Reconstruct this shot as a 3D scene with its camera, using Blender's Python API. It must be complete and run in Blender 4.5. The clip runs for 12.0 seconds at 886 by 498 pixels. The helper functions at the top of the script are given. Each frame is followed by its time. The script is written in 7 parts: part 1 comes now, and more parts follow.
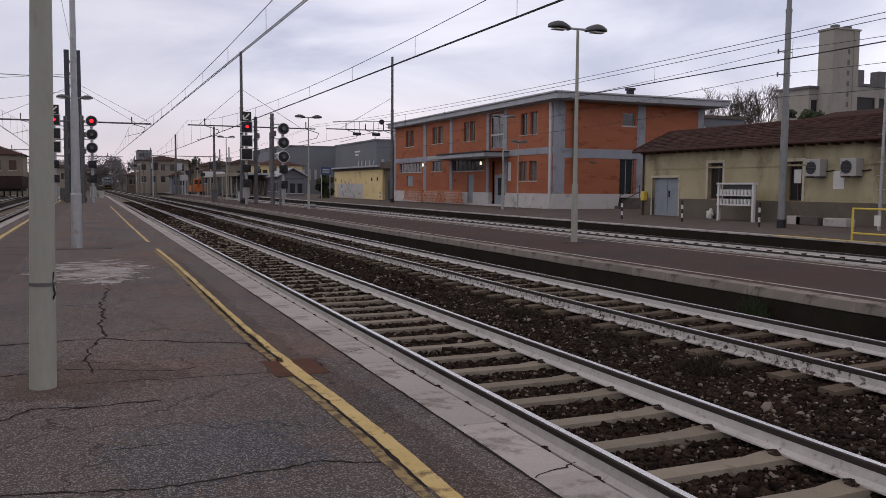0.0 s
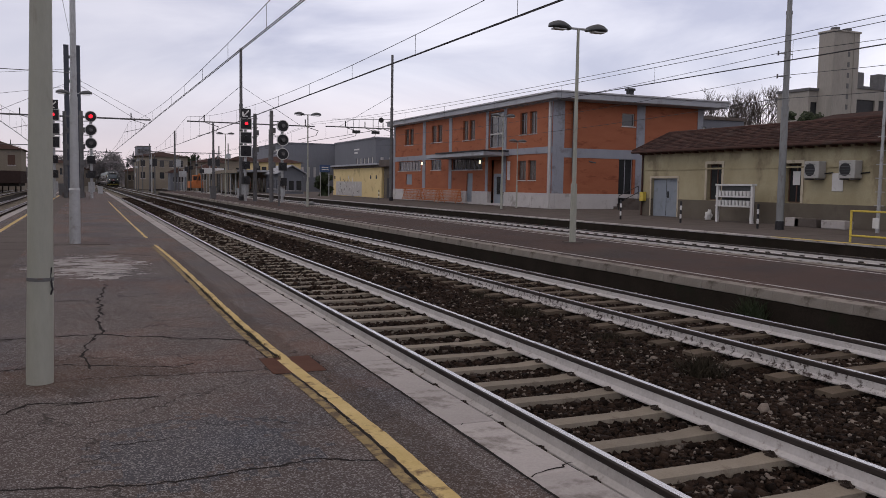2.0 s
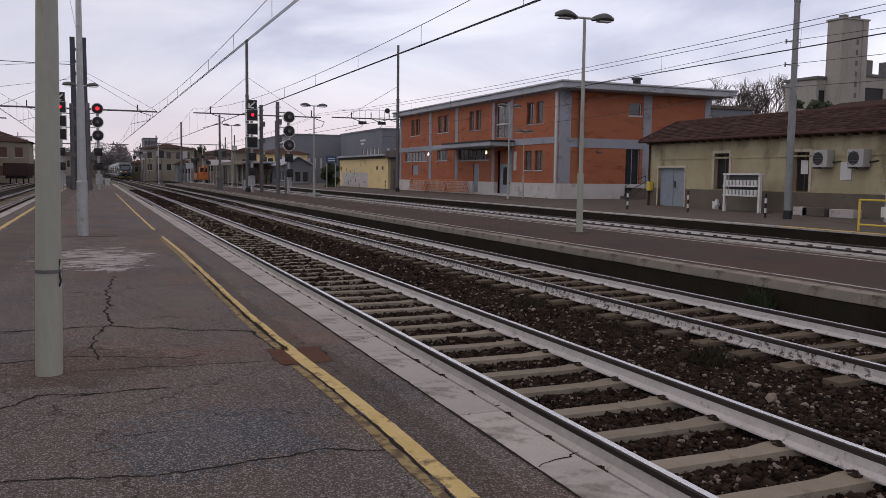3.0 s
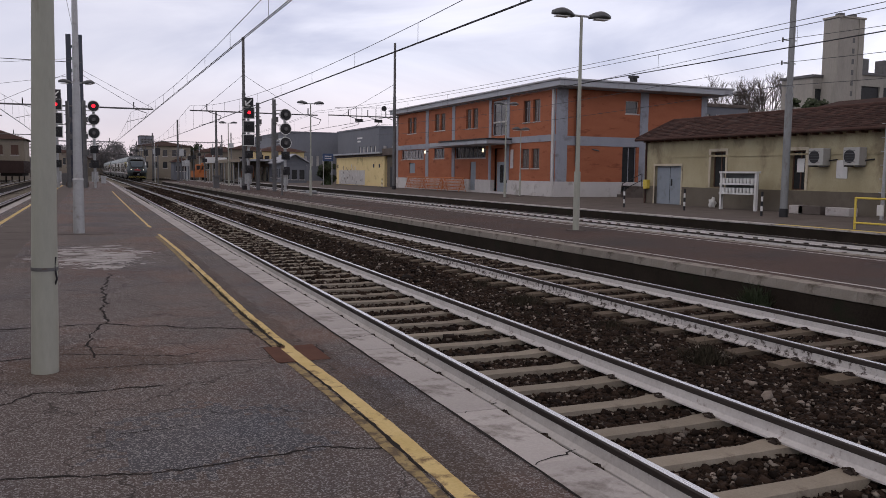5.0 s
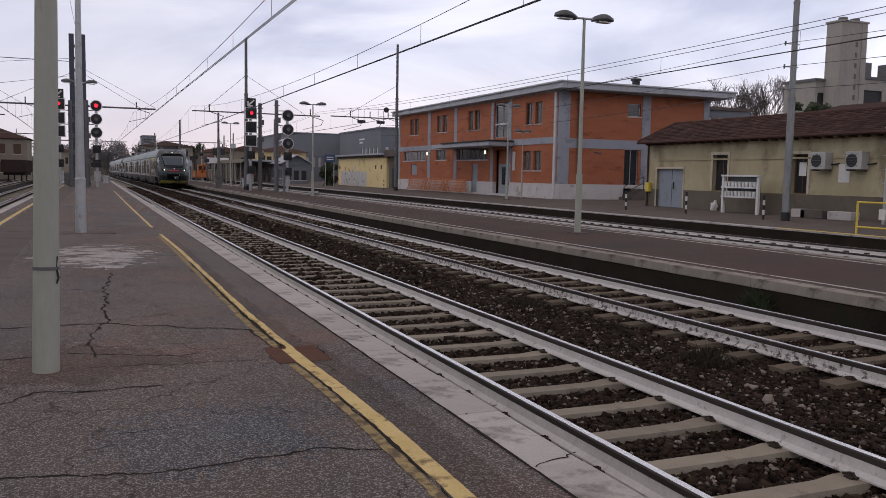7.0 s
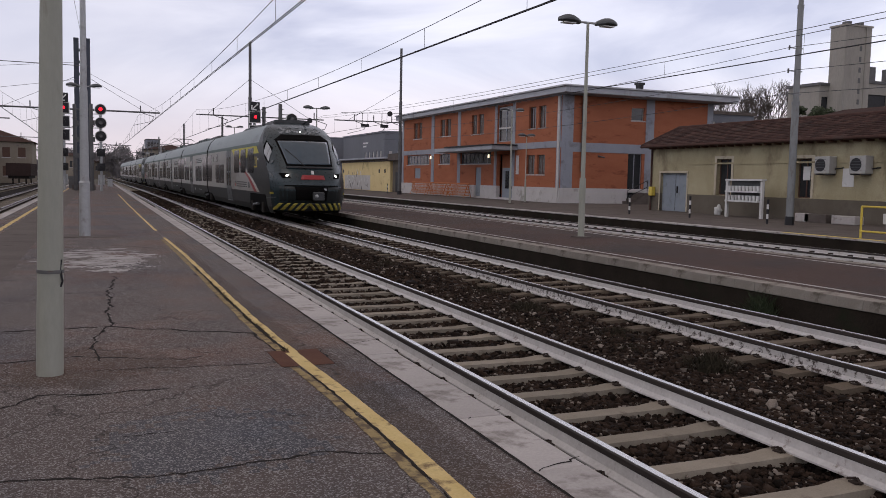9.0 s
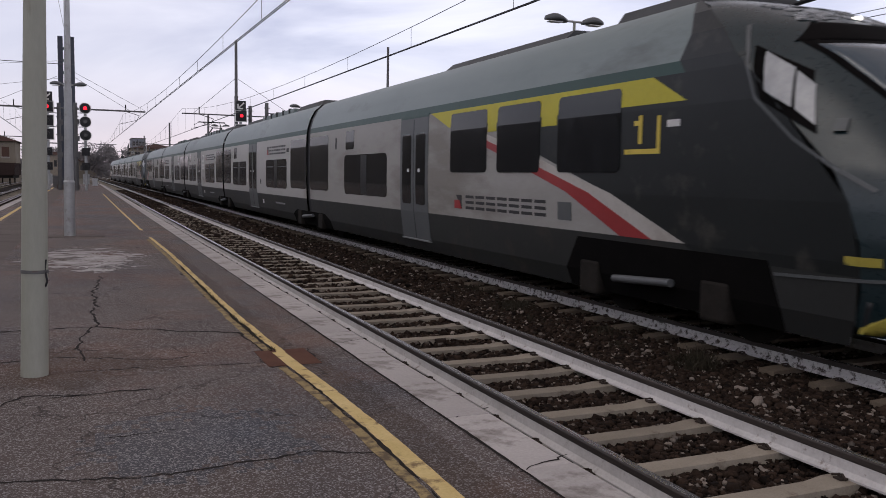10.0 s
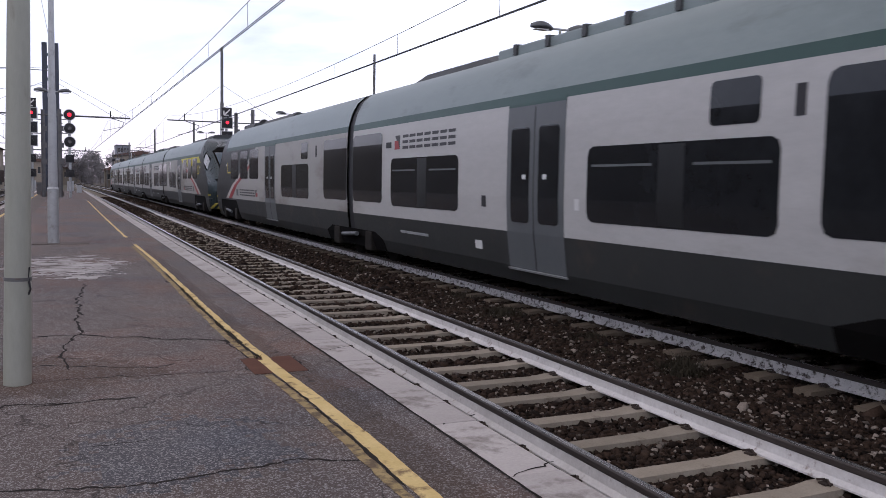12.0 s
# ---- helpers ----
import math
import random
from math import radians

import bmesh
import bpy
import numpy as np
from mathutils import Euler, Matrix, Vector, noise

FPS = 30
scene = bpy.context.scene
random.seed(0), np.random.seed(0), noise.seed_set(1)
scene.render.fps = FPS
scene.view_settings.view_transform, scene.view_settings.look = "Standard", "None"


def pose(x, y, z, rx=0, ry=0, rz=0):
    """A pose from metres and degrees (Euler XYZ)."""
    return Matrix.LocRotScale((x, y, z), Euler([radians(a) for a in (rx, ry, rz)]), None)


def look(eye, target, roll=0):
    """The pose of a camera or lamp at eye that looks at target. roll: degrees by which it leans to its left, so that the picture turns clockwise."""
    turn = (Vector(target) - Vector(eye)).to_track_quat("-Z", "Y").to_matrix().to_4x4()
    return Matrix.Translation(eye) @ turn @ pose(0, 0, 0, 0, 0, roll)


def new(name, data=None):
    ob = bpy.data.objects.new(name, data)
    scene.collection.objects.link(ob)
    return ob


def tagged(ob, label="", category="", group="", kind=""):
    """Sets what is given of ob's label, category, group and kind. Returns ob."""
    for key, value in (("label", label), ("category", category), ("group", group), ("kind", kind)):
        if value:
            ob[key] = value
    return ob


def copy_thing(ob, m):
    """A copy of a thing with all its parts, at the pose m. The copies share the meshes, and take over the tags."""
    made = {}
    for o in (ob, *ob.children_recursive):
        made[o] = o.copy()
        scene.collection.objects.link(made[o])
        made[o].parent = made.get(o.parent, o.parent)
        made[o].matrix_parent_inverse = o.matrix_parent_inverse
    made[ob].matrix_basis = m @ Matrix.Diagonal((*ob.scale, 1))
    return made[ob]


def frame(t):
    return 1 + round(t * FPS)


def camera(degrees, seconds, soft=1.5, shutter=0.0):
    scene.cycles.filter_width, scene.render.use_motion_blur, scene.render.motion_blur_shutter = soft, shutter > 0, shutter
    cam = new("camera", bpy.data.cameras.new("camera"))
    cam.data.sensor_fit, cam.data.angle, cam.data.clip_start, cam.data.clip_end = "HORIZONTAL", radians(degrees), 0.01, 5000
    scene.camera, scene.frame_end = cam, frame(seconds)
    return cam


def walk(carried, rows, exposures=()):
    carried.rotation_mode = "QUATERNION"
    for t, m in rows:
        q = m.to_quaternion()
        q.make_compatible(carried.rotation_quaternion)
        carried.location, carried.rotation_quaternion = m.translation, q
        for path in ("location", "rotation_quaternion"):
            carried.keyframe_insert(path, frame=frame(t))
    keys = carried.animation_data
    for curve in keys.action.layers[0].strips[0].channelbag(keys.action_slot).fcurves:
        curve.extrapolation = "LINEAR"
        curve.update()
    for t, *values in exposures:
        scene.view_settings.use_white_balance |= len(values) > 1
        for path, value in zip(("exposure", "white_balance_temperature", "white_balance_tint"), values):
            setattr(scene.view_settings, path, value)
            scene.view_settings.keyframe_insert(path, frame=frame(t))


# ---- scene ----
cam = camera(56.0, 12.0, soft=0.55, shutter=0.06)
EYE = (0.0, 0.0, 1.753)


def aim(yaw, pitch, roll):
    """The camera's pose from its heading, tilt and lean, in degrees."""
    a, b = radians(-yaw), radians(pitch)
    way = Vector((math.sin(a) * math.cos(b), math.cos(a) * math.cos(b), math.sin(b)))
    return look(EYE, Vector(EYE) + way, roll)


PATH = [(0, -23.09, -4.3, 0.39), (0.5, -23.09, -4.28, 0.78), (1, -23.19, -4.25, 1.2), (1.5, -23.28, -4.36, 1.14), (2, -23.2, -4.39, 0.91), (2.5, -23.04, -4.39, 0.79), (3, -22.75, -5.04, 0.66), (3.2, -22.44, -5.62, 0.59), (5, -22.98, -5.18, 0.71), (5.5, -23.05, -5.02, 0.9), (6, -23.3, -4.99, 1.19), (6.5, -23.34, -4.96, 1.25), (7, -22.88, -5.07, 1.05), (9, -22.64, -4.81, 1.11), (9.5, -22.72, -4.77, 0.93), (10, -23.52, -4.87, 1.03), (10.5, -24.71, -4.94, 0.77), (11, -24.63, -4.7, 0.99), (11.5, -24.67, -4.49, 0.84), (12, -24.44, -4.38, 1.04)]
walk(cam, [(t, aim(y, p, r)) for t, y, p, r in PATH], exposures=[(0, 0.02, 6580, 10), (2.6, 0.02, 6580, 10), (3.6, 0.12, 6520, 10), (9.4, 0.13, 6500, 10), (9.9, 0.14, 6450, 10), (10.3, 0.32, 6300, 11), (10.6, 0.46, 6200, 11), (11, 0.60, 6080, 11), (12, 0.68, 6020, 11)])

# ---- world and sun: a closed winter sky, late in the day ----
world = bpy.data.worlds.new("overcast_sky")
scene.world = world
world.use_nodes = True
wn, wl = world.node_tree.nodes, world.node_tree.links
wn.clear()


def wnode(kind, **kw):
    n = wn.new(kind)
    for k, v in kw.items():
        n.inputs[k].default_value = v
    return n


sky = wn.new("ShaderNodeTexSky")
sky.sky_type, sky.sun_disc = "NISHITA", False
sky.sun_elevation, sky.sun_rotation = radians(52), radians(259)
coord = wn.new("ShaderNodeTexCoord")
mapping = wn.new("ShaderNodeMapping")
mapping.inputs["Scale"].default_value, mapping.inputs["Location"].default_value = (1.0, 1.0, 3.6), (4.3, 1.2, 0.7)
wl.new(coord.outputs["Generated"], mapping.inputs["Vector"])
clouds = wnode("ShaderNodeTexNoise", Scale=2.3, Detail=7.0, Roughness=0.52, Distortion=0.5)
wl.new(mapping.outputs["Vector"], clouds.inputs["Vector"])
cloud_ramp = wn.new("ShaderNodeValToRGB")
cloud_ramp.color_ramp.elements[0].position, cloud_ramp.color_ramp.elements[0].color = 0.33, (0.45, 0.452, 0.575, 1)
cloud_ramp.color_ramp.elements[1].position, cloud_ramp.color_ramp.elements[1].color = 0.61, (0.87, 0.845, 0.92, 1)
wl.new(clouds.outputs["Fac"], cloud_ramp.inputs["Fac"])
split = wn.new("ShaderNodeSeparateXYZ")
wl.new(coord.outputs["Generated"], split.inputs["Vector"])
low = wn.new("ShaderNodeMapRange")
low.inputs["From Min"].default_value, low.inputs["From Max"].default_value = 0.0, 0.13
low.inputs["To Min"].default_value, low.inputs["To Max"].default_value = 1.0, 0.0
wl.new(split.outputs["Z"], low.inputs["Value"])
veil = wn.new("ShaderNodeMix")
veil.data_type = "RGBA"
veil.inputs["B"].default_value = (0.74, 0.60, 0.63, 1)
wl.new(low.outputs["Result"], veil.inputs["Factor"])
wl.new(cloud_ramp.outputs["Color"], veil.inputs["A"])
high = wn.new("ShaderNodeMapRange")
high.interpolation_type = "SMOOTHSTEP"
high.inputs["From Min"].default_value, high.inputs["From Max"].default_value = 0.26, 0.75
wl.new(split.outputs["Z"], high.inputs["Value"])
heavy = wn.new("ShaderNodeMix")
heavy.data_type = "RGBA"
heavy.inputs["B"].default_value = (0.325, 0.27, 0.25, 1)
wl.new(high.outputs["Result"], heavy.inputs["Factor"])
# a grey cloud bank low over the line's far end
bank_dot = wn.new("ShaderNodeVectorMath")
bank_dot.operation = "DOT_PRODUCT"
bank_dot.inputs[1].default_value = Vector((-0.16, 0.95, 0.26)).normalized()
wl.new(coord.outputs["Generated"], bank_dot.inputs[0])
bank_range = wn.new("ShaderNodeMapRange")
bank_range.interpolation_type = "SMOOTHSTEP"
bank_range.inputs["From Min"].default_value, bank_range.inputs["From Max"].default_value, bank_range.inputs["To Max"].default_value = 0.90, 0.995, 0.62
wl.new(bank_dot.outputs["Value"], bank_range.inputs["Value"])
bank = wn.new("ShaderNodeMix")
bank.data_type = "RGBA"
bank.inputs["B"].default_value = (0.40, 0.385, 0.475, 1)
wl.new(bank_range.outputs["Result"], bank.inputs["Factor"])
wl.new(veil.outputs["Result"], bank.inputs["A"])
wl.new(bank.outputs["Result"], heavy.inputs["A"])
back_sky, back_cloud, add = wnode("ShaderNodeBackground", Strength=0.02), wnode("ShaderNodeBackground", Strength=1.12), wn.new("ShaderNodeAddShader")
wl.new(sky.outputs["Color"], back_sky.inputs["Color"])
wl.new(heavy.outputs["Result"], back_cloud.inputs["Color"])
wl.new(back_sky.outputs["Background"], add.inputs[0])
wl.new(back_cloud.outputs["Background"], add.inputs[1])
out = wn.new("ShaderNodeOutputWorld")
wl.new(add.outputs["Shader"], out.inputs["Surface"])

sun_data = bpy.data.lights.new("sun", "SUN")
sun_data.energy, sun_data.angle, sun_data.color = 0.32, radians(25), (1.0, 0.93, 0.88)
sun = new("sun", sun_data)
sun.matrix_world = look((0, 0, 60), Vector((0, 0, 60)) + Vector((0.75, 0.15, -1.0)))


# ---- materials ----
def surf(name, c1, c2, rough=0.75, metal=0.0, scale=1.2, fine=40.0, bump=0.25, dist=0.01, spots=None, spot_scale=3.0, spot_at=0.62, rand=0.0, spec=0.4, stretch=(1, 1, 1), coat=0.0):
    """A worn surface: two tones at two scales, optional stains, fine relief."""
    m = bpy.data.materials.new(name)
    m.use_nodes = True
    n, l = m.node_tree.nodes, m.node_tree.links
    b = n["Principled BSDF"]
    b.inputs["Metallic"].default_value = metal
    b.inputs["Specular IOR Level"].default_value = spec if rough < 0.8 else spec * 0.3
    b.inputs["Coat Weight"].default_value = coat
    tc = n.new("ShaderNodeTexCoord")
    mp = n.new("ShaderNodeMapping")
    mp.inputs["Scale"].default_value = stretch
    l.new(tc.outputs["Object"], mp.inputs["Vector"])
    big, small = n.new("ShaderNodeTexNoise"), n.new("ShaderNodeTexNoise")
    big.inputs["Scale"].default_value, big.inputs["Detail"].default_value, big.inputs["Roughness"].default_value = scale, 5, 0.6
    small.inputs["Scale"].default_value, small.inputs["Detail"].default_value, small.inputs["Roughness"].default_value = fine, 3, 0.7
    for t in (big, small):
        l.new(mp.outputs["Vector"], t.inputs["Vector"])
    ramp = n.new("ShaderNodeMapRange")
    ramp.inputs["From Min"].default_value, ramp.inputs["From Max"].default_value = 0.32, 0.68
    mean = n.new("ShaderNodeMath")
    mean.operation = "MULTIPLY_ADD"
    mean.inputs[1].default_value = 0.45
    half = n.new("ShaderNodeMath")
    half.operation = "MULTIPLY"
    half.inputs[1].default_value = 0.55
    l.new(big.outputs["Fac"], half.inputs[0])
    l.new(small.outputs["Fac"], mean.inputs[0])
    l.new(half.outputs[0], mean.inputs[2])
    l.new(mean.outputs[0], ramp.inputs["Value"])
    mix = n.new("ShaderNodeMix")
    mix.data_type = "RGBA"
    mix.inputs["A"].default_value, mix.inputs["B"].default_value = (*c1, 1), (*c2, 1)
    l.new(ramp.outputs["Result"], mix.inputs["Factor"])
    colour = mix.outputs["Result"]
    if spots:
        st = n.new("ShaderNodeTexNoise")
        st.inputs["Scale"].default_value, st.inputs["Detail"].default_value, st.inputs["Roughness"].default_value = spot_scale, 6, 0.65
        off = n.new("ShaderNodeVectorMath")
        off.inputs[1].default_value = (13.7, 5.1, 8.3)
        l.new(mp.outputs["Vector"], off.inputs[0])
        l.new(off.outputs["Vector"], st.inputs["Vector"])
        sr = n.new("ShaderNodeMapRange")
        sr.inputs["From Min"].default_value, sr.inputs["From Max"].default_value = spot_at - 0.06, spot_at + 0.06
        l.new(st.outputs["Fac"], sr.inputs["Value"])
        mx = n.new("ShaderNodeMix")
        mx.data_type = "RGBA"
        mx.inputs["B"].default_value = (*spots, 1)
        l.new(colour, mx.inputs["A"])
        l.new(sr.outputs["Result"], mx.inputs["Factor"])
        colour = mx.outputs["Result"]
    if rand:
        info, rr = n.new("ShaderNodeObjectInfo"), n.new("ShaderNodeMapRange")
        rr.inputs["To Min"].default_value, rr.inputs["To Max"].default_value = 1 - rand, 1 + rand
        l.new(info.outputs["Random"], rr.inputs["Value"])
        hsv = n.new("ShaderNodeHueSaturation")
        l.new(rr.outputs["Result"], hsv.inputs["Value"])
        l.new(colour, hsv.inputs["Color"])
        colour = hsv.outputs["Color"]
    l.new(colour, b.inputs["Base Color"])
    rg = n.new("ShaderNodeMapRange")
    rg.inputs["To Min"].default_value, rg.inputs["To Max"].default_value = max(0.03, rough - 0.12), min(1, rough + 0.12)
    l.new(small.outputs["Fac"], rg.inputs["Value"])
    l.new(rg.outputs["Result"], b.inputs["Roughness"])
    if bump:
        bp = n.new("ShaderNodeBump")
        bp.inputs["Strength"].default_value, bp.inputs["Distance"].default_value = bump, dist
        l.new(small.outputs["Fac"], bp.inputs["Height"])
        l.new(bp.outputs["Normal"], b.inputs["Normal"])
    return m


def glow(name, colour, strength):
    m = bpy.data.materials.new(name)
    m.use_nodes = True
    b = m.node_tree.nodes["Principled BSDF"]
    b.inputs["Base Color"].default_value = (*colour, 1)
    b.inputs["Emission Color"].default_value, b.inputs["Emission Strength"].default_value = (*colour, 1), strength
    return m


def island(m, low_value, high_value):
    """Vary a joined mesh piece by piece."""
    n, l = m.node_tree.nodes, m.node_tree.links
    b = n["Principled BSDF"]
    src = b.inputs["Base Color"].links[0].from_socket
    g, rr, hsv = n.new("ShaderNodeNewGeometry"), n.new("ShaderNodeMapRange"), n.new("ShaderNodeHueSaturation")
    rr.inputs["To Min"].default_value, rr.inputs["To Max"].default_value = low_value, high_value
    l.new(g.outputs["Random Per Island"], rr.inputs["Value"])
    l.new(rr.outputs["Result"], hsv.inputs["Value"])
    l.new(src, hsv.inputs["Color"])
    l.new(hsv.outputs["Color"], b.inputs["Base Color"])
    return m


def asphalt(name, c1, c2, rust, chip=0.8):
    """Old asphalt: light aggregate, patches, fine cracks, rusty dust."""
    m = surf(name, c1, c2, rough=0.88, scale=0.55, fine=55, bump=0.5, dist=0.008, spots=rust, spot_scale=0.35, spot_at=0.53)
    n, l = m.node_tree.nodes, m.node_tree.links
    b = n["Principled BSDF"]
    src = b.inputs["Base Color"].links[0].from_socket
    tc = n.new("ShaderNodeTexCoord")
    chips = n.new("ShaderNodeTexVoronoi")
    chips.inputs["Scale"].default_value = 125
    l.new(tc.outputs["Object"], chips.inputs["Vector"])
    pick = n.new("ShaderNodeSeparateColor")
    l.new(chips.outputs["Color"], pick.inputs["Color"])
    keep = n.new("ShaderNodeMapRange")
    keep.inputs["From Min"].default_value, keep.inputs["From Max"].default_value = 0.62, 0.97
    keep.inputs["To Max"].default_value = chip
    l.new(pick.outputs["Red"], keep.inputs["Value"])
    mx = n.new("ShaderNodeMix")
    mx.data_type = "RGBA"
    mx.inputs["B"].default_value = (0.34, 0.325, 0.32, 1)
    l.new(src, mx.inputs["A"])
    l.new(keep.outputs["Result"], mx.inputs["Factor"])
    warp = n.new("ShaderNodeTexNoise")
    warp.inputs["Scale"].default_value, warp.inputs["Detail"].default_value = 2.2, 5
    l.new(tc.outputs["Object"], warp.inputs["Vector"])
    bend = n.new("ShaderNodeMix")
    bend.data_type = "RGBA"
    bend.blend_type = "LINEAR_LIGHT"
    bend.inputs["Factor"].default_value = 0.35
    l.new(tc.outputs["Object"], bend.inputs["A"])
    l.new(warp.outputs["Color"], bend.inputs["B"])
    crack = n.new("ShaderNodeTexVoronoi")
    crack.feature = "DISTANCE_TO_EDGE"
    crack.inputs["Scale"].default_value = 0.55
    l.new(bend.outputs["Result"], crack.inputs["Vector"])
    line = n.new("ShaderNodeMapRange")
    line.inputs["From Min"].default_value, line.inputs["From Max"].default_value = 0.001, 0.006
    line.inputs["To Min"].default_value, line.inputs["To Max"].default_value = 0.65, 0.0
    l.new(crack.outputs["Distance"], line.inputs["Value"])
    dark = n.new("ShaderNodeMix")
    dark.data_type = "RGBA"
    dark.inputs["B"].default_value = (0.022, 0.019, 0.018, 1)
    l.new(mx.outputs["Result"], dark.inputs["A"])
    l.new(line.outputs["Result"], dark.inputs["Factor"])
    # damp bluish patches of bare binder
    damp = n.new("ShaderNodeTexNoise")
    damp.inputs["Scale"].default_value, damp.inputs["Detail"].default_value, damp.inputs["Roughness"].default_value = 0.42, 5, 0.62
    shift = n.new("ShaderNodeVectorMath")
    shift.inputs[1].default_value = (3.1, -4.6, 2.0)
    l.new(tc.outputs["Object"], shift.inputs[0])
    l.new(shift.outputs["Vector"], damp.inputs["Vector"])
    wet = n.new("ShaderNodeMapRange")
    wet.inputs["From Min"].default_value, wet.inputs["From Max"].default_value, wet.inputs["To Max"].default_value = 0.47, 0.62, 0.55
    l.new(damp.outputs["Fac"], wet.inputs["Value"])
    tint = n.new("ShaderNodeMix")
    tint.data_type, tint.blend_type = "RGBA", "MULTIPLY"
    tint.inputs["B"].default_value = (0.66, 0.76, 0.90, 1)
    l.new(wet.outputs["Result"], tint.inputs["Factor"])
    l.new(dark.outputs["Result"], tint.inputs["A"])
    l.new(tint.outputs["Result"], b.inputs["Base Color"])
    return m


ASPHALT = asphalt("asphalt", (0.066, 0.053, 0.049), (0.136, 0.112, 0.104), (0.130, 0.082, 0.065))
ASPHALT_RED = asphalt("asphalt_reddish", (0.056, 0.034, 0.027), (0.080, 0.047, 0.038), (0.062, 0.044, 0.037), 0.22)
CONCRETE = surf("coping_concrete", (0.36, 0.335, 0.325), (0.50, 0.47, 0.455), rough=0.85, scale=2.2, fine=45, bump=0.35, spots=(0.20, 0.18, 0.165), spot_scale=2.5, rand=0.10)
CONCRETE_OLD = surf("weathered_concrete", (0.09, 0.075, 0.068), (0.15, 0.13, 0.118), rough=0.9, scale=0.8, fine=30, bump=0.4, spots=(0.085, 0.07, 0.06), spot_scale=1.2)
COPING_OLD = surf("weathered_coping_concrete", (0.21, 0.188, 0.162), (0.33, 0.302, 0.27), rough=0.9, scale=1.6, fine=40, bump=0.4, spots=(0.09, 0.075, 0.058), spot_scale=2.0, spot_at=0.55, rand=0.12)
# near black: the shade below the coping is put into the wall's colour
WALL_DARK = surf("shade_dark_platform_wall", (0.014, 0.0105, 0.008), (0.034, 0.027, 0.021), rough=0.95, scale=1.5, fine=25, bump=0.5, spots=(0.02, 0.023, 0.014), spot_scale=1.5)
SLEEPER = surf("sleeper_concrete", (0.21, 0.182, 0.145), (0.305, 0.27, 0.22), rough=0.9, scale=3, fine=60, bump=0.4, spots=(0.15, 0.12, 0.095), spot_scale=5, rand=0.14)
# browner, darker tone for the through track's sleepers
SLEEPER_DARK = surf("dark_sleeper_concrete", (0.095, 0.074, 0.055), (0.165, 0.134, 0.102), rough=0.9, scale=3, fine=60, bump=0.4, spots=(0.09, 0.07, 0.055), spot_scale=5, rand=0.2)
RAIL_SIDE = surf("limed_rail_side", (0.47, 0.45, 0.44), (0.65, 0.63, 0.62), rough=0.85, scale=4, fine=30, bump=0.2, spots=(0.28, 0.24, 0.22), spot_scale=9, spot_at=0.66)
RAIL_SIDE_WORN = surf("flaking_lime_rail_side", (0.46, 0.44, 0.43), (0.6, 0.58, 0.57), rough=0.85, scale=4, fine=30, bump=0.2, spots=(0.07, 0.055, 0.05), spot_scale=14, spot_at=0.56)
RAIL_HEAD = surf("rail_steel", (0.022, 0.017, 0.015), (0.055, 0.043, 0.038), rough=0.6, metal=0.0, scale=5, fine=80, bump=0.1, stretch=(1, 0.05, 1))
RAIL_SHINE = surf("polished_rail_top", (0.5, 0.49, 0.48), (0.62, 0.6, 0.6), rough=0.25, metal=0.9, scale=5, fine=80, bump=0.05, stretch=(1, 0.05, 1))
CLIP = surf("rusty_fastening", (0.03, 0.025, 0.022), (0.06, 0.045, 0.038), rough=0.85, scale=20, fine=90)
BALLAST = surf("dark_ballast", (0.006, 0.0038, 0.0027), (0.018, 0.0118, 0.0086), rough=0.95, scale=5, fine=22, bump=0.9, dist=0.05, spots=(0.035, 0.033, 0.022), spot_scale=0.8, spot_at=0.66)
STONE = island(surf("ballast_stone", (0.011, 0.0069, 0.005), (0.034, 0.0222, 0.016), rough=0.92, scale=8, fine=70, bump=0.4), 0.3, 2.0)
PALE_STONE = island(surf("pale_ballast_stone", (0.13, 0.107, 0.09), (0.25, 0.215, 0.185), rough=0.92, scale=8, fine=70, bump=0.4), 0.4, 1.5)
EARTH = surf("yard_ground", (0.07, 0.062, 0.05), (0.13, 0.115, 0.095), rough=0.95, scale=0.15, fine=4, bump=0.4, dist=0.05, spots=(0.07, 0.08, 0.04), spot_scale=0.08)
YELLOW = surf("worn_yellow_paint", (0.52, 0.385, 0.15), (0.70, 0.55, 0.27), rough=0.8, scale=3, fine=60, bump=0.3, spots=(0.22, 0.15, 0.08), spot_scale=7, spot_at=0.60)
YELLOW_PALE = surf("crumbled_pale_paint", (0.25, 0.19, 0.095), (0.40, 0.31, 0.155), rough=0.9, scale=6, fine=70, bump=0.5, spots=(0.14, 0.105, 0.07), spot_scale=9, spot_at=0.52)
YELLOW_FRESH = surf("yellow_paint", (0.55, 0.42, 0.06), (0.66, 0.52, 0.10), rough=0.6, scale=4, fine=40, bump=0.1, spots=(0.3, 0.22, 0.08), spot_scale=6, spot_at=0.68)
WHITE_LINE = surf("worn_white_paint", (0.42, 0.40, 0.38), (0.55, 0.53, 0.51), rough=0.8, scale=3, fine=40, bump=0.2, spots=(0.16, 0.13, 0.12), spot_scale=5, spot_at=0.56)
POLE_GREEN = surf("pale_grey_green_pole_paint", (0.30, 0.31, 0.265), (0.37, 0.375, 0.325), rough=0.55, scale=2, fine=30, bump=0.1, spots=(0.25, 0.24, 0.2), spot_scale=5, spot_at=0.66, stretch=(1, 1, 0.25))
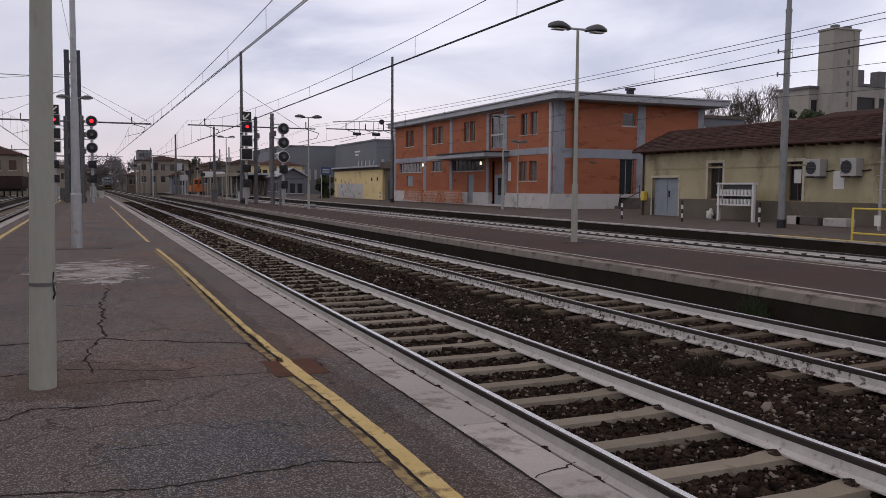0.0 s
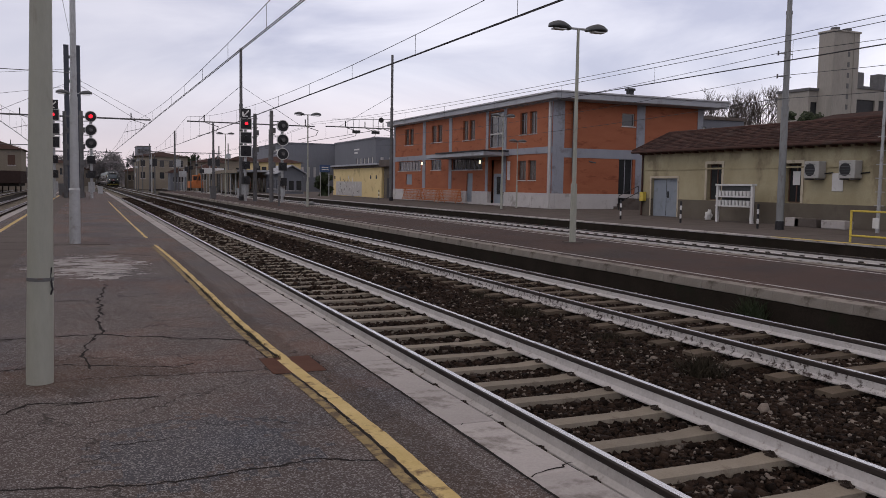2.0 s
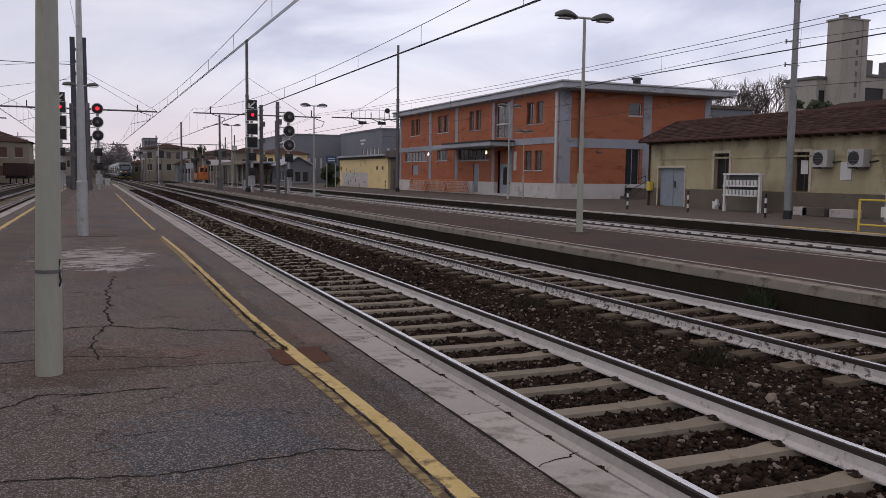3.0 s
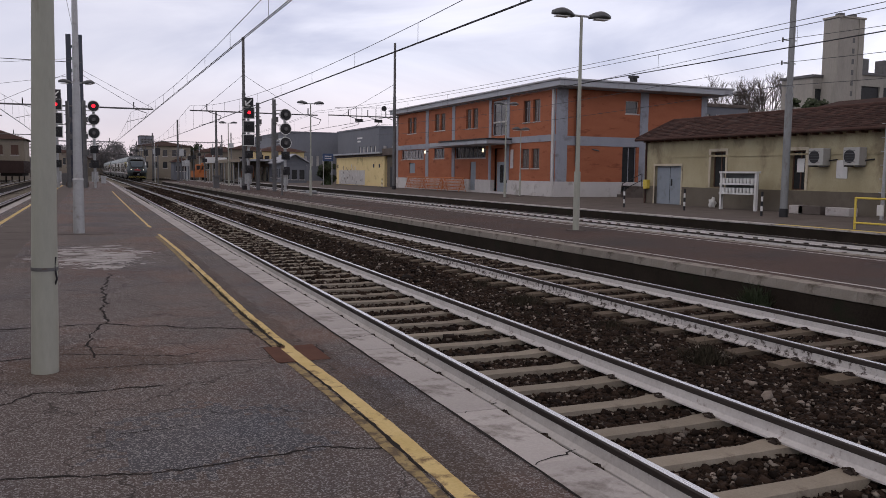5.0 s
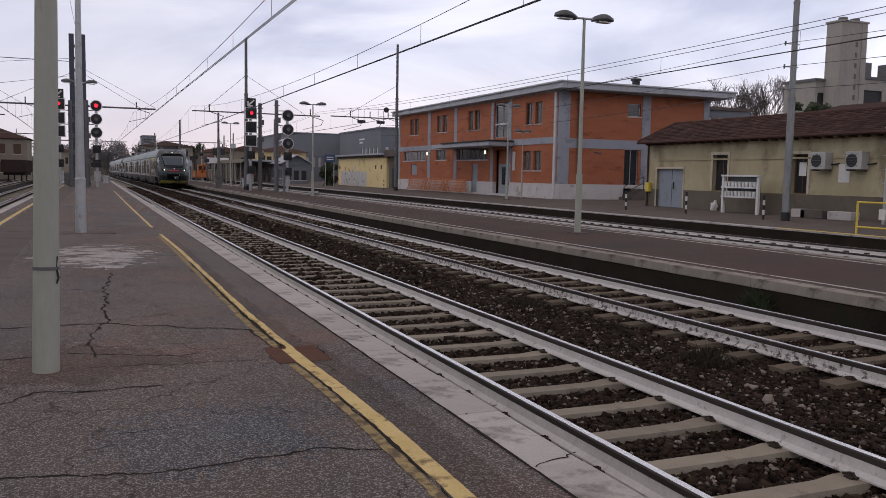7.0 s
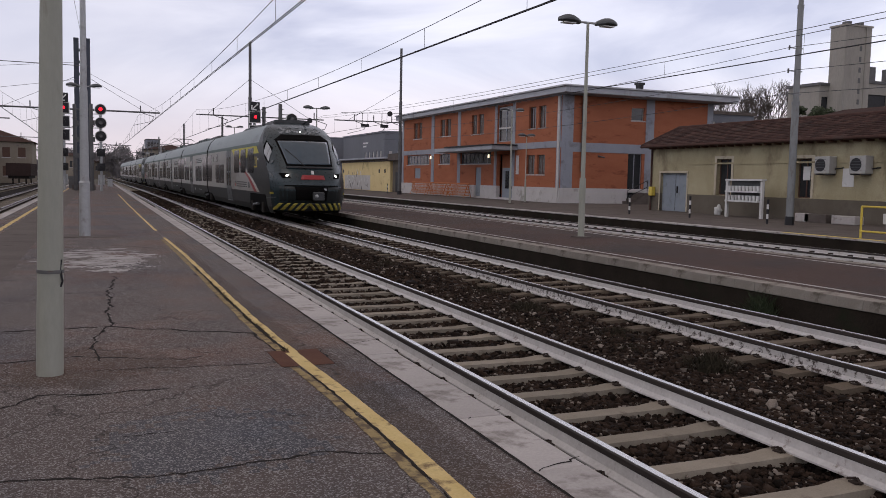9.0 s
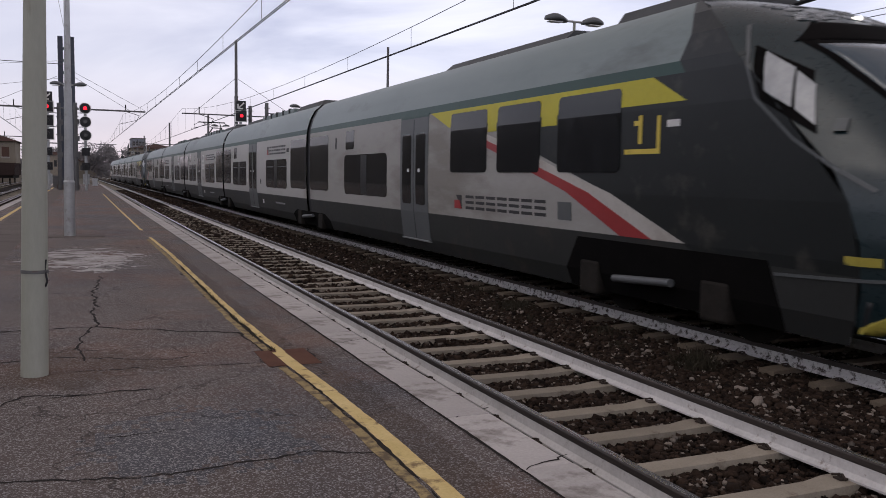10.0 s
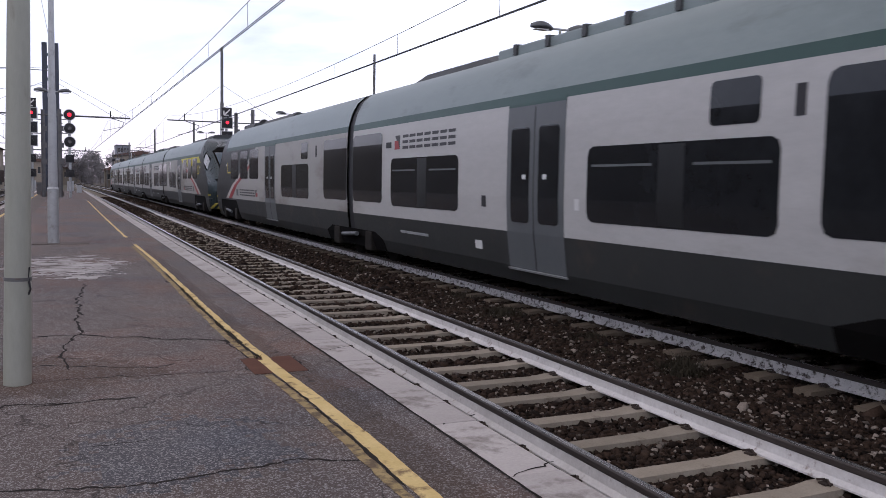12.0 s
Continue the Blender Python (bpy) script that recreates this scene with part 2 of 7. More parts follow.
GALV = surf("galvanised_steel", (0.34, 0.35, 0.36), (0.46, 0.47, 0.48), rough=0.5, metal=0.35, scale=6, fine=50, bump=0.1, spots=(0.28, 0.27, 0.26), spot_scale=4)
MAST_GREY = surf("weathered_grey_mast_paint", (0.19, 0.20, 0.205), (0.27, 0.28, 0.285), rough=0.6, metal=0.2, scale=2, fine=40, bump=0.1, spots=(0.16, 0.15, 0.14), spot_scale=4, stretch=(1, 1, 0.3))
STEEL_DARK = surf("dark_mast_steel", (0.10, 0.10, 0.105), (0.17, 0.168, 0.17), rough=0.7, metal=0.3, scale=3, fine=30, bump=0.15, spots=(0.13, 0.08, 0.05), spot_scale=6, spot_at=0.68)
MAST_BLUE = surf("dark_blue_grey_mast_paint", (0.035, 0.042, 0.06), (0.06, 0.068, 0.09), rough=0.6, scale=1.5, fine=30, bump=0.1)
BLACK = surf("matt_black", (0.012, 0.012, 0.014), (0.026, 0.026, 0.03), rough=0.6, scale=5, fine=50, bump=0.05)
WHITE = surf("white_enamel", (0.55, 0.55, 0.54), (0.68, 0.68, 0.67), rough=0.45, scale=3, fine=40, bump=0.05, spots=(0.5, 0.48, 0.45), spot_scale=4, spot_at=0.68)
LAMP_GREY = surf("grey_lamp_housing", (0.075, 0.08, 0.085), (0.12, 0.125, 0.13), rough=0.5, scale=5, fine=40, bump=0.1)
WIRE = surf("catenary_wire", (0.05, 0.05, 0.055), (0.09, 0.09, 0.095), rough=0.6, metal=0.5, scale=5, fine=50, bump=0.0)
BRICK = surf("orange_brick_cladding", (0.30, 0.105, 0.058), (0.40, 0.150, 0.082), rough=0.85, scale=0.5, fine=14, bump=0.2, spots=(0.22, 0.075, 0.042), spot_scale=0.7, stretch=(1, 1, 3))
BLUE_CONC = surf("blue_grey_concrete_frame", (0.25, 0.265, 0.305), (0.34, 0.355, 0.395), rough=0.85, scale=0.8, fine=20, bump=0.2, spots=(0.2, 0.2, 0.22), spot_scale=1.0)
FASCIA = surf("pale_blue_grey_fascia", (0.33, 0.345, 0.38), (0.42, 0.435, 0.465), rough=0.8, scale=0.6, fine=20, bump=0.15, spots=(0.26, 0.26, 0.27), spot_scale=0.9, stretch=(1, 1, 0.4))
ROOF_METAL = surf("grey_sheet_roof", (0.34, 0.35, 0.38), (0.45, 0.46, 0.49), rough=0.6, scale=0.5, fine=10, bump=0.1)
PLINTH = surf("pale_stone_plinth", (0.46, 0.44, 0.43), (0.58, 0.56, 0.55), rough=0.85, scale=1.0, fine=20, bump=0.2, spots=(0.33, 0.31, 0.29), spot_scale=1.2)
GLASS_DARK = surf("dark_window_glass", (0.018, 0.02, 0.024), (0.035, 0.038, 0.042), rough=0.12, scale=1.0, fine=6, bump=0.0, spec=0.6)
GLASS_GREY = surf("curtained_window_glass", (0.07, 0.068, 0.065), (0.16, 0.15, 0.145), rough=0.25, scale=2.0, fine=6, bump=0.0, spec=0.6, stretch=(3, 3, 0.4))
FRAME_BROWN = surf("brown_window_frame", (0.07, 0.035, 0.025), (0.12, 0.06, 0.04), rough=0.6, scale=5, fine=40, bump=0.1)
DOOR_BLUE = surf("blue_grey_door_paint", (0.20, 0.235, 0.275), (0.28, 0.31, 0.345), rough=0.65, scale=1.5, fine=30, bump=0.15, spots=(0.18, 0.2, 0.22), spot_scale=2.5)
STUCCO = surf("stained_cream_stucco", (0.29, 0.25, 0.15), (0.47, 0.42, 0.285), rough=0.92, scale=0.7, fine=25, bump=0.3, spots=(0.23, 0.195, 0.13), spot_scale=0.55, spot_at=0.55, stretch=(1, 1, 0.7))
STUCCO_LOW = surf("grey_stucco_dado", (0.115, 0.098, 0.078), (0.165, 0.145, 0.118), rough=0.92, scale=0.9, fine=25, bump=0.3, spots=(0.11, 0.095, 0.08), spot_scale=0.8)
STUCCO_YELLOW = surf("yellow_stucco", (0.66, 0.52, 0.26), (0.76, 0.62, 0.34), rough=0.9, scale=0.8, fine=20, bump=0.2, spots=(0.45, 0.34, 0.18), spot_scale=0.9)
TILE = surf("dark_clay_tile", (0.048, 0.028, 0.024), (0.088, 0.05, 0.042), rough=0.9, scale=1.5, fine=18, bump=0.3, spots=(0.07, 0.05, 0.045), spot_scale=1.0, rand=0.22)
GREY_PANEL = surf("grey_warehouse_cladding", (0.165, 0.175, 0.20), (0.22, 0.23, 0.26), rough=0.8, scale=0.1, fine=3, bump=0.05, stretch=(1, 1, 0.4))
GREY_PANEL2 = surf("dark_grey_warehouse_cladding", (0.14, 0.15, 0.172), (0.185, 0.195, 0.22), rough=0.8, scale=0.1, fine=3, bump=0.05, stretch=(1, 1, 0.4))
TOWER_CONC = surf("pale_tower_concrete", (0.28, 0.265, 0.24), (0.38, 0.36, 0.325), rough=0.9, scale=0.4, fine=8, bump=0.15, spots=(0.25, 0.24, 0.22), spot_scale=0.5, stretch=(1, 1, 0.3))
PLASTER_FAR = surf("beige_far_plaster", (0.20, 0.172, 0.135), (0.29, 0.255, 0.205), rough=0.9, scale=0.3, fine=5, bump=0.1, spots=(0.24, 0.2, 0.17), spot_scale=0.5)
LEAF = surf("dark_evergreen_leaf", (0.018, 0.03, 0.012), (0.045, 0.06, 0.025), rough=0.7, scale=3, fine=30, bump=0.1)
DRY_GRASS = surf("dry_weed", (0.022, 0.020, 0.014), (0.055, 0.046, 0.032), rough=0.9, scale=5, fine=30, bump=0.0)
TWIG = surf("bare_twig_bark", (0.10, 0.088, 0.082), (0.17, 0.15, 0.14), rough=0.9, scale=3, fine=30, bump=0.2)
ORANGE_NET = surf("orange_site_barrier", (0.42, 0.13, 0.04), (0.52, 0.18, 0.06), rough=0.7, scale=2, fine=20, bump=0.1)
SIGN_BLUE = surf("sign_blue_enamel", (0.04, 0.075, 0.16), (0.06, 0.10, 0.20), rough=0.4, scale=2, fine=20, bump=0.02)
RED_GLOW = glow("red_signal_light", (1.0, 0.012, 0.03), 1.6)
LAMP_GLOW = glow("lit_wall_lamp", (1.0, 0.85, 0.6), 1.3)
HEAD_GLOW = glow("train_headlight", (1.0, 0.95, 0.85), 2.2)
CRACK = surf("crack_dirt_and_edge_shade", (0.018, 0.015, 0.014), (0.03, 0.026, 0.024), rough=0.95, scale=10, fine=60, bump=0.1)
RUST_PLATE = surf("rusty_cover_plate", (0.085, 0.04, 0.028), (0.13, 0.062, 0.042), rough=0.9, scale=4, fine=40, bump=0.3)


# ---- building blocks ----
def box(bm, x0, x1, y0, y1, z0, z1, f=None, bevel=0.0):
    """A box in a bmesh; f maps (u, depth, z) of a facade to the world."""
    pts = [(x, y, z) for x in (x0, x1) for y in (y0, y1) for z in (z0, z1)]
    vs = [bm.verts.new(f(*p) if f else p) for p in pts]
    a, b, c = (vs[k].co - vs[0].co for k in (4, 2, 1))
    turn = 1 if a.cross(b).dot(c) > 0 else -1
    fs = [bm.faces.new([vs[i] for i in q[::turn]]) for q in ((0, 1, 3, 2), (4, 6, 7, 5), (0, 4, 5, 1), (2, 3, 7, 6), (0, 2, 6, 4), (1, 5, 7, 3))]
    if bevel:
        bmesh.ops.bevel(bm, geom=list({e for q in fs for e in q.edges}), offset=bevel, segments=2, affect="EDGES", profile=0.5)


def rod(bm, p, q, r0, r1=None, n=10):
    """A tapered round bar from p to q."""
    p, q = Vector(p), Vector(q)
    r1 = r0 if r1 is None else r1
    side = (q - p).to_track_quat("Z", "Y").to_matrix()
    rings = []
    for c, r in ((p, r0), (q, r1)):
        rings.append([bm.verts.new(c + side @ Vector((r * math.cos(2 * math.pi * i / n), r * math.sin(2 * math.pi * i / n), 0))) for i in range(n)])
    for i in range(n):
        bm.faces.new((rings[0][i], rings[0][(i + 1) % n], rings[1][(i + 1) % n], rings[1][i])).smooth = n > 6
    for cap in (bm.faces.new(rings[0][::-1]), bm.faces.new(rings[1])):
        for e in cap.edges:
            e.smooth = False


def sweep(bm, section, y0, y1, closed=True, steps=1):
    """A cross-section (x, z) drawn out along y."""
    rows = [[bm.verts.new((x, y0 + (y1 - y0) * k / steps, z)) for x, z in section] for k in range(steps + 1)]
    n = len(section)
    for a, b in zip(rows, rows[1:]):
        for i in range(n if closed else n - 1):
            bm.faces.new((a[i], a[(i + 1) % n], b[(i + 1) % n], b[i]))
    if closed:
        bm.faces.new(rows[0][::-1])
        bm.faces.new(rows[-1])
    bmesh.ops.recalc_face_normals(bm, faces=bm.faces)


def mesh_of(name, bm, material, smooth=False):
    me = bpy.data.meshes.new(name)
    bm.to_mesh(me)
    bm.free()
    me.materials.append(material)
    if smooth:
        me.polygons.foreach_set("use_smooth", [True] * len(me.polygons))
    return me


def part(name, bm, material, parent=None, label="", smooth=False, at=None):
    """Link a bmesh as one mesh object under a thing or a part."""
    ob = new(name, mesh_of(name, bm, material, smooth) if isinstance(bm, bmesh.types.BMesh) else bm)
    ob.parent = parent
    if at is not None:
        ob.matrix_basis = at
    return tagged(ob, label)


def thing(name, label, category, group="", at=None):
    ob = tagged(new(name), label, category, group)
    if at is not None:
        ob.matrix_basis = at
    return ob


def boxed(name, material, parent, *dims, f=None, bevel=0.0, label=""):
    bm = bmesh.new()
    box(bm, *dims, f=f, bevel=bevel)
    return part(name, bm, material, parent, label)


def rodded(name, material, parent, p, q, r0, r1=None, n=10, label=""):
    bm = bmesh.new()
    rod(bm, p, q, r0, r1, n)
    return part(name, bm, material, parent, label)


def structure(name, bm, material, label, category):
    return tagged(part(name, bm, material, None, label), category=category, kind="structure")


def holed(bm, f, u0, u1, z0, z1, holes, thick):
    """A wall with real openings; holes are (u0, u1, z0, z1)."""
    us = sorted({u0, u1, *(v for h in holes for v in h[:2] if u0 < v < u1)})
    zs = sorted({z0, z1, *(v for h in holes for v in h[2:] if z0 < v < z1)})
    solid = {}
    for i in range(len(us) - 1):
        for k in range(len(zs) - 1):
            uc, zc = (us[i] + us[i + 1]) / 2, (zs[k] + zs[k + 1]) / 2
            solid[i, k] = not any(h[0] < uc < h[1] and h[2] < zc < h[3] for h in holes)
    made = {}

    def v(i, d, k):
        if (i, d, k) not in made:
            made[i, d, k] = bm.verts.new(f(us[i], d * thick, zs[k]))
        return made[i, d, k]

    for (i, k), s in solid.items():
        if not s:
            continue
        for d in (0, 1):
            bm.faces.new((v(i, d, k), v(i + 1, d, k), v(i + 1, d, k + 1), v(i, d, k + 1)))
        for a, b, di, dk in (((i, k), (i + 1, k), 0, -1), ((i, k + 1), (i + 1, k + 1), 0, 1), ((i, k), (i, k + 1), -1, 0), ((i + 1, k), (i + 1, k + 1), 1, 0)):
            if not solid.get((i + di, k + dk), False):
                bm.faces.new((v(a[0], 0, a[1]), v(b[0], 0, b[1]), v(b[0], 1, b[1]), v(a[0], 1, a[1])))
    bmesh.ops.recalc_face_normals(bm, faces=bm.faces)


def on_x(x0):
    return lambda u, d, z: (x0 + d, u, z)


def on_y(y0):
    return lambda u, d, z: (u, y0 + d, z)


# ---- ground, tracks and platforms; z = 0 is the top of the rails ----
bm = bmesh.new()
bmesh.ops.create_grid(bm, x_segments=8, y_segments=8, size=2500)
bmesh.ops.translate(bm, verts=bm.verts, vec=(0, 0, -0.5))
structure("ground", bm, EARTH, "brown earth and gravel of a railway yard", "ground")
PLAT = 0.25
RAIL = [(-0.074, -0.16), (0.074, -0.16), (0.074, -0.146), (0.034, -0.118), (0.028, -0.05), (-0.028, -0.05), (-0.034, -0.118), (-0.074, -0.146)]
HEAD = [(-0.030, -0.05), (0.030, -0.05), (0.036, -0.038), (0.036, -0.008), (0.028, 0.0), (-0.028, 0.0), (-0.036, -0.008), (-0.036, -0.038)]


def sleeper_mesh(material):
    bm = bmesh.new()
    prof = [(-1.15, 0.0), (-1.15, 0.004), (-0.92, 0.015), (-0.60, 0.015), (-0.42, 0.002), (0.42, 0.002), (0.60, 0.015), (0.92, 0.015), (1.15, 0.004)]
    top, bot = [], []
    for x, z in prof[1:]:
        w = 0.125 if abs(x) > 0.5 else 0.105
        top.append([bm.verts.new((x, s * (w - 0.02), z)) for s in (-1, 1)])
        bot.append([bm.verts.new((x, s * w, -0.16)) for s in (-1, 1)])
    for (a, b), (c, d), (e, f), (g, h) in zip(top, top[1:], bot, bot[1:]):
        for q in ((a, b, d, c), (a, c, g, e), (b, f, h, d)):
            bm.faces.new(q)
    for t, b in ((top[0], bot[0]), (top[-1], bot[-1])):
        bm.faces.new((t[0], t[1], b[1], b[0]))
    bmesh.ops.recalc_face_normals(bm, faces=bm.faces)
    return mesh_of("sleeper", bm, material)


def clip_mesh():
    bm = bmesh.new()
    box(bm, -0.034, 0.034, -0.034, 0.034, 0, 0.012)
    rod(bm, (-0.01, 0, 0.008), (-0.01, 0, 0.034), 0.012, 0.010, 6)
    rod(bm, (0.018, -0.06, 0.014), (-0.004, -0.01, 0.030), 0.009, 0.009, 5)
    rod(bm, (-0.004, 0.01, 0.030), (0.018, 0.06, 0.014), 0.009, 0.009, 5)
    return mesh_of("rail_clip", bm, CLIP)


SLEEPER_MESH, SLEEPER_MESH_DARK, CLIP_MESH = sleeper_mesh(SLEEPER), sleeper_mesh(SLEEPER_DARK), clip_mesh()


def bend(y):
    """How far the main tracks have swung to the west at y."""
    return -0.004 * (y - 50) ** 2 / 60 if 50 < y < 110 else -0.24 - 0.008 * (y - 110) if y >= 110 else 0.0


def swing(bm):
    for v in bm.verts:
        v.co.x += bend(v.co.y)


def track(name, x, y0, y1, near, label, side_mat=RAIL_SIDE, gauge=1.507, first=None, pitch=0.662):
    """A track on concrete sleepers; the sleepers and clips of the stretch near are objects of their own."""
    t = tagged(thing(name, label, "railway track"), kind="structure")
    for k, s in enumerate((-1, 1)):
        bm = bmesh.new()
        sweep(bm, [(a + x + s * gauge / 2, b) for a, b in RAIL], y0, y1, steps=44)
        swing(bm)
        rail = part("rail", bm, side_mat if (s < 0 or side_mat is RAIL_SIDE) else RAIL_SIDE, t, "steel rail with white-limed sides")
        bm = bmesh.new()
        sweep(bm, [(a + x + s * gauge / 2, b) for a, b in HEAD], y0, y1, steps=44)
        swing(bm)
        part("rail_head", bm, RAIL_HEAD, rail, "worn steel running head")
        bm = bmesh.new()
        c = x + s * gauge / 2
        sweep(bm, [(c - 0.026, 0.0), (c + 0.026, 0.0), (c + 0.026, 0.002), (c - 0.026, 0.002)], y0, y1, steps=44)
        swing(bm)
        part("running_band", bm, RAIL_SHINE, rail, "polished running band")
    far_s, far_c = bmesh.new(), bmesh.new()
    y, rng = y0 if first is None else first, random.Random(int(x * 10))
    while y < y1:
        jit = rng.uniform(-0.02, 0.02)
        if near[0] <= y <= near[1]:
            part("sleeper", SLEEPER_MESH if side_mat is RAIL_SIDE else SLEEPER_MESH_DARK, None, t, at=pose(x + rng.uniform(-.02, .02), y + jit, -0.175, 0, 0, rng.uniform(-0.6, 0.6)))
            for s in (-1, 1):
                for o in (-0.10, 0.10):
                    part("rail_clip", CLIP_MESH, None, t, at=pose(x + s * gauge / 2 + o, y + jit, -0.16, 0, 0, rng.uniform(-12, 12) + (180 if o < 0 else 0)))
        else:
            xb = x + bend(y)
            box(far_s, xb - 1.15, xb + 1.15, y - 0.11, y + 0.11, -0.3, -0.172 if y < 4 or abs(x) > 9.5 else -0.222)
            for s in (-1, 1):
                for o in (-0.10, 0.10):
                    cx = xb + s * gauge / 2 + o
                    box(far_c, cx - 0.05, cx + 0.05, y - 0.05, y + 0.05, -0.16, -0.10)
        y += pitch
    tagged(part("sleepers", far_s, SLEEPER if side_mat is RAIL_SIDE else SLEEPER_DARK, t, "pale concrete sleepers"), kind="stuff")
    tagged(part("clips", far_c, CLIP, t, "dark rail fastenings"), kind="stuff")
    return t


track("track_1", 3.87, -6, 330, (1.5, 49), "platform track with white-limed rails on concrete sleepers", first=-5.606, pitch=0.672)
track("track_2", 7.645, -70, 420, (3, 50), "through track with flaking white rails on concrete sleepers", side_mat=RAIL_SIDE_WORN, first=-69.70, pitch=0.668)
track("track_3", 18.3, -20, 330, (200, 201), "far platform track with white-limed rails", first=-19.8)
track("track_4", -4.85, -10, 330, (200, 201), "track beyond the near platform with limed rails", first=-9.8)
track("track_5", -9.0, 10, 330, (200, 201), "outer yard track with limed rails", first=10.1)


def ballast_bed(name, x0, x1, y0, y1, z):
    bm = bmesh.new()
    nx, ny = max(2, int((x1 - x0) / 0.5)), int((y1 - y0) / 2)
    g = [[bm.verts.new((x0 + (x1 - x0) * i / nx, y0 + (y1 - y0) * k / ny, z + 0.02 * noise.noise(Vector((i * .7, k * .9, z))))) for i in range(nx + 1)] for k in range(ny + 1)]
    for a, b in zip(g, g[1:]):
        for i in range(nx):
            bm.faces.new((a[i], a[i + 1], b[i + 1], b[i]))
    return structure(name, bm, BALLAST, "dark brown track ballast with soot and weeds", "ballast")


ballast_bed("ballast", 2.3, 9.45, -70, 420, -0.25)
ballast_bed("ballast_far", 14.0, 20.3, -20, 330, -0.235)
ballast_bed("ballast_left", -14.0, -3.0, -10, 330, -0.235)


def stones(name, spans, seed, label, material=None):
    """Loose stones, many small uneven blocks in one mesh; spans are (x0, x1, y0, y1, per square metre, size, z)."""
    rng = np.random.default_rng(seed)
    base = np.array([(-1, -1, -.7), (1, -1, -.7), (1, 1, -.7), (-1, 1, -.7), (-.7, -.7, .7), (.7, -.7, .7), (.7, .7, .7), (-.7, .7, .7)])
    quads = np.array([(0, 3, 2, 1), (4, 5, 6, 7), (0, 1, 5, 4), (1, 2, 6, 5), (2, 3, 7, 6), (3, 0, 4, 7)])
    vs, fs, n0 = [], [], 0
    for x0, x1, y0, y1, dens, size, z in spans:
        n = int((x1 - x0) * (y1 - y0) * dens)
        c = np.stack([rng.uniform(x0, x1, n), rng.uniform(y0, y1, n), z + rng.uniform(-0.5, 0.45, n) * size], 1)
        s = size * rng.lognormal(0, 0.35, n)[:, None, None] * np.stack([rng.uniform(.7, 1.2, n), rng.uniform(.7, 1.2, n), rng.uniform(.5, .95, n)], 1)[:, None, :] * 0.5
        v = (base[None] + rng.uniform(-.35, .35, (n, 8, 3))) * s
        a, b = rng.uniform(0, 6.28, n), rng.uniform(-.6, .6, n)
        ca, sa, cb, sb = np.cos(a)[:, None], np.sin(a)[:, None], np.cos(b)[:, None], np.sin(b)[:, None]
        y2, z2 = v[..., 1] * cb - v[..., 2] * sb, v[..., 1] * sb + v[..., 2] * cb
        v = np.stack([v[..., 0] * ca - y2 * sa, v[..., 0] * sa + y2 * ca, z2], -1) + c[:, None]
        vs.append(v.reshape(-1, 3))
        fs.append((quads[None] + (np.arange(n) * 8)[:, None, None] + n0).reshape(-1, 4))
        n0 += n * 8
    v, f = np.concatenate(vs), np.concatenate(fs)
    me = bpy.data.meshes.new(name)
    me.vertices.add(len(v))
    me.vertices.foreach_set("co", v.ravel())
    me.loops.add(f.size)
    me.loops.foreach_set("vertex_index", f.ravel())
    me.polygons.add(len(f))
    me.polygons.foreach_set("loop_start", np.arange(0, f.size, 4))
    me.polygons.foreach_set("loop_total", np.full(len(f), 4))
    me.update(calc_edges=True)
    me.materials.append(material or STONE)
    return tagged(new(name, me), label, "ballast stones", kind="stuff")


LOW, HIGH = -0.228, -0.228
spans = []
for y0, y1, dens, size in ((2, 8, 1500, 0.036), (8, 14, 900, 0.042), (14, 26, 320, 0.055), (26, 50, 110, 0.075), (50, 95, 36, 0.11)):
    spans += [(2.42, 3.0, y0, y1, dens, size, HIGH), (3.0, 4.75, y0, y1, dens, size, LOW + (0.02 if y0 > 13 else 0)), (4.75, 6.75, y0, y1, dens, size, HIGH), (6.75, 8.5, y0, y1, dens, size, LOW + (0.02 if y0 > 13 else 0)), (8.5, 9.45, y0, y1, dens, size, HIGH)]
stones("ballast_stones", spans, 3, "loose dark brown and grey ballast stones")
stones("pale_stones", [(a, b, c, d, e * 0.06, f * 0.78, z + 0.014) for a, b, c, d, e, f, z in spans], 8, "scattered pale grey stones in the ballast", PALE_STONE)


def coping_mesh(w, l, h, material):
    bm = bmesh.new()
    box(bm, 0, w, 0.002, l - 0.002, -h, 0, bevel=0.008)
    return mesh_of("coping_block", bm, material)


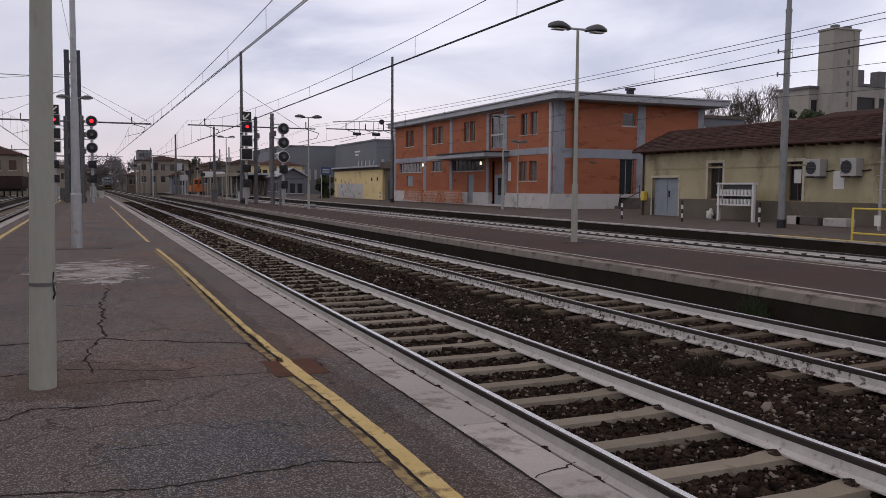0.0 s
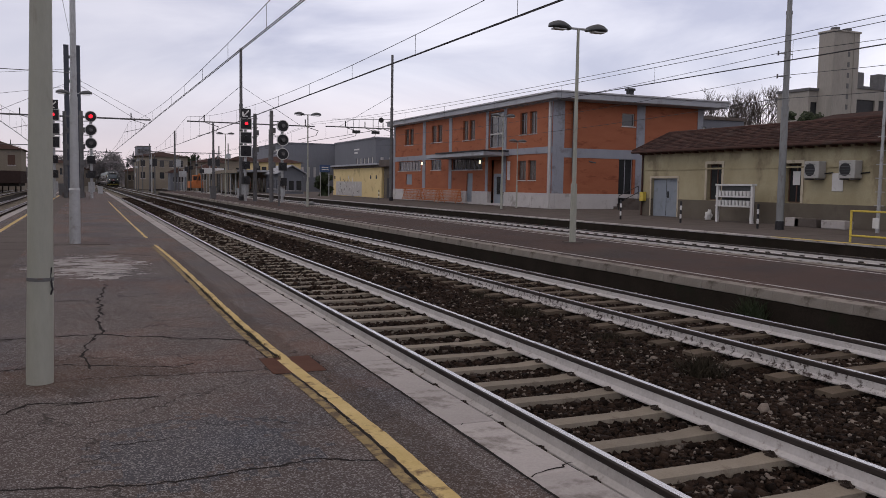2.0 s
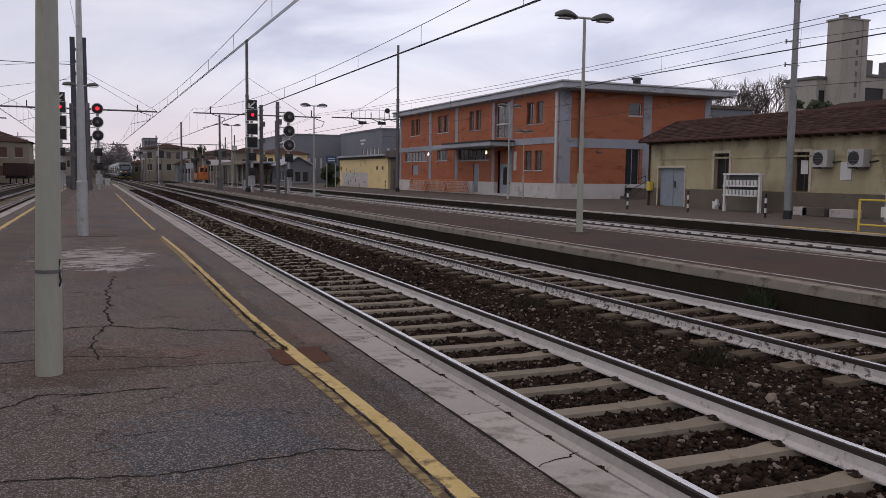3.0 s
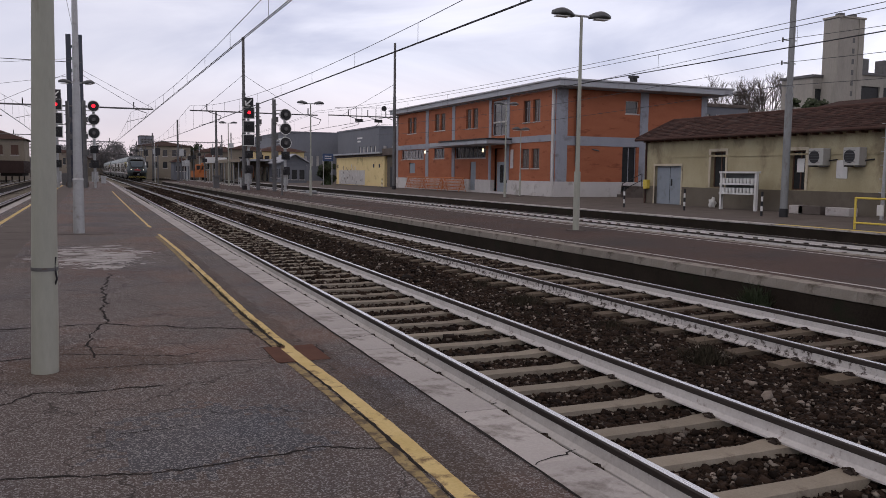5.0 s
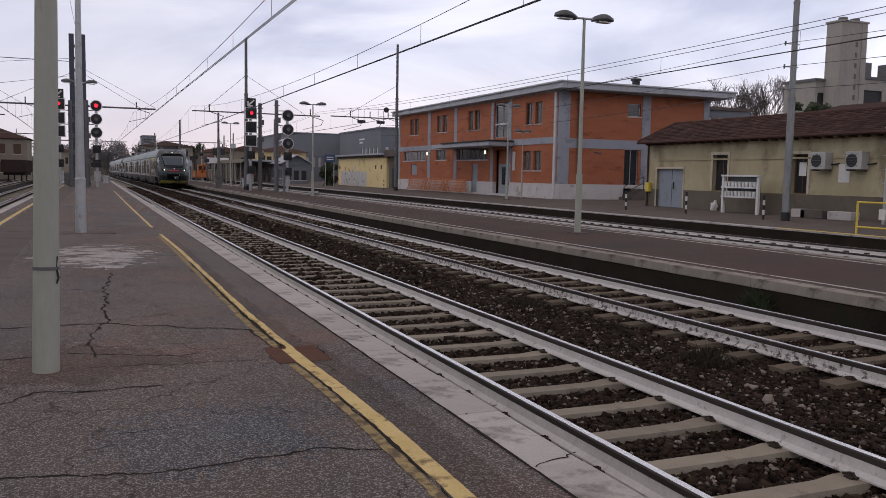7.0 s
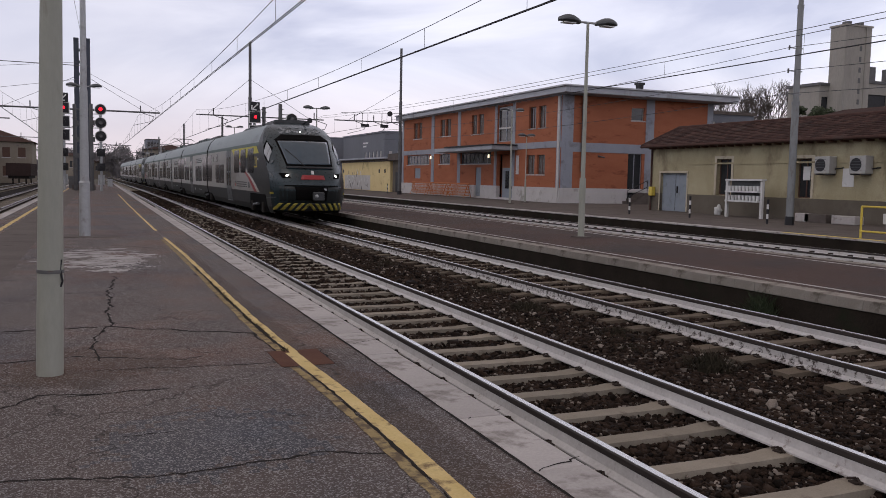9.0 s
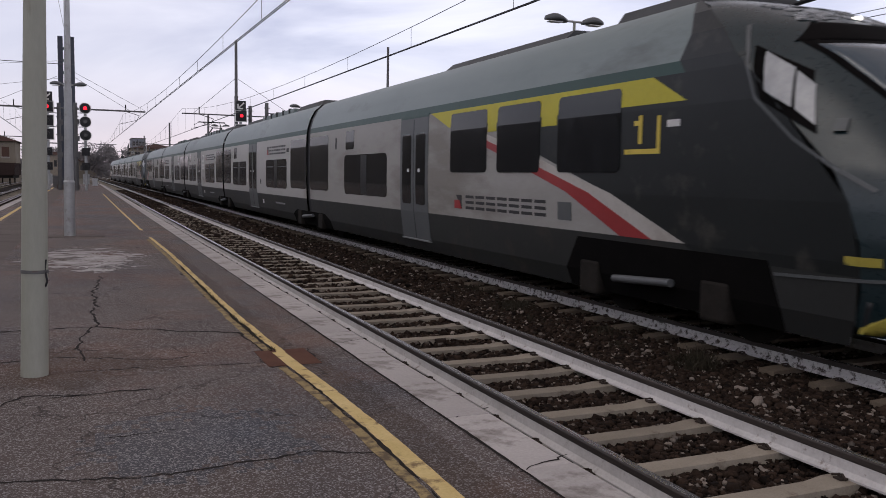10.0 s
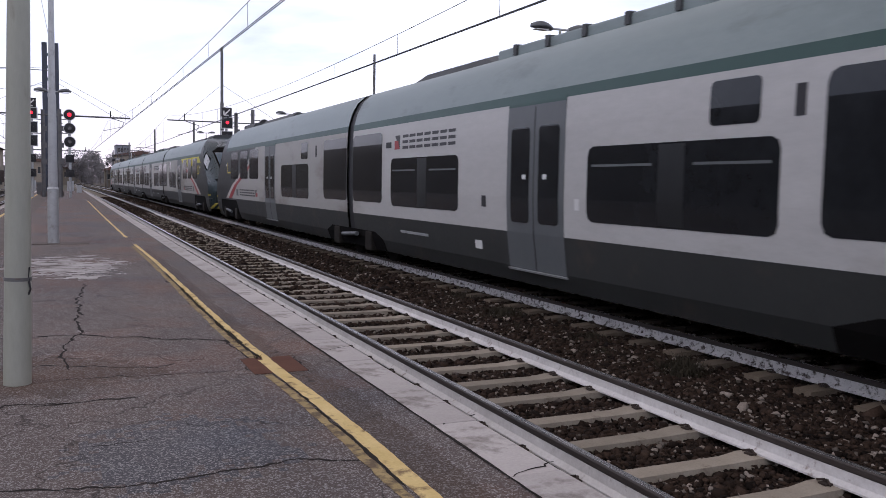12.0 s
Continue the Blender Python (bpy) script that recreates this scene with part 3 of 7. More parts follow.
def platform(name, x0, x1, y0, y1, material, label, edges=(True, True), block=1.0, cw=0.31, near=(0, 70), lip=0.17, edge_mat=CONCRETE):
    a, b = (x0 + cw if edges[0] else x0), (x1 - cw if edges[1] else x1)
    bm = bmesh.new()
    box(bm, a, b, y0, y1, PLAT - 0.1, PLAT)
    deck = structure(name, bm, material, label, "platform")
    for k, on in enumerate(edges):
        if not on:
            continue
        e = x0 if k == 0 else x1 - cw
        # wall under the coping, its shade painted in
        boxed("platform_wall", WALL_DARK, deck, e + 0.02, e + cw - 0.02, y0, y1, -0.6, PLAT - lip, label="platform retaining wall coloured near black for shade")
        me, y = coping_mesh(cw, block, lip, edge_mat), y0
        rest = bmesh.new()
        rng = random.Random(int(e * 7))
        while y < y1 - 0.01:
            if near[0] <= y <= near[1]:
                part("coping_block", me, None, deck, at=pose(e + rng.uniform(-.006, .006), y, PLAT + 0.003 + rng.uniform(-.004, .004), rng.uniform(-.15, .15), rng.uniform(-.5, .5), rng.uniform(-.15, .15)))
            else:
                box(rest, e, e + cw, y + 0.006, min(y1, y + block) - 0.006, PLAT - lip, PLAT)
            y += block
        tagged(part("coping_blocks", rest, edge_mat, deck, "concrete coping blocks"), kind="stuff")
    return deck


P1 = platform("platform_near", -3.05, 2.39, -8.31, 112, ASPHALT, "cracked dark asphalt platform with pale concrete edge blocks")
P2 = platform("platform_island", 9.42, 14.05, -20, 125, ASPHALT_RED, "reddish asphalt island platform with weathered concrete edges", cw=0.30, near=(4, 60), lip=0.15, edge_mat=COPING_OLD)
P3 = platform("platform_far", 20.2, 46.0, -20, 140, CONCRETE_OLD, "grey worn far platform before the station buildings", edges=(True, False), cw=0.4, near=(14, 60), lip=0.05)


LINE_Y = (2, 3.6, 4.6, 5.8, 6.6, 7.7, 8.7, 10.3, 13.2, 16.4, 21, 37, 62)
LINE_X = (1.57, 1.59, 1.597, 1.565, 1.53, 1.495, 1.475, 1.475, 1.485, 1.49, 1.43, 1.40, 1.40)


def strip(name, x0, x1, y0, y1, material, parent, label, wobble=0.0, z=PLAT + 0.004, step=0.1, bend=False):
    """A painted line, its edges uneven."""
    bm = bmesh.new()
    n = max(2, int((y1 - y0) / step))
    rows = []
    for k in range(n + 1):
        y = y0 + (y1 - y0) * k / n
        a, b = (wobble * noise.noise(Vector((y * 3.1, s, 2.0))) + wobble * .7 * noise.noise(Vector((y * 11, s, 5.0))) for s in (0.3, 7.7))
        o = float(np.interp(y, LINE_Y, LINE_X)) if bend else 0.0
        rows.append((bm.verts.new((x0 + a + o, y, z)), bm.verts.new((x1 + b + o, y, z))))
    for (a, b), (c, d) in zip(rows, rows[1:]):
        bm.faces.new((a, b, d, c))
    return part(name, bm, material, parent, label)


RUSTY = asphalt("rust_stained_asphalt", (0.060, 0.046, 0.040), (0.100, 0.077, 0.066), (0.105, 0.069, 0.053), 0.5)
strip("rust_stain", 0.03, 0.30, 1.5, 7.2, RUSTY, P1, "rusty brown stain beside the line", 0.05, z=PLAT + 0.0015, step=0.05, bend=True)
strip("rust_stain", 0.0, 0.20, 7.2, 19, RUSTY, P1, "rusty brown stain beside the line", 0.07, z=PLAT + 0.0015, step=0.08, bend=True)
strip("yellow_line", -0.056, 0.050, -2, 6.95, YELLOW, P1, "worn yellow safety line", 0.006, step=0.03, bend=True)
strip("yellow_line", -0.012, 0.058, 6.95, 20.5, YELLOW, P1, "worn yellow safety line", 0.012, step=0.04, bend=True)
strip("yellow_line", -0.03, 0.04, 23, 62, YELLOW, P1, "worn yellow safety line", 0.03, step=0.3, bend=True)
strip("line_crack", -0.074, -0.060, -2, 6.4, CRACK, P1, "dirt-filled crack along the line", 0.02, z=PLAT + 0.0048, step=0.03, bend=True)
strip("line_crack", -0.040, -0.012, 7.1, 14.0, CRACK, P1, "dirt-filled crack along the line", 0.018, z=PLAT + 0.0048, step=0.03, bend=True)
strip("joint_line", 2.066, 2.084, -2, 60, CRACK, P1, "dark joint between asphalt and coping", 0.008, z=PLAT + 0.0045)
strip("pale_band", -0.145, -0.080, -2, 6.4, YELLOW_PALE, P1, "crumbling pale band beside the line", 0.012, step=0.03, bend=True)
strip("pale_band", -0.105, -0.038, 7.05, 20, YELLOW_PALE, P1, "crumbling pale band beside the line", 0.012, step=0.04, bend=True)
strip("yellow_line", -2.33, -2.2, 8, 100, YELLOW, P1, "worn yellow safety line", 0.02)
strip("concrete_strip", -2.1, -1.2, 8, 100, CONCRETE_OLD, P1, "pale concrete strip in the asphalt", 0.02, z=PLAT + 0.003)
strip("white_line", 9.93, 10.02, -10, 110, WHITE_LINE, P2, "faded white line", 0.01)
strip("white_line", 13.36, 13.46, -10, 110, WHITE_LINE, P2, "faded white line", 0.01)

# added wall out of view: darkens the train's reflections and the western light
bm = bmesh.new()
box(bm, -18.6, -18.0, -90, 158, -0.5, 7.0)
structure("unseen_wall_west", bm, STUCCO_LOW, "unseen plain grey-brown wall added to darken reflections and side light", "wall")

# ---- the two-storey signal house in orange brick ----
FX, FY = on_x(29.2), on_y(49.6)


def window(parent, f, u0, u1, z0, z1, glass=GLASS_DARK, frame_mat=FRAME_BROWN, cols=1, sill=PLINTH, deep=0.14, bar=0.05):
    """A window set back in its opening: frame, panes, sill."""
    w = boxed("window", frame_mat, parent, u0, u1, deep + 0.04, deep + 0.07, z0, z0 + bar, f=f)
    for name, d in (("window_frame", (u0, u1, z1 - bar, z1)), ("window_frame", (u0, u0 + bar, z0 + bar, z1 - bar)), ("window_frame", (u1 - bar, u1, z0 + bar, z1 - bar))):
        boxed(name, frame_mat, w, d[0], d[1], deep, deep + 0.07, d[2], d[3], f=f)
    step = (u1 - u0) / cols
    for c in range(1, cols):
        boxed("mullion", frame_mat, w, u0 + c * step - bar * .5, u0 + c * step + bar * .5, deep, deep + 0.07, z0 + bar, z1 - bar, f=f)
    for c in range(cols):
        boxed("pane", glass, w, u0 + c * step + bar * .5, u0 + (c + 1) * step - bar * .5, deep + 0.03, deep + 0.045, z0 + bar, z1 - bar, f=f)
    if sill:
        boxed("window_sill", sill, w, u0 - 0.06, u1 + 0.06, -0.06, deep, z0 - 0.07, z0 - 0.004, f=f)
    return w


def signal_house():
    b = thing("station_building", "two-storey orange brick building with blue-grey concrete bands beside the platform", "building")
    wins_f = [(75.8, 76.85, 5.6, 7.15, GLASS_GREY), (77.05, 78.1, 5.6, 7.15, GLASS_GREY), (68.7, 69.8, 5.6, 7.1, GLASS_GREY), (70.05, 71.15, 5.6, 7.1, GLASS_GREY), (61.9, 62.95, 5.5, 7.1, GLASS_GREY),
              (63.2, 64.25, 5.5, 7.1, GLASS_GREY), (51.7, 52.75, 5.5, 7.05, GLASS_GREY), (53.15, 54.2, 5.5, 7.05, GLASS_DARK), (51.7, 52.85, 2.2, 3.6, GLASS_GREY), (53.2, 54.4, 2.2, 3.6, GLASS_GREY)]
    ribbons = [(73.8, 79.9, 3.1, 4.0, 7), (68.8, 71.3, 3.1, 4.0, 3), (60.4, 66.4, 3.05, 4.0, 7)]
    stair, entry, d1, d2 = (56.75, 59.35, 4.7, 7.4), (56.5, 59.3, 0.4, 3.75), (62.2, 63.4, 0.4, 2.75), (76.1, 77.8, 1.75, 2.75)
    holes = [w[:4] for w in wins_f] + [r[:4] for r in ribbons] + [stair, entry, d1, d2]
    bm = bmesh.new()
    holed(bm, FX, 49.6, 81.4, 1.3, 7.6, holes, 0.3)
    part("wall", bm, BRICK, b, "orange brick front wall")
    bm = bmesh.new()
    side_holes = [(34.85, 35.95, 6.1, 7.0), (34.7, 35.9, 1.05, 3.8)]
    holed(bm, FY, 29.5, 42.0, 1.3, 7.6, side_holes, 0.3)
    part("wall", bm, BRICK, b, "orange brick side wall")
    boxed("wall", BRICK, b, 29.5, 42, 81.1, 81.4, 0, 7.6)
    boxed("wall", BRICK, b, 41.7, 42, 49.9, 81.1, 0, 7.6)
    boxed("floor_slab", BLUE_CONC, b, 29.5, 41.7, 49.9, 81.1, 3.8, 4.3)
    bm = bmesh.new()
    holed(bm, on_x(29.14), 49.55, 81.45, 0.2, 1.3, [(56.5, 59.3, 0.4, 3), (62.2, 63.4, 0.4, 3)], 0.35)
    part("plinth", bm, PLINTH, b, "pale stone plinth")
    bm = bmesh.new()
    holed(bm, on_y(49.54), 29.5, 42, 0.2, 1.3, [], 0.35)
    part("plinth", bm, PLINTH, b, "pale stone plinth")
    for y0, y1 in ((49.58, 56.4), (59.4, 81.42)):
        boxed("concrete_band", BLUE_CONC, b, y0, y1, -0.05, 0.1, 4.05, 4.5, f=FX, label="blue-grey concrete band")
    boxed("concrete_band", BLUE_CONC, b, 29.55, 42, -0.05, 0.1, 3.78, 4.42, f=FY, label="blue-grey concrete band")
    for u0, u1, f in ((49.62, 50.1, FX), (56.3, 56.72, FX), (59.38, 59.8, FX), (66.5, 67.1, FX), (72.6, 73.3, FX), (80.9, 81.4, FX)):
        boxed("pilaster", BLUE_CONC, b, u0, u1, -0.035, 0.1, 1.3, 7.6, f=f, label="blue-grey concrete pier")
    for u0, u1 in ((29.24, 30.15), (36.1, 36.8), (41.5, 42.0)):
        boxed("pilaster", BLUE_CONC, b, u0, u1, -0.035, 0.1, 0.2, 7.6, f=FY, label="blue-grey concrete pier")
    rodded("downpipe", PLINTH, b, (29.1, 49.75, 0.3), (29.1, 49.75, 7.5), 0.09, label="white downpipe")
    rodded("downpipe", STEEL_DARK, b, (30.85, 49.4, 2.4), (30.85, 49.4, 7.6), 0.13, label="dark downpipe")
    for u0, u1, z0, z1, g in wins_f:
        window(b, FX, u0, u1, z0, z1, g, cols=2)
    for u0, u1, z0, z1, c in ribbons:
        window(b, FX, u0, u1, z0, z1, GLASS_DARK, BLUE_CONC, cols=c, deep=0.1)
    window(b, FX, *stair, GLASS_DARK, BLUE_CONC, cols=2, sill=None, bar=0.1)
    boxed("transom", PLINTH, b, 56.8, 59.3, 0.1, 0.2, 5.7, 5.82, f=FX)
    window(b, FY, 34.85, 35.95, 6.1, 7.0, GLASS_DARK, PLINTH)
    window(b, FY, 34.7, 35.9, 1.05, 3.8, GLASS_DARK, BLUE_CONC, cols=2)
    for u0, u1, z0, z1 in (d1, d2):
        boxed("door", DOOR_BLUE, b, u0, u1, 0.1, 0.16, z0, z1, f=FX, label="blue-grey metal door")
    boxed("entry_back", BRICK, b, 56.5, 59.3, 0.45, 0.55, 0.25, 3.75, f=FX)
    door = boxed("door", DOOR_BLUE, b, 56.6, 58.9, 0.3, 0.36, 0.3, 2.7, f=FX, label="glazed blue-grey entrance door")
    for u in (56.95, 57.75):
        boxed("pane", GLASS_DARK, door, u, u + 0.6, 0.285, 0.3, 1.1, 2.45, f=FX)
    boxed("canopy", FASCIA, b, 55.9, 67.2, -2.1, 0.1, 4.0, 4.32, f=FX, bevel=0.03, label="flat grey canopy over the entrance")
    boxed("canopy_lid", BLACK, b, 55.8, 65.0, -2.2, 0.0, 4.33, 4.42, f=FX)
    boxed("fascia", FASCIA, b, 28.55, 43.0, 48.05, 81.7, 7.62, 8.0, bevel=0.02, label="pale grey eaves fascia")
    boxed("gutter", ROOF_METAL, b, 28.43, 43.12, 47.93, 81.82, 8.0, 8.12, bevel=0.03)
    bm = bmesh.new()
    a = [bm.verts.new(p) for p in ((28.5, 48.0, 8.12), (43.05, 48.0, 8.12), (43.05, 81.75, 8.12), (28.5, 81.75, 8.12), (35.6, 56, 9.1), (35.6, 75, 9.1))]
    for q in ((0, 1, 4), (1, 2, 5, 4), (2, 3, 5), (3, 0, 4, 5)):
        bm.faces.new([a[i] for i in q])
    part("roof", bm, ROOF_METAL, b, "low hipped grey sheet roof")
    boxed("chimney", BLACK, b, 37.1, 37.5, 52, 52.4, 8.1, 8.95)
    boxed("chimney_cap", BLACK, b, 37.02, 37.58, 51.92, 52.48, 8.95, 9.12)
    boxed("stair_panel", BLUE_CONC, b, 34.65, 36.05, -0.06, 0.05, 0.25, 1.0, f=FY, label="blue-grey panel below the side door")
    rodded("wall_spout", STEEL_DARK, b, (32.2, 49.6, 3.55), (32.6, 49.35, 3.45), 0.05, n=6)
    for u, z in ((72.55, 3.75), (60.1, 3.65)):
        lamp = rodded("wall_lamp", STEEL_DARK, b, (29.2, u, z), (28.9, u, z + 0.05), 0.04)
        rodded("bulb", LAMP_GLOW, lamp, (28.78, u - .1, z - 0.12), (28.88, u + .1, z + 0.08), 0.08, 0.06, label="lit lamp glass")
    boxed("notice", PLINTH, b, 55.55, 56.0, -0.05, -0.03, 2.2, 3.6, f=FX, label="white notice board")
    return b


signal_house()


# ---- the low hall with a tiled roof ----
TRIM_CREAM = surf("cream_trim_paint", (0.42, 0.37, 0.28), (0.55, 0.49, 0.38), rough=0.9, scale=2, fine=30, bump=0.2, spots=(0.3, 0.25, 0.18), spot_scale=3)


def hall():
    b = thing("goods_hall", "low cream stucco hall with dark clay tile roof", "building")
    f, y0, y1 = on_x(28.6), 4.0, 38.7
    holes = [(35.55, 37.75, 0.2, 2.3), (32.25, 33.3, 1.22, 3.0), (27.3, 28.2, 1.22, 2.95), (20.2, 21.2, 1.22, 2.95), (14, 15, 1.22, 2.95)]
    bm = bmesh.new()
    holed(bm, f, y0, y1, 1.2, 3.75, holes, 0.35)
    part("wall", bm, STUCCO, b, "stained cream stucco wall")
    bm = bmesh.new()
    holed(bm, on_x(28.57), y0, y1 + 0.03, 0.2, 1.2, holes, 0.38)
    part("dado", bm, STUCCO_LOW, b, "grey stucco dado")
    bm = bmesh.new()
    gable = [(28.95, 0.2), (32.7, 0.2), (32.7, 3.75), (30.65, 4.72), (28.95, 3.98)]
    sweep(bm, gable, y1 - .35, y1)
    part("gable_wall", bm, STUCCO, b, "cream stucco gable wall")
    boxed("wall", STUCCO, b, 28.95, 32.7, y0, y0 + .35, 0.2, 3.75)
    boxed("wall", STUCCO, b, 32.35, 32.7, y0 + .35, y1 - .35, 0.2, 3.75)
    boxed("string_course", STUCCO, b, y0, y1, -0.04, 0.02, 2.74, 2.82, f=f)
    door = boxed("door", DOOR_BLUE, b, 35.55, 37.75, 0.15, 0.21, 0.26, 2.3, f=f, label="wide blue-grey double door")
    boxed("door_gap", BLACK, door, 36.63, 36.66, 0.145, 0.15, 0.3, 2.25, f=f)
    boxed("door_handle", BLACK, door, 36.45, 36.52, 0.10, 0.15, 1.25, 1.6, f=f)
    for u0, u1, z0, z1 in ((35.45, 35.55, .26, 2.42), (37.75, 37.85, .26, 2.42), (35.55, 37.75, 2.3, 2.42)):
        boxed("door_surround", TRIM_CREAM, b, u0, u1, -0.035, 0.02, z0, z1, f=f)
    for u0, u1, z0, z1 in holes[1:]:
        window(b, f, u0, u1, z0, z1, GLASS_DARK, FRAME_BROWN, cols=2, sill=None, deep=0.2)
        for a in ((u0 - .14, u0, z0, z1 + .14), (u1, u1 + .14, z0, z1 + .14), (u0, u1, z1, z1 + .14)):
            boxed("window_surround", TRIM_CREAM, b, *a[:2], -0.035, 0.02, *a[2:], f=f)
    boxed("notice", WHITE, b, 25.1, 25.65, -0.03, -0.01, 1.75, 2.5, f=f, label="white paper notice")
    boxed("notice", WHITE, b, 27.55, 27.95, 0.18, 0.19, 2.0, 2.6, f=f, label="white paper notice")
    # roof: front slope, hipped end, ridge
    e, r, ze, zr, ye, yr, yb = 28.15, 30.65, 3.78, 4.87, 38.95, 38.95, 3.2
    bm = bmesh.new()
    v = [bm.verts.new(p) for p in ((e, yb, ze), (e, ye, ze), (r, yr, zr), (r, yb, zr), (33.15, ye, ze), (33.15, yb, ze))]
    for q in ((0, 1, 2, 3), (4, 5, 3, 2)):
        bm.faces.new([v[i] for i in q])
    roof = part("roof", bm, TILE, b, "dark clay tile roof")
    boxed("eaves_board", STUCCO_LOW, b, e + 0.02, 28.62, yb, ye, ze - 0.11, ze - 0.03)
    for k in range(58):
        boxed("rafter_tail", FRAME_BROWN, b, e + 0.05, 28.6, yb + 0.3 + k * 0.61, yb + 0.38 + k * 0.61, ze - 0.2, ze - 0.115)
    rodded("downpipe", TILE, b, (28.52, 38.5, 0.25), (28.52, 38.5, 3.7), 0.05, n=8, label="brown downpipe")
    rodded("gutter", TILE, b, (e - 0.05, yb, ze - 0.05), (e - 0.05, ye, ze - 0.05), 0.075, n=8, label="brown gutter")
    rodded("verge_tile", TILE, b, (e, ye, ze + .03), (r, yr, zr + .05), 0.07, n=8)
    rodded("ridge_tile", TILE, b, (r, yr, zr + .03), (r, yb, zr + .03), 0.09, n=8)
    # courses of tiles, each course one lapped row
    slope = math.hypot(r - e, zr - ze)
    n = 12
    bm = bmesh.new()
    for k in range(n):
        a0, a1 = k / n, (k + 1.15) / n
        y_end = ye + (yr - ye) * a0 - 0.05
        for s in range(int((y_end - yb) / 0.32)):
            u = y_end - s * 0.32
            h = 0.02 + 0.012 * random.random()
            p = [(e + (r - e) * a0 - .02, u, ze + (zr - ze) * a0 + h + .035), (e + (r - e) * a1, u, ze + (zr - ze) * a1 + h), (e + (r - e) * a1, u - 0.3, ze + (zr - ze) * a1 + h), (e + (r - e) * a0 - .02, u - 0.3, ze + (zr - ze) * a0 + h + .035)]
            q = [(x, y, z - 0.03) for x, y, z in p]
            vv = [bm.verts.new(c) for c in p + q]
            for fc in ((0, 1, 2, 3), (0, 3, 7, 4), (0, 4, 5, 1), (2, 6, 7, 3)):
                bm.faces.new([vv[i] for i in fc])
    tagged(part("roof_tiles", bm, island(TILE.copy(), 0.55, 1.35), b, "weathered dark brown clay tiles"), kind="stuff")
    return b


hall()


# ---- the train: two coupled five-car units ----
TRAIN_GREY = surf("train_pale_grey", (0.375, 0.37, 0.36), (0.46, 0.455, 0.445), rough=0.45, scale=0.6, fine=12, bump=0.03, spots=(0.31, 0.295, 0.275), spot_scale=0.8, spot_at=0.62, stretch=(1, 0.3, 1))
TRAIN_GREY_DIRTY = surf("train_grimy_pale_grey", (0.285, 0.278, 0.262), (0.36, 0.352, 0.335), rough=0.5, scale=0.6, fine=12, bump=0.03, spots=(0.22, 0.205, 0.185), spot_scale=0.8, spot_at=0.58, stretch=(1, 0.3, 1))
TRAIN_DARK = surf("train_dark_grey_green", (0.021, 0.0225, 0.022), (0.035, 0.037, 0.036), rough=0.5, scale=0.8, fine=14, bump=0.04, spots=(0.048, 0.042, 0.036), spot_scale=1.2)
TRAIN_NOSE = surf("train_cab_green_grey", (0.008, 0.019, 0.0235), (0.015, 0.029, 0.034), spec=0.5, rough=0.3, scale=0.8, fine=14, bump=0.03, spots=(0.036, 0.04, 0.04), spot_scale=2.0, spot_at=0.66)
TRAIN_CAB = surf("train_cab_dark_grey", (0.0095, 0.012, 0.0125), (0.017, 0.020, 0.0205), spec=0.3, rough=0.42, scale=0.8, fine=14, bump=0.03, spots=(0.045, 0.044, 0.04), spot_scale=1.6, spot_at=0.64)
SCUFF = surf("pale_scuffed_paint", (0.16, 0.17, 0.175), (0.42, 0.43, 0.44), rough=0.7, scale=9, fine=60, bump=0.2, spots=(0.05, 0.055, 0.06), spot_scale=12, spot_at=0.55)
TRAIN_ROOF = surf("train_roof_teal_grey", (0.155, 0.192, 0.192), (0.21, 0.25, 0.248), rough=0.45, scale=0.7, fine=10, bump=0.05, spots=(0.12, 0.14, 0.14), spot_scale=0.9, stretch=(1, 0.3, 1))
TRAIN_GREEN = surf("train_dark_green_stripe", (0.016, 0.05, 0.042), (0.025, 0.066, 0.055), rough=0.45, scale=1, fine=14, bump=0.02)
TRAIN_YELLOW = surf("train_yellow_stripe", (0.44, 0.39, 0.02), (0.54, 0.48, 0.035), rough=0.45, scale=1, fine=14, bump=0.02)
TRAIN_RED = surf("train_red", (0.25, 0.022, 0.026), (0.34, 0.04, 0.042), rough=0.45, scale=1, fine=14, bump=0.02)
TRAIN_WHITE = surf("train_grimy_white_stripe", (0.40, 0.38, 0.35), (0.52, 0.50, 0.47), rough=0.45, scale=1, fine=14, bump=0.02, spots=(0.36, 0.33, 0.30), spot_scale=1.5)
TRAIN_INK = surf("train_charcoal_marking", (0.022, 0.022, 0.025), (0.04, 0.04, 0.043), rough=0.5, scale=2, fine=20, bump=0.0)
TRAIN_DOOR = surf("train_door_grey", (0.082, 0.09, 0.094), (0.112, 0.12, 0.124), rough=0.45, scale=1, fine=14, bump=0.02)
TRAIN_GLASS = surf("train_window_glass", (0.008, 0.009, 0.011), (0.016, 0.018, 0.021), rough=0.10, scale=0.5, fine=4, bump=0.0, spec=0.3)
TRAIN_POST = surf("train_window_band", (0.010, 0.011, 0.012), (0.017, 0.018, 0.019), rough=0.35, scale=2, fine=10, bump=0.0, spec=0.3)
# blue-grey base colour carries part of the sky's reflection
WINDSCREEN = surf("sky_tinted_windscreen_glass", (0.045, 0.066, 0.085), (0.062, 0.085, 0.105), rough=0.08, scale=0.8, fine=5, bump=0.0, spec=0.6)
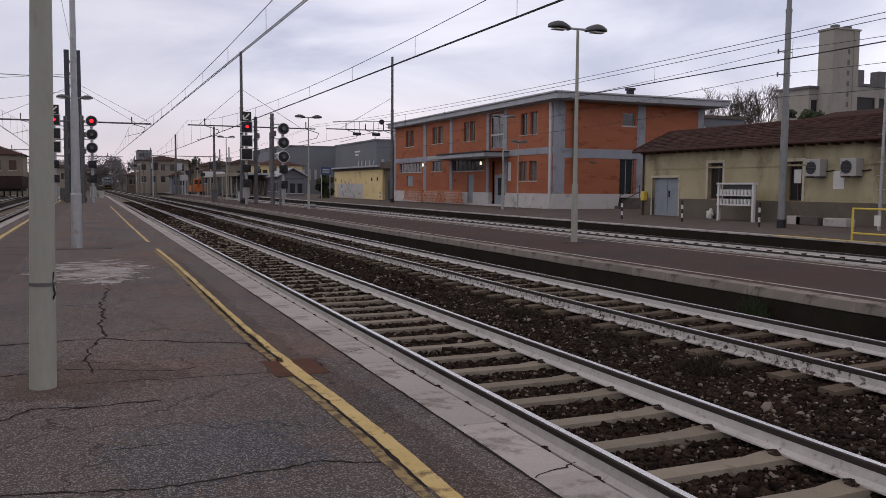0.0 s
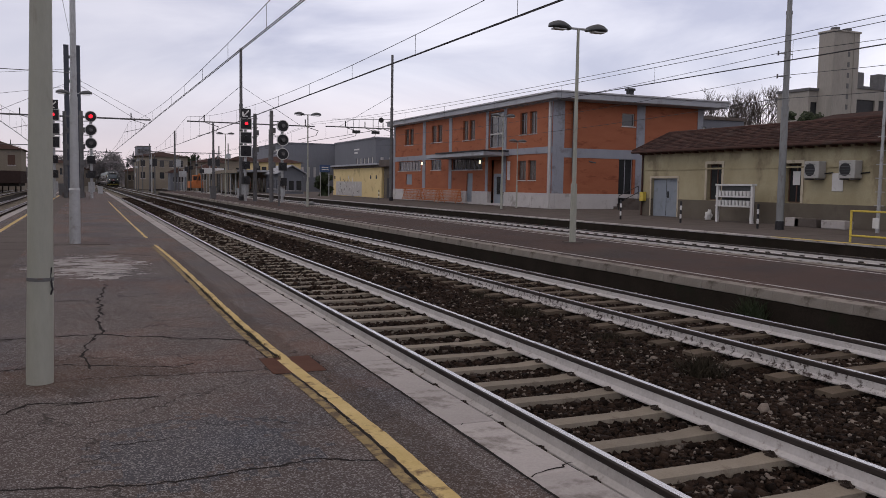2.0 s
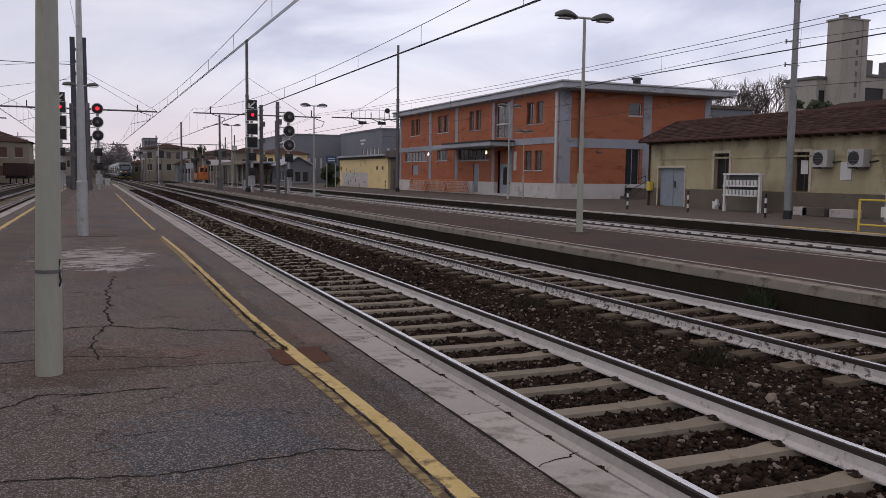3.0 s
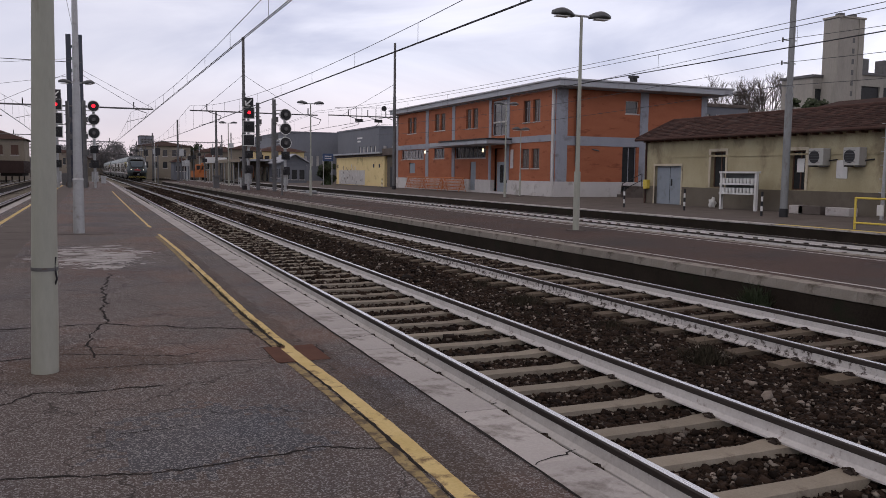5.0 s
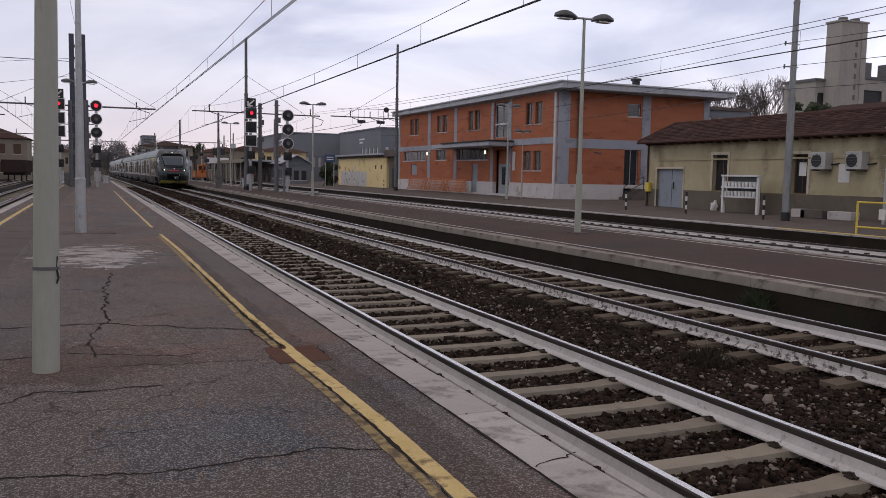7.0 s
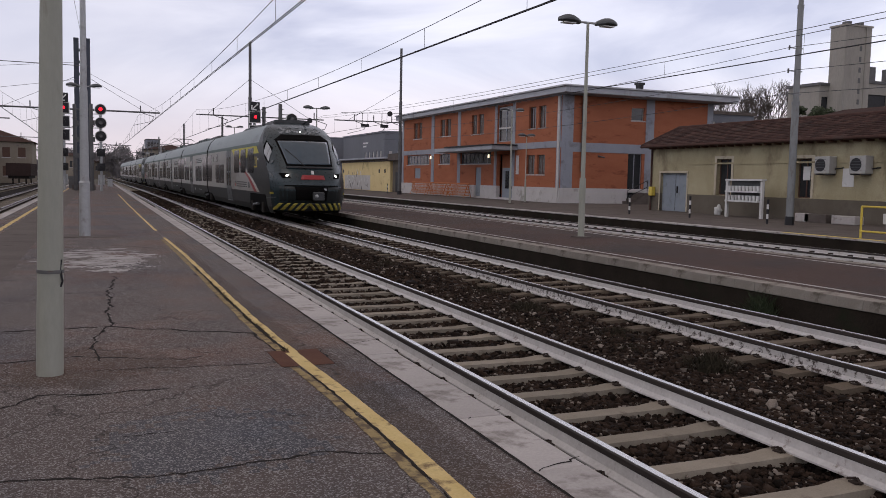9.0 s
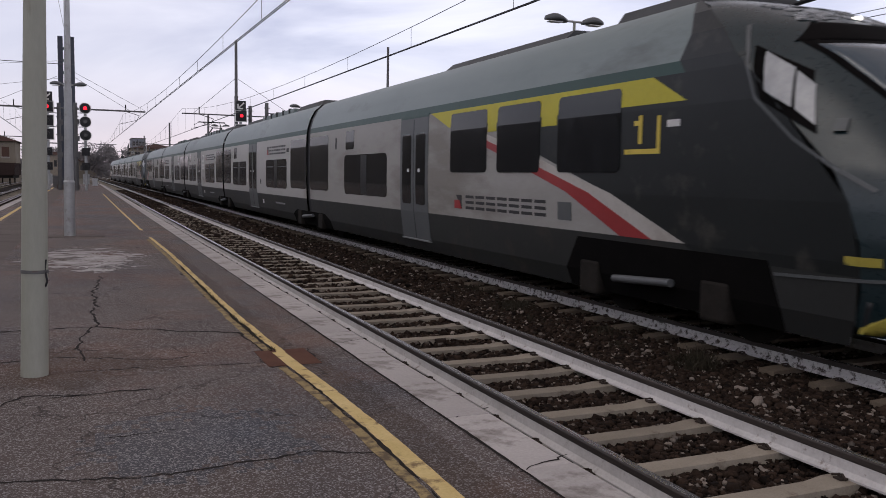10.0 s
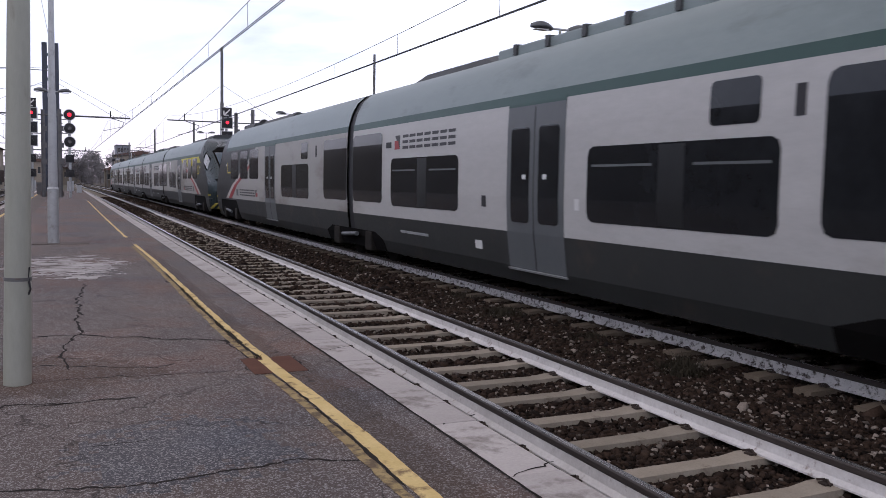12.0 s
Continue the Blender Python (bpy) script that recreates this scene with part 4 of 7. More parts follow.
STRIPE_YELLOW = surf("grimy_yellow_stripe", (0.30, 0.25, 0.04), (0.42, 0.35, 0.06), rough=0.6, scale=4, fine=30, bump=0.05, spots=(0.1, 0.085, 0.03), spot_scale=5, spot_at=0.6)
# pale base colour paints the sky's brightness into the cab side glass
CAB_GLASS = surf("sky_pale_cab_glass", (0.30, 0.31, 0.32), (0.42, 0.43, 0.44), rough=0.2, scale=2, fine=8, bump=0.0, spec=0.5)
# deep black of front trim, also the painted shade of bogie and coupler openings
TRAIN_VOID = surf("black_trim_and_opening_shade", (0.003, 0.003, 0.003), (0.008, 0.007, 0.007), rough=0.95, scale=3, fine=30, bump=0.1, spec=0.2)
TRAIN_UNDER = surf("train_underframe", (0.012, 0.011, 0.010), (0.03, 0.026, 0.023), rough=0.9, scale=4, fine=30, bump=0.3)
TRAIN_ROOFGEAR = surf("train_roof_boxes", (0.04, 0.042, 0.045), (0.075, 0.078, 0.08), rough=0.7, scale=2, fine=20, bump=0.1)
HALF = [(1.28, 0.30), (1.38, 0.55), (1.45, 1.07), (1.475, 1.6), (1.475, 2.6), (1.46, 2.97), (1.445, 3.11), (1.36, 3.40), (1.22, 3.66), (1.02, 3.84), (0.65, 3.96), (0.0, 4.0)]
J = (19.4, 35.2, 51.0, 66.8)
END = 86.2


def half_width(z):
    zs, ws = [p[1] for p in HALF], [p[0] for p in HALF]
    return float(np.interp(z, zs, ws))


def nose_depth(x, z):
    """How far behind the tip the front surface lies at (x, z)."""
    base = float(np.interp(z, [0.3, 0.45, 0.8, 1.2, 1.6, 1.9, 2.1, 2.6, 3.0, 3.4, 3.7, 3.9, 4.0], [0.55, 0.30, 0.1, 0.0, 0.10, 0.28, 0.50, 1.05, 1.52, 2.15, 2.85, 3.6, 4.3]))
    q = min(1.0, abs(x) / 1.475)
    return base - 0.65 + 0.30 * q ** 2 + 0.75 * q ** 4


def cab_x(s, z):
    """Half the width of the cab at s behind the tip: the rounded front first, then the plain side."""
    w = half_width(z)
    if s >= nose_depth(w, z):
        return w
    a, b = 0.0, w
    for _ in range(24):
        m = (a + b) / 2
        a, b = (m, b) if nose_depth(m, z) < s else (a, m)
    return a


def cab_panel(name, material, parent, u, corners, out=0.012, label="", nu=4, nv=6):
    """A panel wrapped round the cab's corner between four corners (s, z): rear bottom, front bottom, front top, rear top."""
    bm = bmesh.new()
    (a, b, c, d) = [Vector((*p, 0)) for p in corners]
    layers = []
    for o in (out, -0.02):
        g = []
        for k in range(nv + 1):
            l, r = a.lerp(d, k / nv), b.lerp(c, k / nv)
            row = []
            for i in range(nu + 1):
                p = l.lerp(r, i / nu)
                row.append(bm.verts.new((u * (cab_x(p.x, p.y) + o), p.x - o * .6, p.y)))
            g.append(row)
        layers.append(g)
    top, low = layers
    for g in layers:
        for p, q in zip(g, g[1:]):
            for i in range(nu):
                bm.faces.new((p[i], p[i + 1], q[i + 1], q[i]))
    rim = [(0, i) for i in range(nu)] + [(k, nu) for k in range(nv)] + [(nv, i) for i in range(nu, 0, -1)] + [(k, 0) for k in range(nv, 0, -1)]
    for (k0, i0), (k1, i1) in zip(rim, rim[1:] + rim[:1]):
        bm.faces.new((top[k0][i0], top[k1][i1], low[k1][i1], low[k0][i0]))
    bmesh.ops.recalc_face_normals(bm, faces=bm.faces)
    return part(name, bm, material, parent, label)


def skin(u, z, s, out=0.0):
    """A point on the car's side: s along the train, u = -1 or 1 the side."""
    return (u * (half_width(z) + out), s, z)


def side_sheet(name, material, parent, u, s0, s1, z0, z1, out=0.006, label="", r=0.0, steps=3, f0=None, f1=None):
    """A panel that follows the side's curve, with thickness and rounded corners; f0, f1 give slanted ends by height."""
    bm = bmesh.new()
    zs = sorted({z0, z1, *(p[1] for p in HALF if z0 < p[1] < z1)})
    if r:
        zs = sorted({*zs, z0 + r * .3, z0 + r, z1 - r, z1 - r * .3})
    rows = []
    for z in zs:
        e = min(z - z0, z1 - z)
        ins = r - math.sqrt(max(0, r * r - (r - e) ** 2)) if r and e < r else 0.0
        a, b = (f0(z) if f0 else s0) + ins, (f1(z) if f1 else s1) - ins
        rows.append([[bm.verts.new(skin(u, z, s, o)) for s in (a, b)] for o in (out, -0.01)])
    for p, q in zip(rows, rows[1:]):
        bm.faces.new((p[0][0], p[0][1], q[0][1], q[0][0]))
        for i in (0, 1):
            bm.faces.new((p[0][i], q[0][i], q[1][i], p[1][i]))
    for p in (rows[0], rows[-1]):
        bm.faces.new((p[0][0], p[0][1], p[1][1], p[1][0]))
    bmesh.ops.recalc_face_normals(bm, faces=bm.faces)
    return part(name, bm, material, parent, label)


def carriage(parent, s0, s1):
    """A car's shell, in bands that follow the side's curve."""
    car = part("carriage", shell(s0, s1, 0.30, 1.07), TRAIN_DARK, parent, "pale grey carriage with dark grey skirt")
    for name, z0, z1, m in (("side_wall", 1.07, 2.97, TRAIN_GREY), ("stripe", 2.97, 3.11, TRAIN_GREEN), ("roof", 3.11, 4.01, TRAIN_ROOF)):
        part(name, shell(s0, s1, z0, z1), m, car, smooth=name == "roof")
    boxed("underframe", TRAIN_UNDER, car, -1.15, 1.15, s0 + .1, s1 - .1, 0.32, 0.9)
    return car


def shell(s0, s1, z0, z1, front=False):
    bm = bmesh.new()
    pts = [(half_width(z0), z0)] + [p for p in HALF if z0 < p[1] < z1] + [(half_width(z1), z1)]
    for u in (-1, 1):
        rows = []
        for w, z in pts:
            a = s0 + (nose_depth(w, z) if front else 0)
            rows.append((bm.verts.new((u * w, a, z)), bm.verts.new((u * w, s1, z))))
        for (a, b), (c, d) in zip(rows, rows[1:]):
            bm.faces.new((a, b, d, c) if u > 0 else (a, c, d, b))
    return bm


def logo(parent, u, s0, s1, z0, z1):
    """The operator's mark as plain dark bars and a red square."""
    n, w, h = 7, (s1 - s0) / 8.2, z1 - z0
    for k in range(n):
        a = s1 - (k + 2) * w * 1.03
        for b0, b1 in ((0.0, 0.2), (0.4, 0.6), (0.8, 1.0)):
            side_sheet("mark_bar", TRAIN_INK, parent, u, a, a + w * .84, z0 + h * b0, z0 + h * b1, 0.004)
    side_sheet("mark_square", TRAIN_RED, parent, u, s1 - w * .8, s1, z0, z0 + h * .62, 0.004, f0=lambda z: s1 - w * .8 + (z - z0) * .6)
    side_sheet("mark_square", TRAIN_INK, parent, u, s1 - w * .8, s1, z0, z1, 0.003, f1=lambda z: s1 - w * .8 + .02 + (z - z0) * .9)


def door(parent, u, s0, s1, m=TRAIN_DOOR):
    d = side_sheet("door", m, parent, u, s0, s1, 0.50, 2.93, 0.008, "grey double-leaf sliding door")
    mid = (s0 + s1) / 2
    side_sheet("door_gap", BLACK, d, u, mid - .012, mid + .012, 0.52, 2.9, 0.011)
    for a, b in ((s0 + .13, mid - .13), (mid + .13, s1 - .13)):
        side_sheet("door_window", TRAIN_GLASS, d, u, a, b, 1.22, 2.62, 0.014, r=0.07)
    for o in (-.36, .22):
        side_sheet("door_button", WHITE, d, u, mid + o, mid + o + .1, 1.86, 1.93, 0.018)
    side_sheet("step", GALV, d, u, s0, s1, 0.49, 0.52, 0.05)
    side_sheet("door_head", TRAIN_GREEN, d, u, s0, s1, 2.93, 3.0, 0.010)


def bogie(parent, s):
    b = boxed("bogie", TRAIN_UNDER, parent, -1.12, 1.12, s - 1.7, s + 1.7, 0.42, 0.72, bevel=0.05, label="dark bogie with steel wheels")
    for ds in (-1.2, 1.2):
        for u in (-1, 1):
            rodded("wheel", TRAIN_UNDER, b, (u * 0.69, s + ds, 0.43), (u * 0.82, s + ds, 0.43), 0.43, n=24)
            boxed("axle_box", TRAIN_UNDER, b, u * 1.22 - .2, u * 1.22 + .2, s + ds - .22, s + ds + .22, 0.25, 0.7, bevel=0.04)
    for u in (-1, 1):
        rodded("damper", LAMP_GREY, b, (u * 1.46, s - 0.55, 0.60), (u * 1.46, s + 0.55, 0.53), 0.05, label="grey damper")


def middle_car(parent, j0, j1, kind):
    c = carriage(parent, j0 + 0.22, j1 - 0.22)
    if kind == 2:
        plain = side_sheet

        def sheet(name, material, par, u, a, b, *rest, **kw):
            return plain(name, material, par, u, j0 + j1 - b, j0 + j1 - a, *rest, **kw)
    else:
        sheet = side_sheet
    for u in (-1, 1):
        sheet("window", TRAIN_GLASS, c, u, j0 + 0.24, j0 + 2.2, 1.35, 2.85, r=0.12)
        sheet("window", TRAIN_GLASS, c, u, j1 - 2.2, j1 - 0.24, 1.35, 2.85, r=0.12)
        for a, b in ((j0 + 2.75, j0 + 6.0), (j0 + 9.9, j0 + 13.1)):
            w = sheet("window", TRAIN_GLASS, c, u, a, b, 1.31, 2.28, r=0.12)
            sheet("window_post", TRAIN_POST, w, u, a + 1.42, a + 1.86, 1.33, 2.26, 0.009)
            sheet("vent_bar", TRAIN_DOOR, w, u, a + 0.1, a + 1.3, 2.02, 2.05, 0.010)
            sheet("vent_bar", TRAIN_DOOR, w, u, a + 2.0, b - 0.1, 2.02, 2.05, 0.010)
        sheet("window", TRAIN_GLASS, c, u, j0 + 12.12, j0 + 12.82, 2.42, 2.88, r=0.06)
        sheet("side_display", BLACK, c, u, j0 + 2.45, j0 + 2.75, 2.50, 2.62)
        sheet("side_light", BLACK, c, u, j0 + 13.25, j0 + 13.37, 2.45, 2.75)
        sheet("label_plate", WHITE, c, u, j0 + 6.6, j0 + 6.85, 0.72, 0.86)
        door(c, u, *((j0 + 7.75, j0 + 9.35) if kind < 2 else (j1 - 9.35, j1 - 7.75)))
        logo(c, u, *((j0 + 2.95, j0 + 5.85) if kind < 2 else (j1 - 5.85, j1 - 2.95)), 2.46, 2.74)
        sheet("grab_handle", BLACK, c, u, j0 + 6.9, j0 + 7.05, 1.42, 1.6)
        sheet("text_bar", GALV, c, u, j0 + 3.2, j0 + 4.6, 0.78, 0.83)
        sheet("data_panel", WHITE, c, u, j0 + 9.62, j0 + 9.72, 1.45, 1.6)
        if kind == 1:
            sheet("pictogram", BLACK, c, u, j0 + 10.3, j0 + 10.5, 2.48, 2.78)
            sheet("pictogram_mark", WHITE, c, u, j0 + 10.35, j0 + 10.45, 2.53, 2.62, 0.009)
            sheet("pictogram_mark", WHITE, c, u, j0 + 10.38, j0 + 10.41, 2.62, 2.73, 0.009)
            sheet("sign_panel", WHITE, c, u, j0 + 6.55, j0 + 7.2, 2.0, 2.75)
            sheet("sign_mark", TRAIN_INK, c, u, j0 + 6.75, j0 + 7.0, 2.46, 2.70, 0.009, r=0.05)
            for z in (2.36, 2.28, 2.1):
                sheet("text_bar", TRAIN_ROOF, c, u, j0 + 6.62, j0 + 7.1, z, z + .03, 0.009)
    roof_gear(c, j0, j1, kind)
    return c


def roof_gear(c, j0, j1, kind):
    for a, b, h in ((j0 + 1.0, j0 + 4.4, 0.32), (j0 + 9.6, j0 + 13.6, 0.26)):
        bm = bmesh.new()
        sweep(bm, [(-0.85, 3.85), (0.85, 3.85), (0.75, 3.95 + h * .3), (0.5, 3.95 + h * .6), (-0.5, 3.95 + h * .6), (-0.75, 3.95 + h * .3)], a, b)
        for v in bm.verts:
            if v.co.z > 3.9:
                v.co.y += 0.7 if v.co.y < (a + b) / 2 else -0.7
        part("roof_box", bm, TRAIN_ROOFGEAR, c, "dark roof equipment box")
    for x in (-0.72, 0.72):
        boxed("roof_duct", TRAIN_ROOF, c, x - .14, x + .14, j0 + 4.4, j0 + 9.6, 3.85, 4.05, bevel=0.03, label="pale roof cable duct")
    for k in range(5):
        boxed("roof_clamp", TRAIN_ROOFGEAR, c, -0.9, 0.9, j0 + 4.9 + k, j0 + 5.0 + k, 3.90, 4.07)


def joint(parent, s):
    bm = bmesh.new()
    sec = [(u * (w - 0.05), z - (0.03 if z > 3.9 else 0)) for u, rows in ((1, HALF), (-1, HALF[::-1])) for w, z in rows if z > 0.5]
    sweep(bm, sec, s - 0.24, s + 0.24)
    part("gangway_bellows", bm, BLACK, parent, "black gangway bellows")
    for u in (-1, 1):
        # black sheet on the skirt paints the shade of the bogie opening
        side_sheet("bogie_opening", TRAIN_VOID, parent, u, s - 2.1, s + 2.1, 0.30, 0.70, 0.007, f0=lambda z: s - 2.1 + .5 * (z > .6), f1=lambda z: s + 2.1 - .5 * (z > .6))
    bogie(parent, s)


def cab_car(parent, first_class=True):
    """The end car, its tip at s = 0 and its gangway at s = 19.4."""
    c = part("carriage", shell(0, J[0] - .22, 0.30, 1.07, True), TRAIN_DARK, parent, "cab car with a raked dark green-grey nose")
    part("side_wall", shell(0, J[0] - .22, 1.07, 2.97, True), TRAIN_GREY_DIRTY, c)
    part("stripe", shell(0, J[0] - .22, 2.97, 3.11, True), TRAIN_GREEN, c)
    part("roof", shell(0, J[0] - .22, 3.11, 4.01, True), TRAIN_ROOF, c, smooth=True)
    boxed("underframe", TRAIN_UNDER, c, -1.15, 1.15, 1.2, J[0] - .3, 0.32, 0.9)
    nose = nose_patch("nose", TRAIN_NOSE, c, -1, 1, 0.42, 4.0, 0.0, nx=24, nz=40, label="raked dark green-grey cab nose", edge=True)
    for u in (-1, 1):
        # dark cab side, its rear edge slanting back with height
        side_sheet("cab_side", TRAIN_CAB, c, u, 0, 4.0, 0.95, 2.97, 0.004, f0=lambda z: nose_depth(half_width(z), z) - 0.01, f1=lambda z: float(np.interp(z, [0.9, 1.07, 1.6, 2.2, 2.62, 2.97], [2.3, 2.7, 4.15, 6.15, 7.6, 8.6])))
        side_sheet("cab_side", TRAIN_CAB, c, u, 0, 4.0, 2.97, 3.9, 0.004, f0=lambda z: nose_depth(half_width(z), z) - 0.01, f1=lambda z: max(nose_depth(half_width(z), z) + .05, float(np.interp(z, [2.97, 3.15, 3.5, 3.9], [2.75, 2.9, 2.75, 3.2]))))
        for k, (a, b) in enumerate(((3.9, 5.38), (5.88, 7.24), (7.62, 9.08))):
            side_sheet("window", TRAIN_GLASS, c, u, a, b, 1.86, 2.90, 0.012, r=0.07)
        if first_class:
            side_sheet("yellow_stripe", TRAIN_YELLOW, c, u, 2.6, 10.1, 2.66, 2.97, 0.007, f0=lambda z: 2.62 + 9 * max(0, abs(z - 2.75) - 0.06) ** 1.4, f1=lambda z: 10.05 - max(0, 2.76 - z) * 9)
        for a, b in ((5.42, 5.84), (7.28, 7.58)) if first_class else ():
            side_sheet("yellow_stripe", TRAIN_YELLOW, c, u, a, b, 2.52, 2.66, 0.007)
        slant = lambda o: (lambda z: 2.6 + o * (1.6 - z * .3) + (z - 1.05) * 2.7 + max(0, z - 1.7) ** 2 * 1.6)
        side_sheet("white_stripe", TRAIN_WHITE, c, u, 3, 4, 1.07, 2.62, 0.007, f0=slant(0), f1=slant(0.45))
        side_sheet("red_stripe", TRAIN_RED, c, u, 3, 4, 1.07, 2.62, 0.008, f0=slant(0.45), f1=slant(0.95))
        door(c, u, 10.15, 11.65)
        w = side_sheet("window", TRAIN_GLASS, c, u, 12.5, 15.7, 1.31, 2.28, r=0.12)
        side_sheet("window_post", TRAIN_POST, w, u, 13.9, 14.35, 1.33, 2.26, 0.009)
        side_sheet("window", TRAIN_GLASS, c, u, 14.9, 15.6, 2.42, 2.88, r=0.06)
        side_sheet("window", TRAIN_GLASS, c, u, 17.2, 19.16, 1.35, 2.85, r=0.12)
        side_sheet("side_light", BLACK, c, u, 16.4, 16.52, 2.45, 2.75)
        logo(c, u, 5.7, 8.9, 1.22, 1.46)
        side_sheet("hatch_frame", YELLOW_FRESH, c, u, 3.12, 3.80, 2.08, 2.14, 0.01)
        side_sheet("hatch_frame", YELLOW_FRESH, c, u, 3.12, 3.18, 2.14, 2.52, 0.01)
        if first_class:
            side_sheet("class_numeral", YELLOW_FRESH, c, u, 3.46, 3.53, 2.20, 2.54, 0.01)
            side_sheet("class_numeral", YELLOW_FRESH, c, u, 3.53, 3.62, 2.42, 2.48, 0.01)
        side_sheet("hatch_lamp", WHITE, c, u, 2.78, 3.0, 2.38, 2.46, 0.01)
        side_sheet("panel_frame", TRAIN_DOOR, c, u, 5.0, 5.35, 1.2, 1.45, 0.009)
        cab_panel("plate_bar", STRIPE_YELLOW, c, u, ((0.52, 1.05), (0.20, 1.05), (0.20, 1.13), (0.52, 1.13)), 0.012)
        # side window of the cab in its dark slanted surround
        cab_panel("cab_surround", TRAIN_VOID, c, u, ((1.60, 2.58), (0.92, 2.22), (1.20, 2.84), (1.84, 3.16)), 0.010)
        cab_panel("cab_window", CAB_GLASS, c, u, ((1.54, 2.66), (1.23, 2.48), (1.36, 2.88), (1.70, 3.08)), 0.022, "cab side window with the sky's brightness painted in")
        cab_panel("cab_window", CAB_GLASS, c, u, ((1.19, 2.46), (0.96, 2.30), (1.12, 2.70), (1.33, 2.85)), 0.022, "cab side window with the sky's brightness painted in")
        # thin grey strips paint the highlight along the nose seam
        seam = ((2.05, 3.42), (1.86, 3.10), (1.66, 2.62), (1.15, 2.20), (0.62, 1.90), (0.30, 1.72))
        for p, q in zip(seam, seam[1:]):
            cab_panel("seam_highlight", TRAIN_DOOR, c, u, ((p[0] + .02, p[1] - .03), (q[0] + .02, q[1] - .03), q, p), 0.012, nu=4, nv=1)
        cab_panel("side_camera", TRAIN_DOOR, c, u, ((0.80, 2.24), (0.70, 2.24), (0.72, 2.36), (0.82, 2.36)), 0.03, nu=2, nv=2)
        nose_patch("headlight_pod", TRAIN_VOID, nose, u * 1.10, u * 0.82, 1.67, 1.86, 0.012, narrow=-0.10)
        nose_disc("headlight", HEAD_GLOW, nose, u * 0.93, 1.76, 0.062, "lit white headlight")
        # no real hole: a black sheet gives the opening's shade
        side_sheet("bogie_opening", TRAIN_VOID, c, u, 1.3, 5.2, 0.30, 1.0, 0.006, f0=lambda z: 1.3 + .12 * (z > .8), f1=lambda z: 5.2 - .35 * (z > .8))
        cab_panel("lower_lip", TRAIN_DOOR, c, u, ((1.35, 0.86), (0.1, 0.92), (0.1, 0.95), (1.35, 0.89)), 0.014, nu=8, nv=1)
    nose_patch("windscreen_surround", TRAIN_VOID, nose, -0.90, 0.90, 2.14, 3.18, 0.010, nx=20, nz=16, narrow=-0.20)
    nose_patch("visor", TRAIN_VOID, nose, -1.11, 1.11, 3.17, 3.40, 0.012, nx=20, nz=6, narrow=0.28, label="black band over the windscreen")
    nose_patch("ledge", BLACK, nose, -0.92, 0.92, 2.05, 2.12, 0.05, nx=16, nz=2)
    rng = random.Random(12)
    for k in range(70):
        x, z = rng.uniform(-.85, .85), rng.uniform(3.42, 3.70)
        nose_patch("scuff", SCUFF, nose, x, x + rng.uniform(.04, .16), z, z + rng.uniform(.015, .06), 0.012, nx=2, nz=2, lean=rng.uniform(-.06, .06), label="pale paint scuff" if k == 0 else "")
    nose_patch("windscreen", WINDSCREEN, nose, -0.84, 0.84, 2.20, 3.13, 0.020, nx=20, nz=12, label="large raked windscreen", narrow=-0.19)
    rodded("wiper", BLACK, nose, (-0.25, nose_depth(-.25, 2.15) - .06, 2.15), (-0.80, nose_depth(-.80, 2.80) - .07, 2.80), 0.014, n=6)
    nose_patch("red_panel", TRAIN_RED, nose, -0.47, 0.47, 1.62, 1.79, 0.014, label="red front panel", narrow=0.12)
    nose_disc("top_light", HEAD_GLOW, nose, 0.0, 3.52, 0.035, "lit white top light")
    nose_patch("crest", WHITE, nose, -0.05, 0.05, 1.82, 1.96, 0.014)
    nose_patch("lip", TRAIN_VOID, nose, -1.05, 1.05, 1.37, 1.41, 0.03)
    nose_patch("lower_front", TRAIN_CAB, nose, -1.2, 1.2, 0.74, 1.36, 0.004, nx=16, nz=6)
    # black patch on the nose paints the recess's shade
    nose_patch("coupler_recess_shade", TRAIN_VOID, nose, -0.66, 0.52, 0.84, 1.34, 0.014, nx=12, label="black patch painted for the coupler opening's shade", narrow=-0.06)
    rodded("air_hose", BLACK, nose, (0.45, -0.35, 1.28), (0.12, -0.72, 1.12), 0.025, n=6)
    boxed("hose_bracket", GALV, nose, 0.08, 0.5, -0.62, -0.5, 1.20, 1.30, bevel=0.02)
    for k in range(-5, 6):
        nose_patch("warning_stripe", STRIPE_YELLOW, nose, k / 5.6 - 0.045, k / 5.6 + 0.045, 0.44, 0.72, 0.014, lean=0.24 if k < 0 else -0.24, label="yellow warning stripe")
    nose_patch("warning_board", BLACK, nose, -0.98, 0.98, 0.42, 0.74, 0.008)
    rodded("coupler", TRAIN_UNDER, nose, (0.16, 0.2, 1.0), (0.16, -0.77, 1.0), 0.13, label="grey automatic coupler")
    boxed("coupler_head", TRAIN_ROOFGEAR, nose, -0.05, 0.37, -0.83, -0.57, 0.84, 1.16, bevel=0.04)
    rodded("coupler_cone", GALV, nose, (0.06, -0.82, 1.0), (0.06, -0.92, 1.0), 0.08, 0.03)
    bm = bmesh.new()
    sweep(bm, [(-0.85, 3.85), (0.85, 3.85), (0.70, 4.08), (0.5, 4.10), (-0.5, 4.10), (-0.70, 4.06)], 3.3, 5.0)
    part("roof_box", bm, TRAIN_ROOFGEAR, c, "dark roof equipment box")
    bm = bmesh.new()
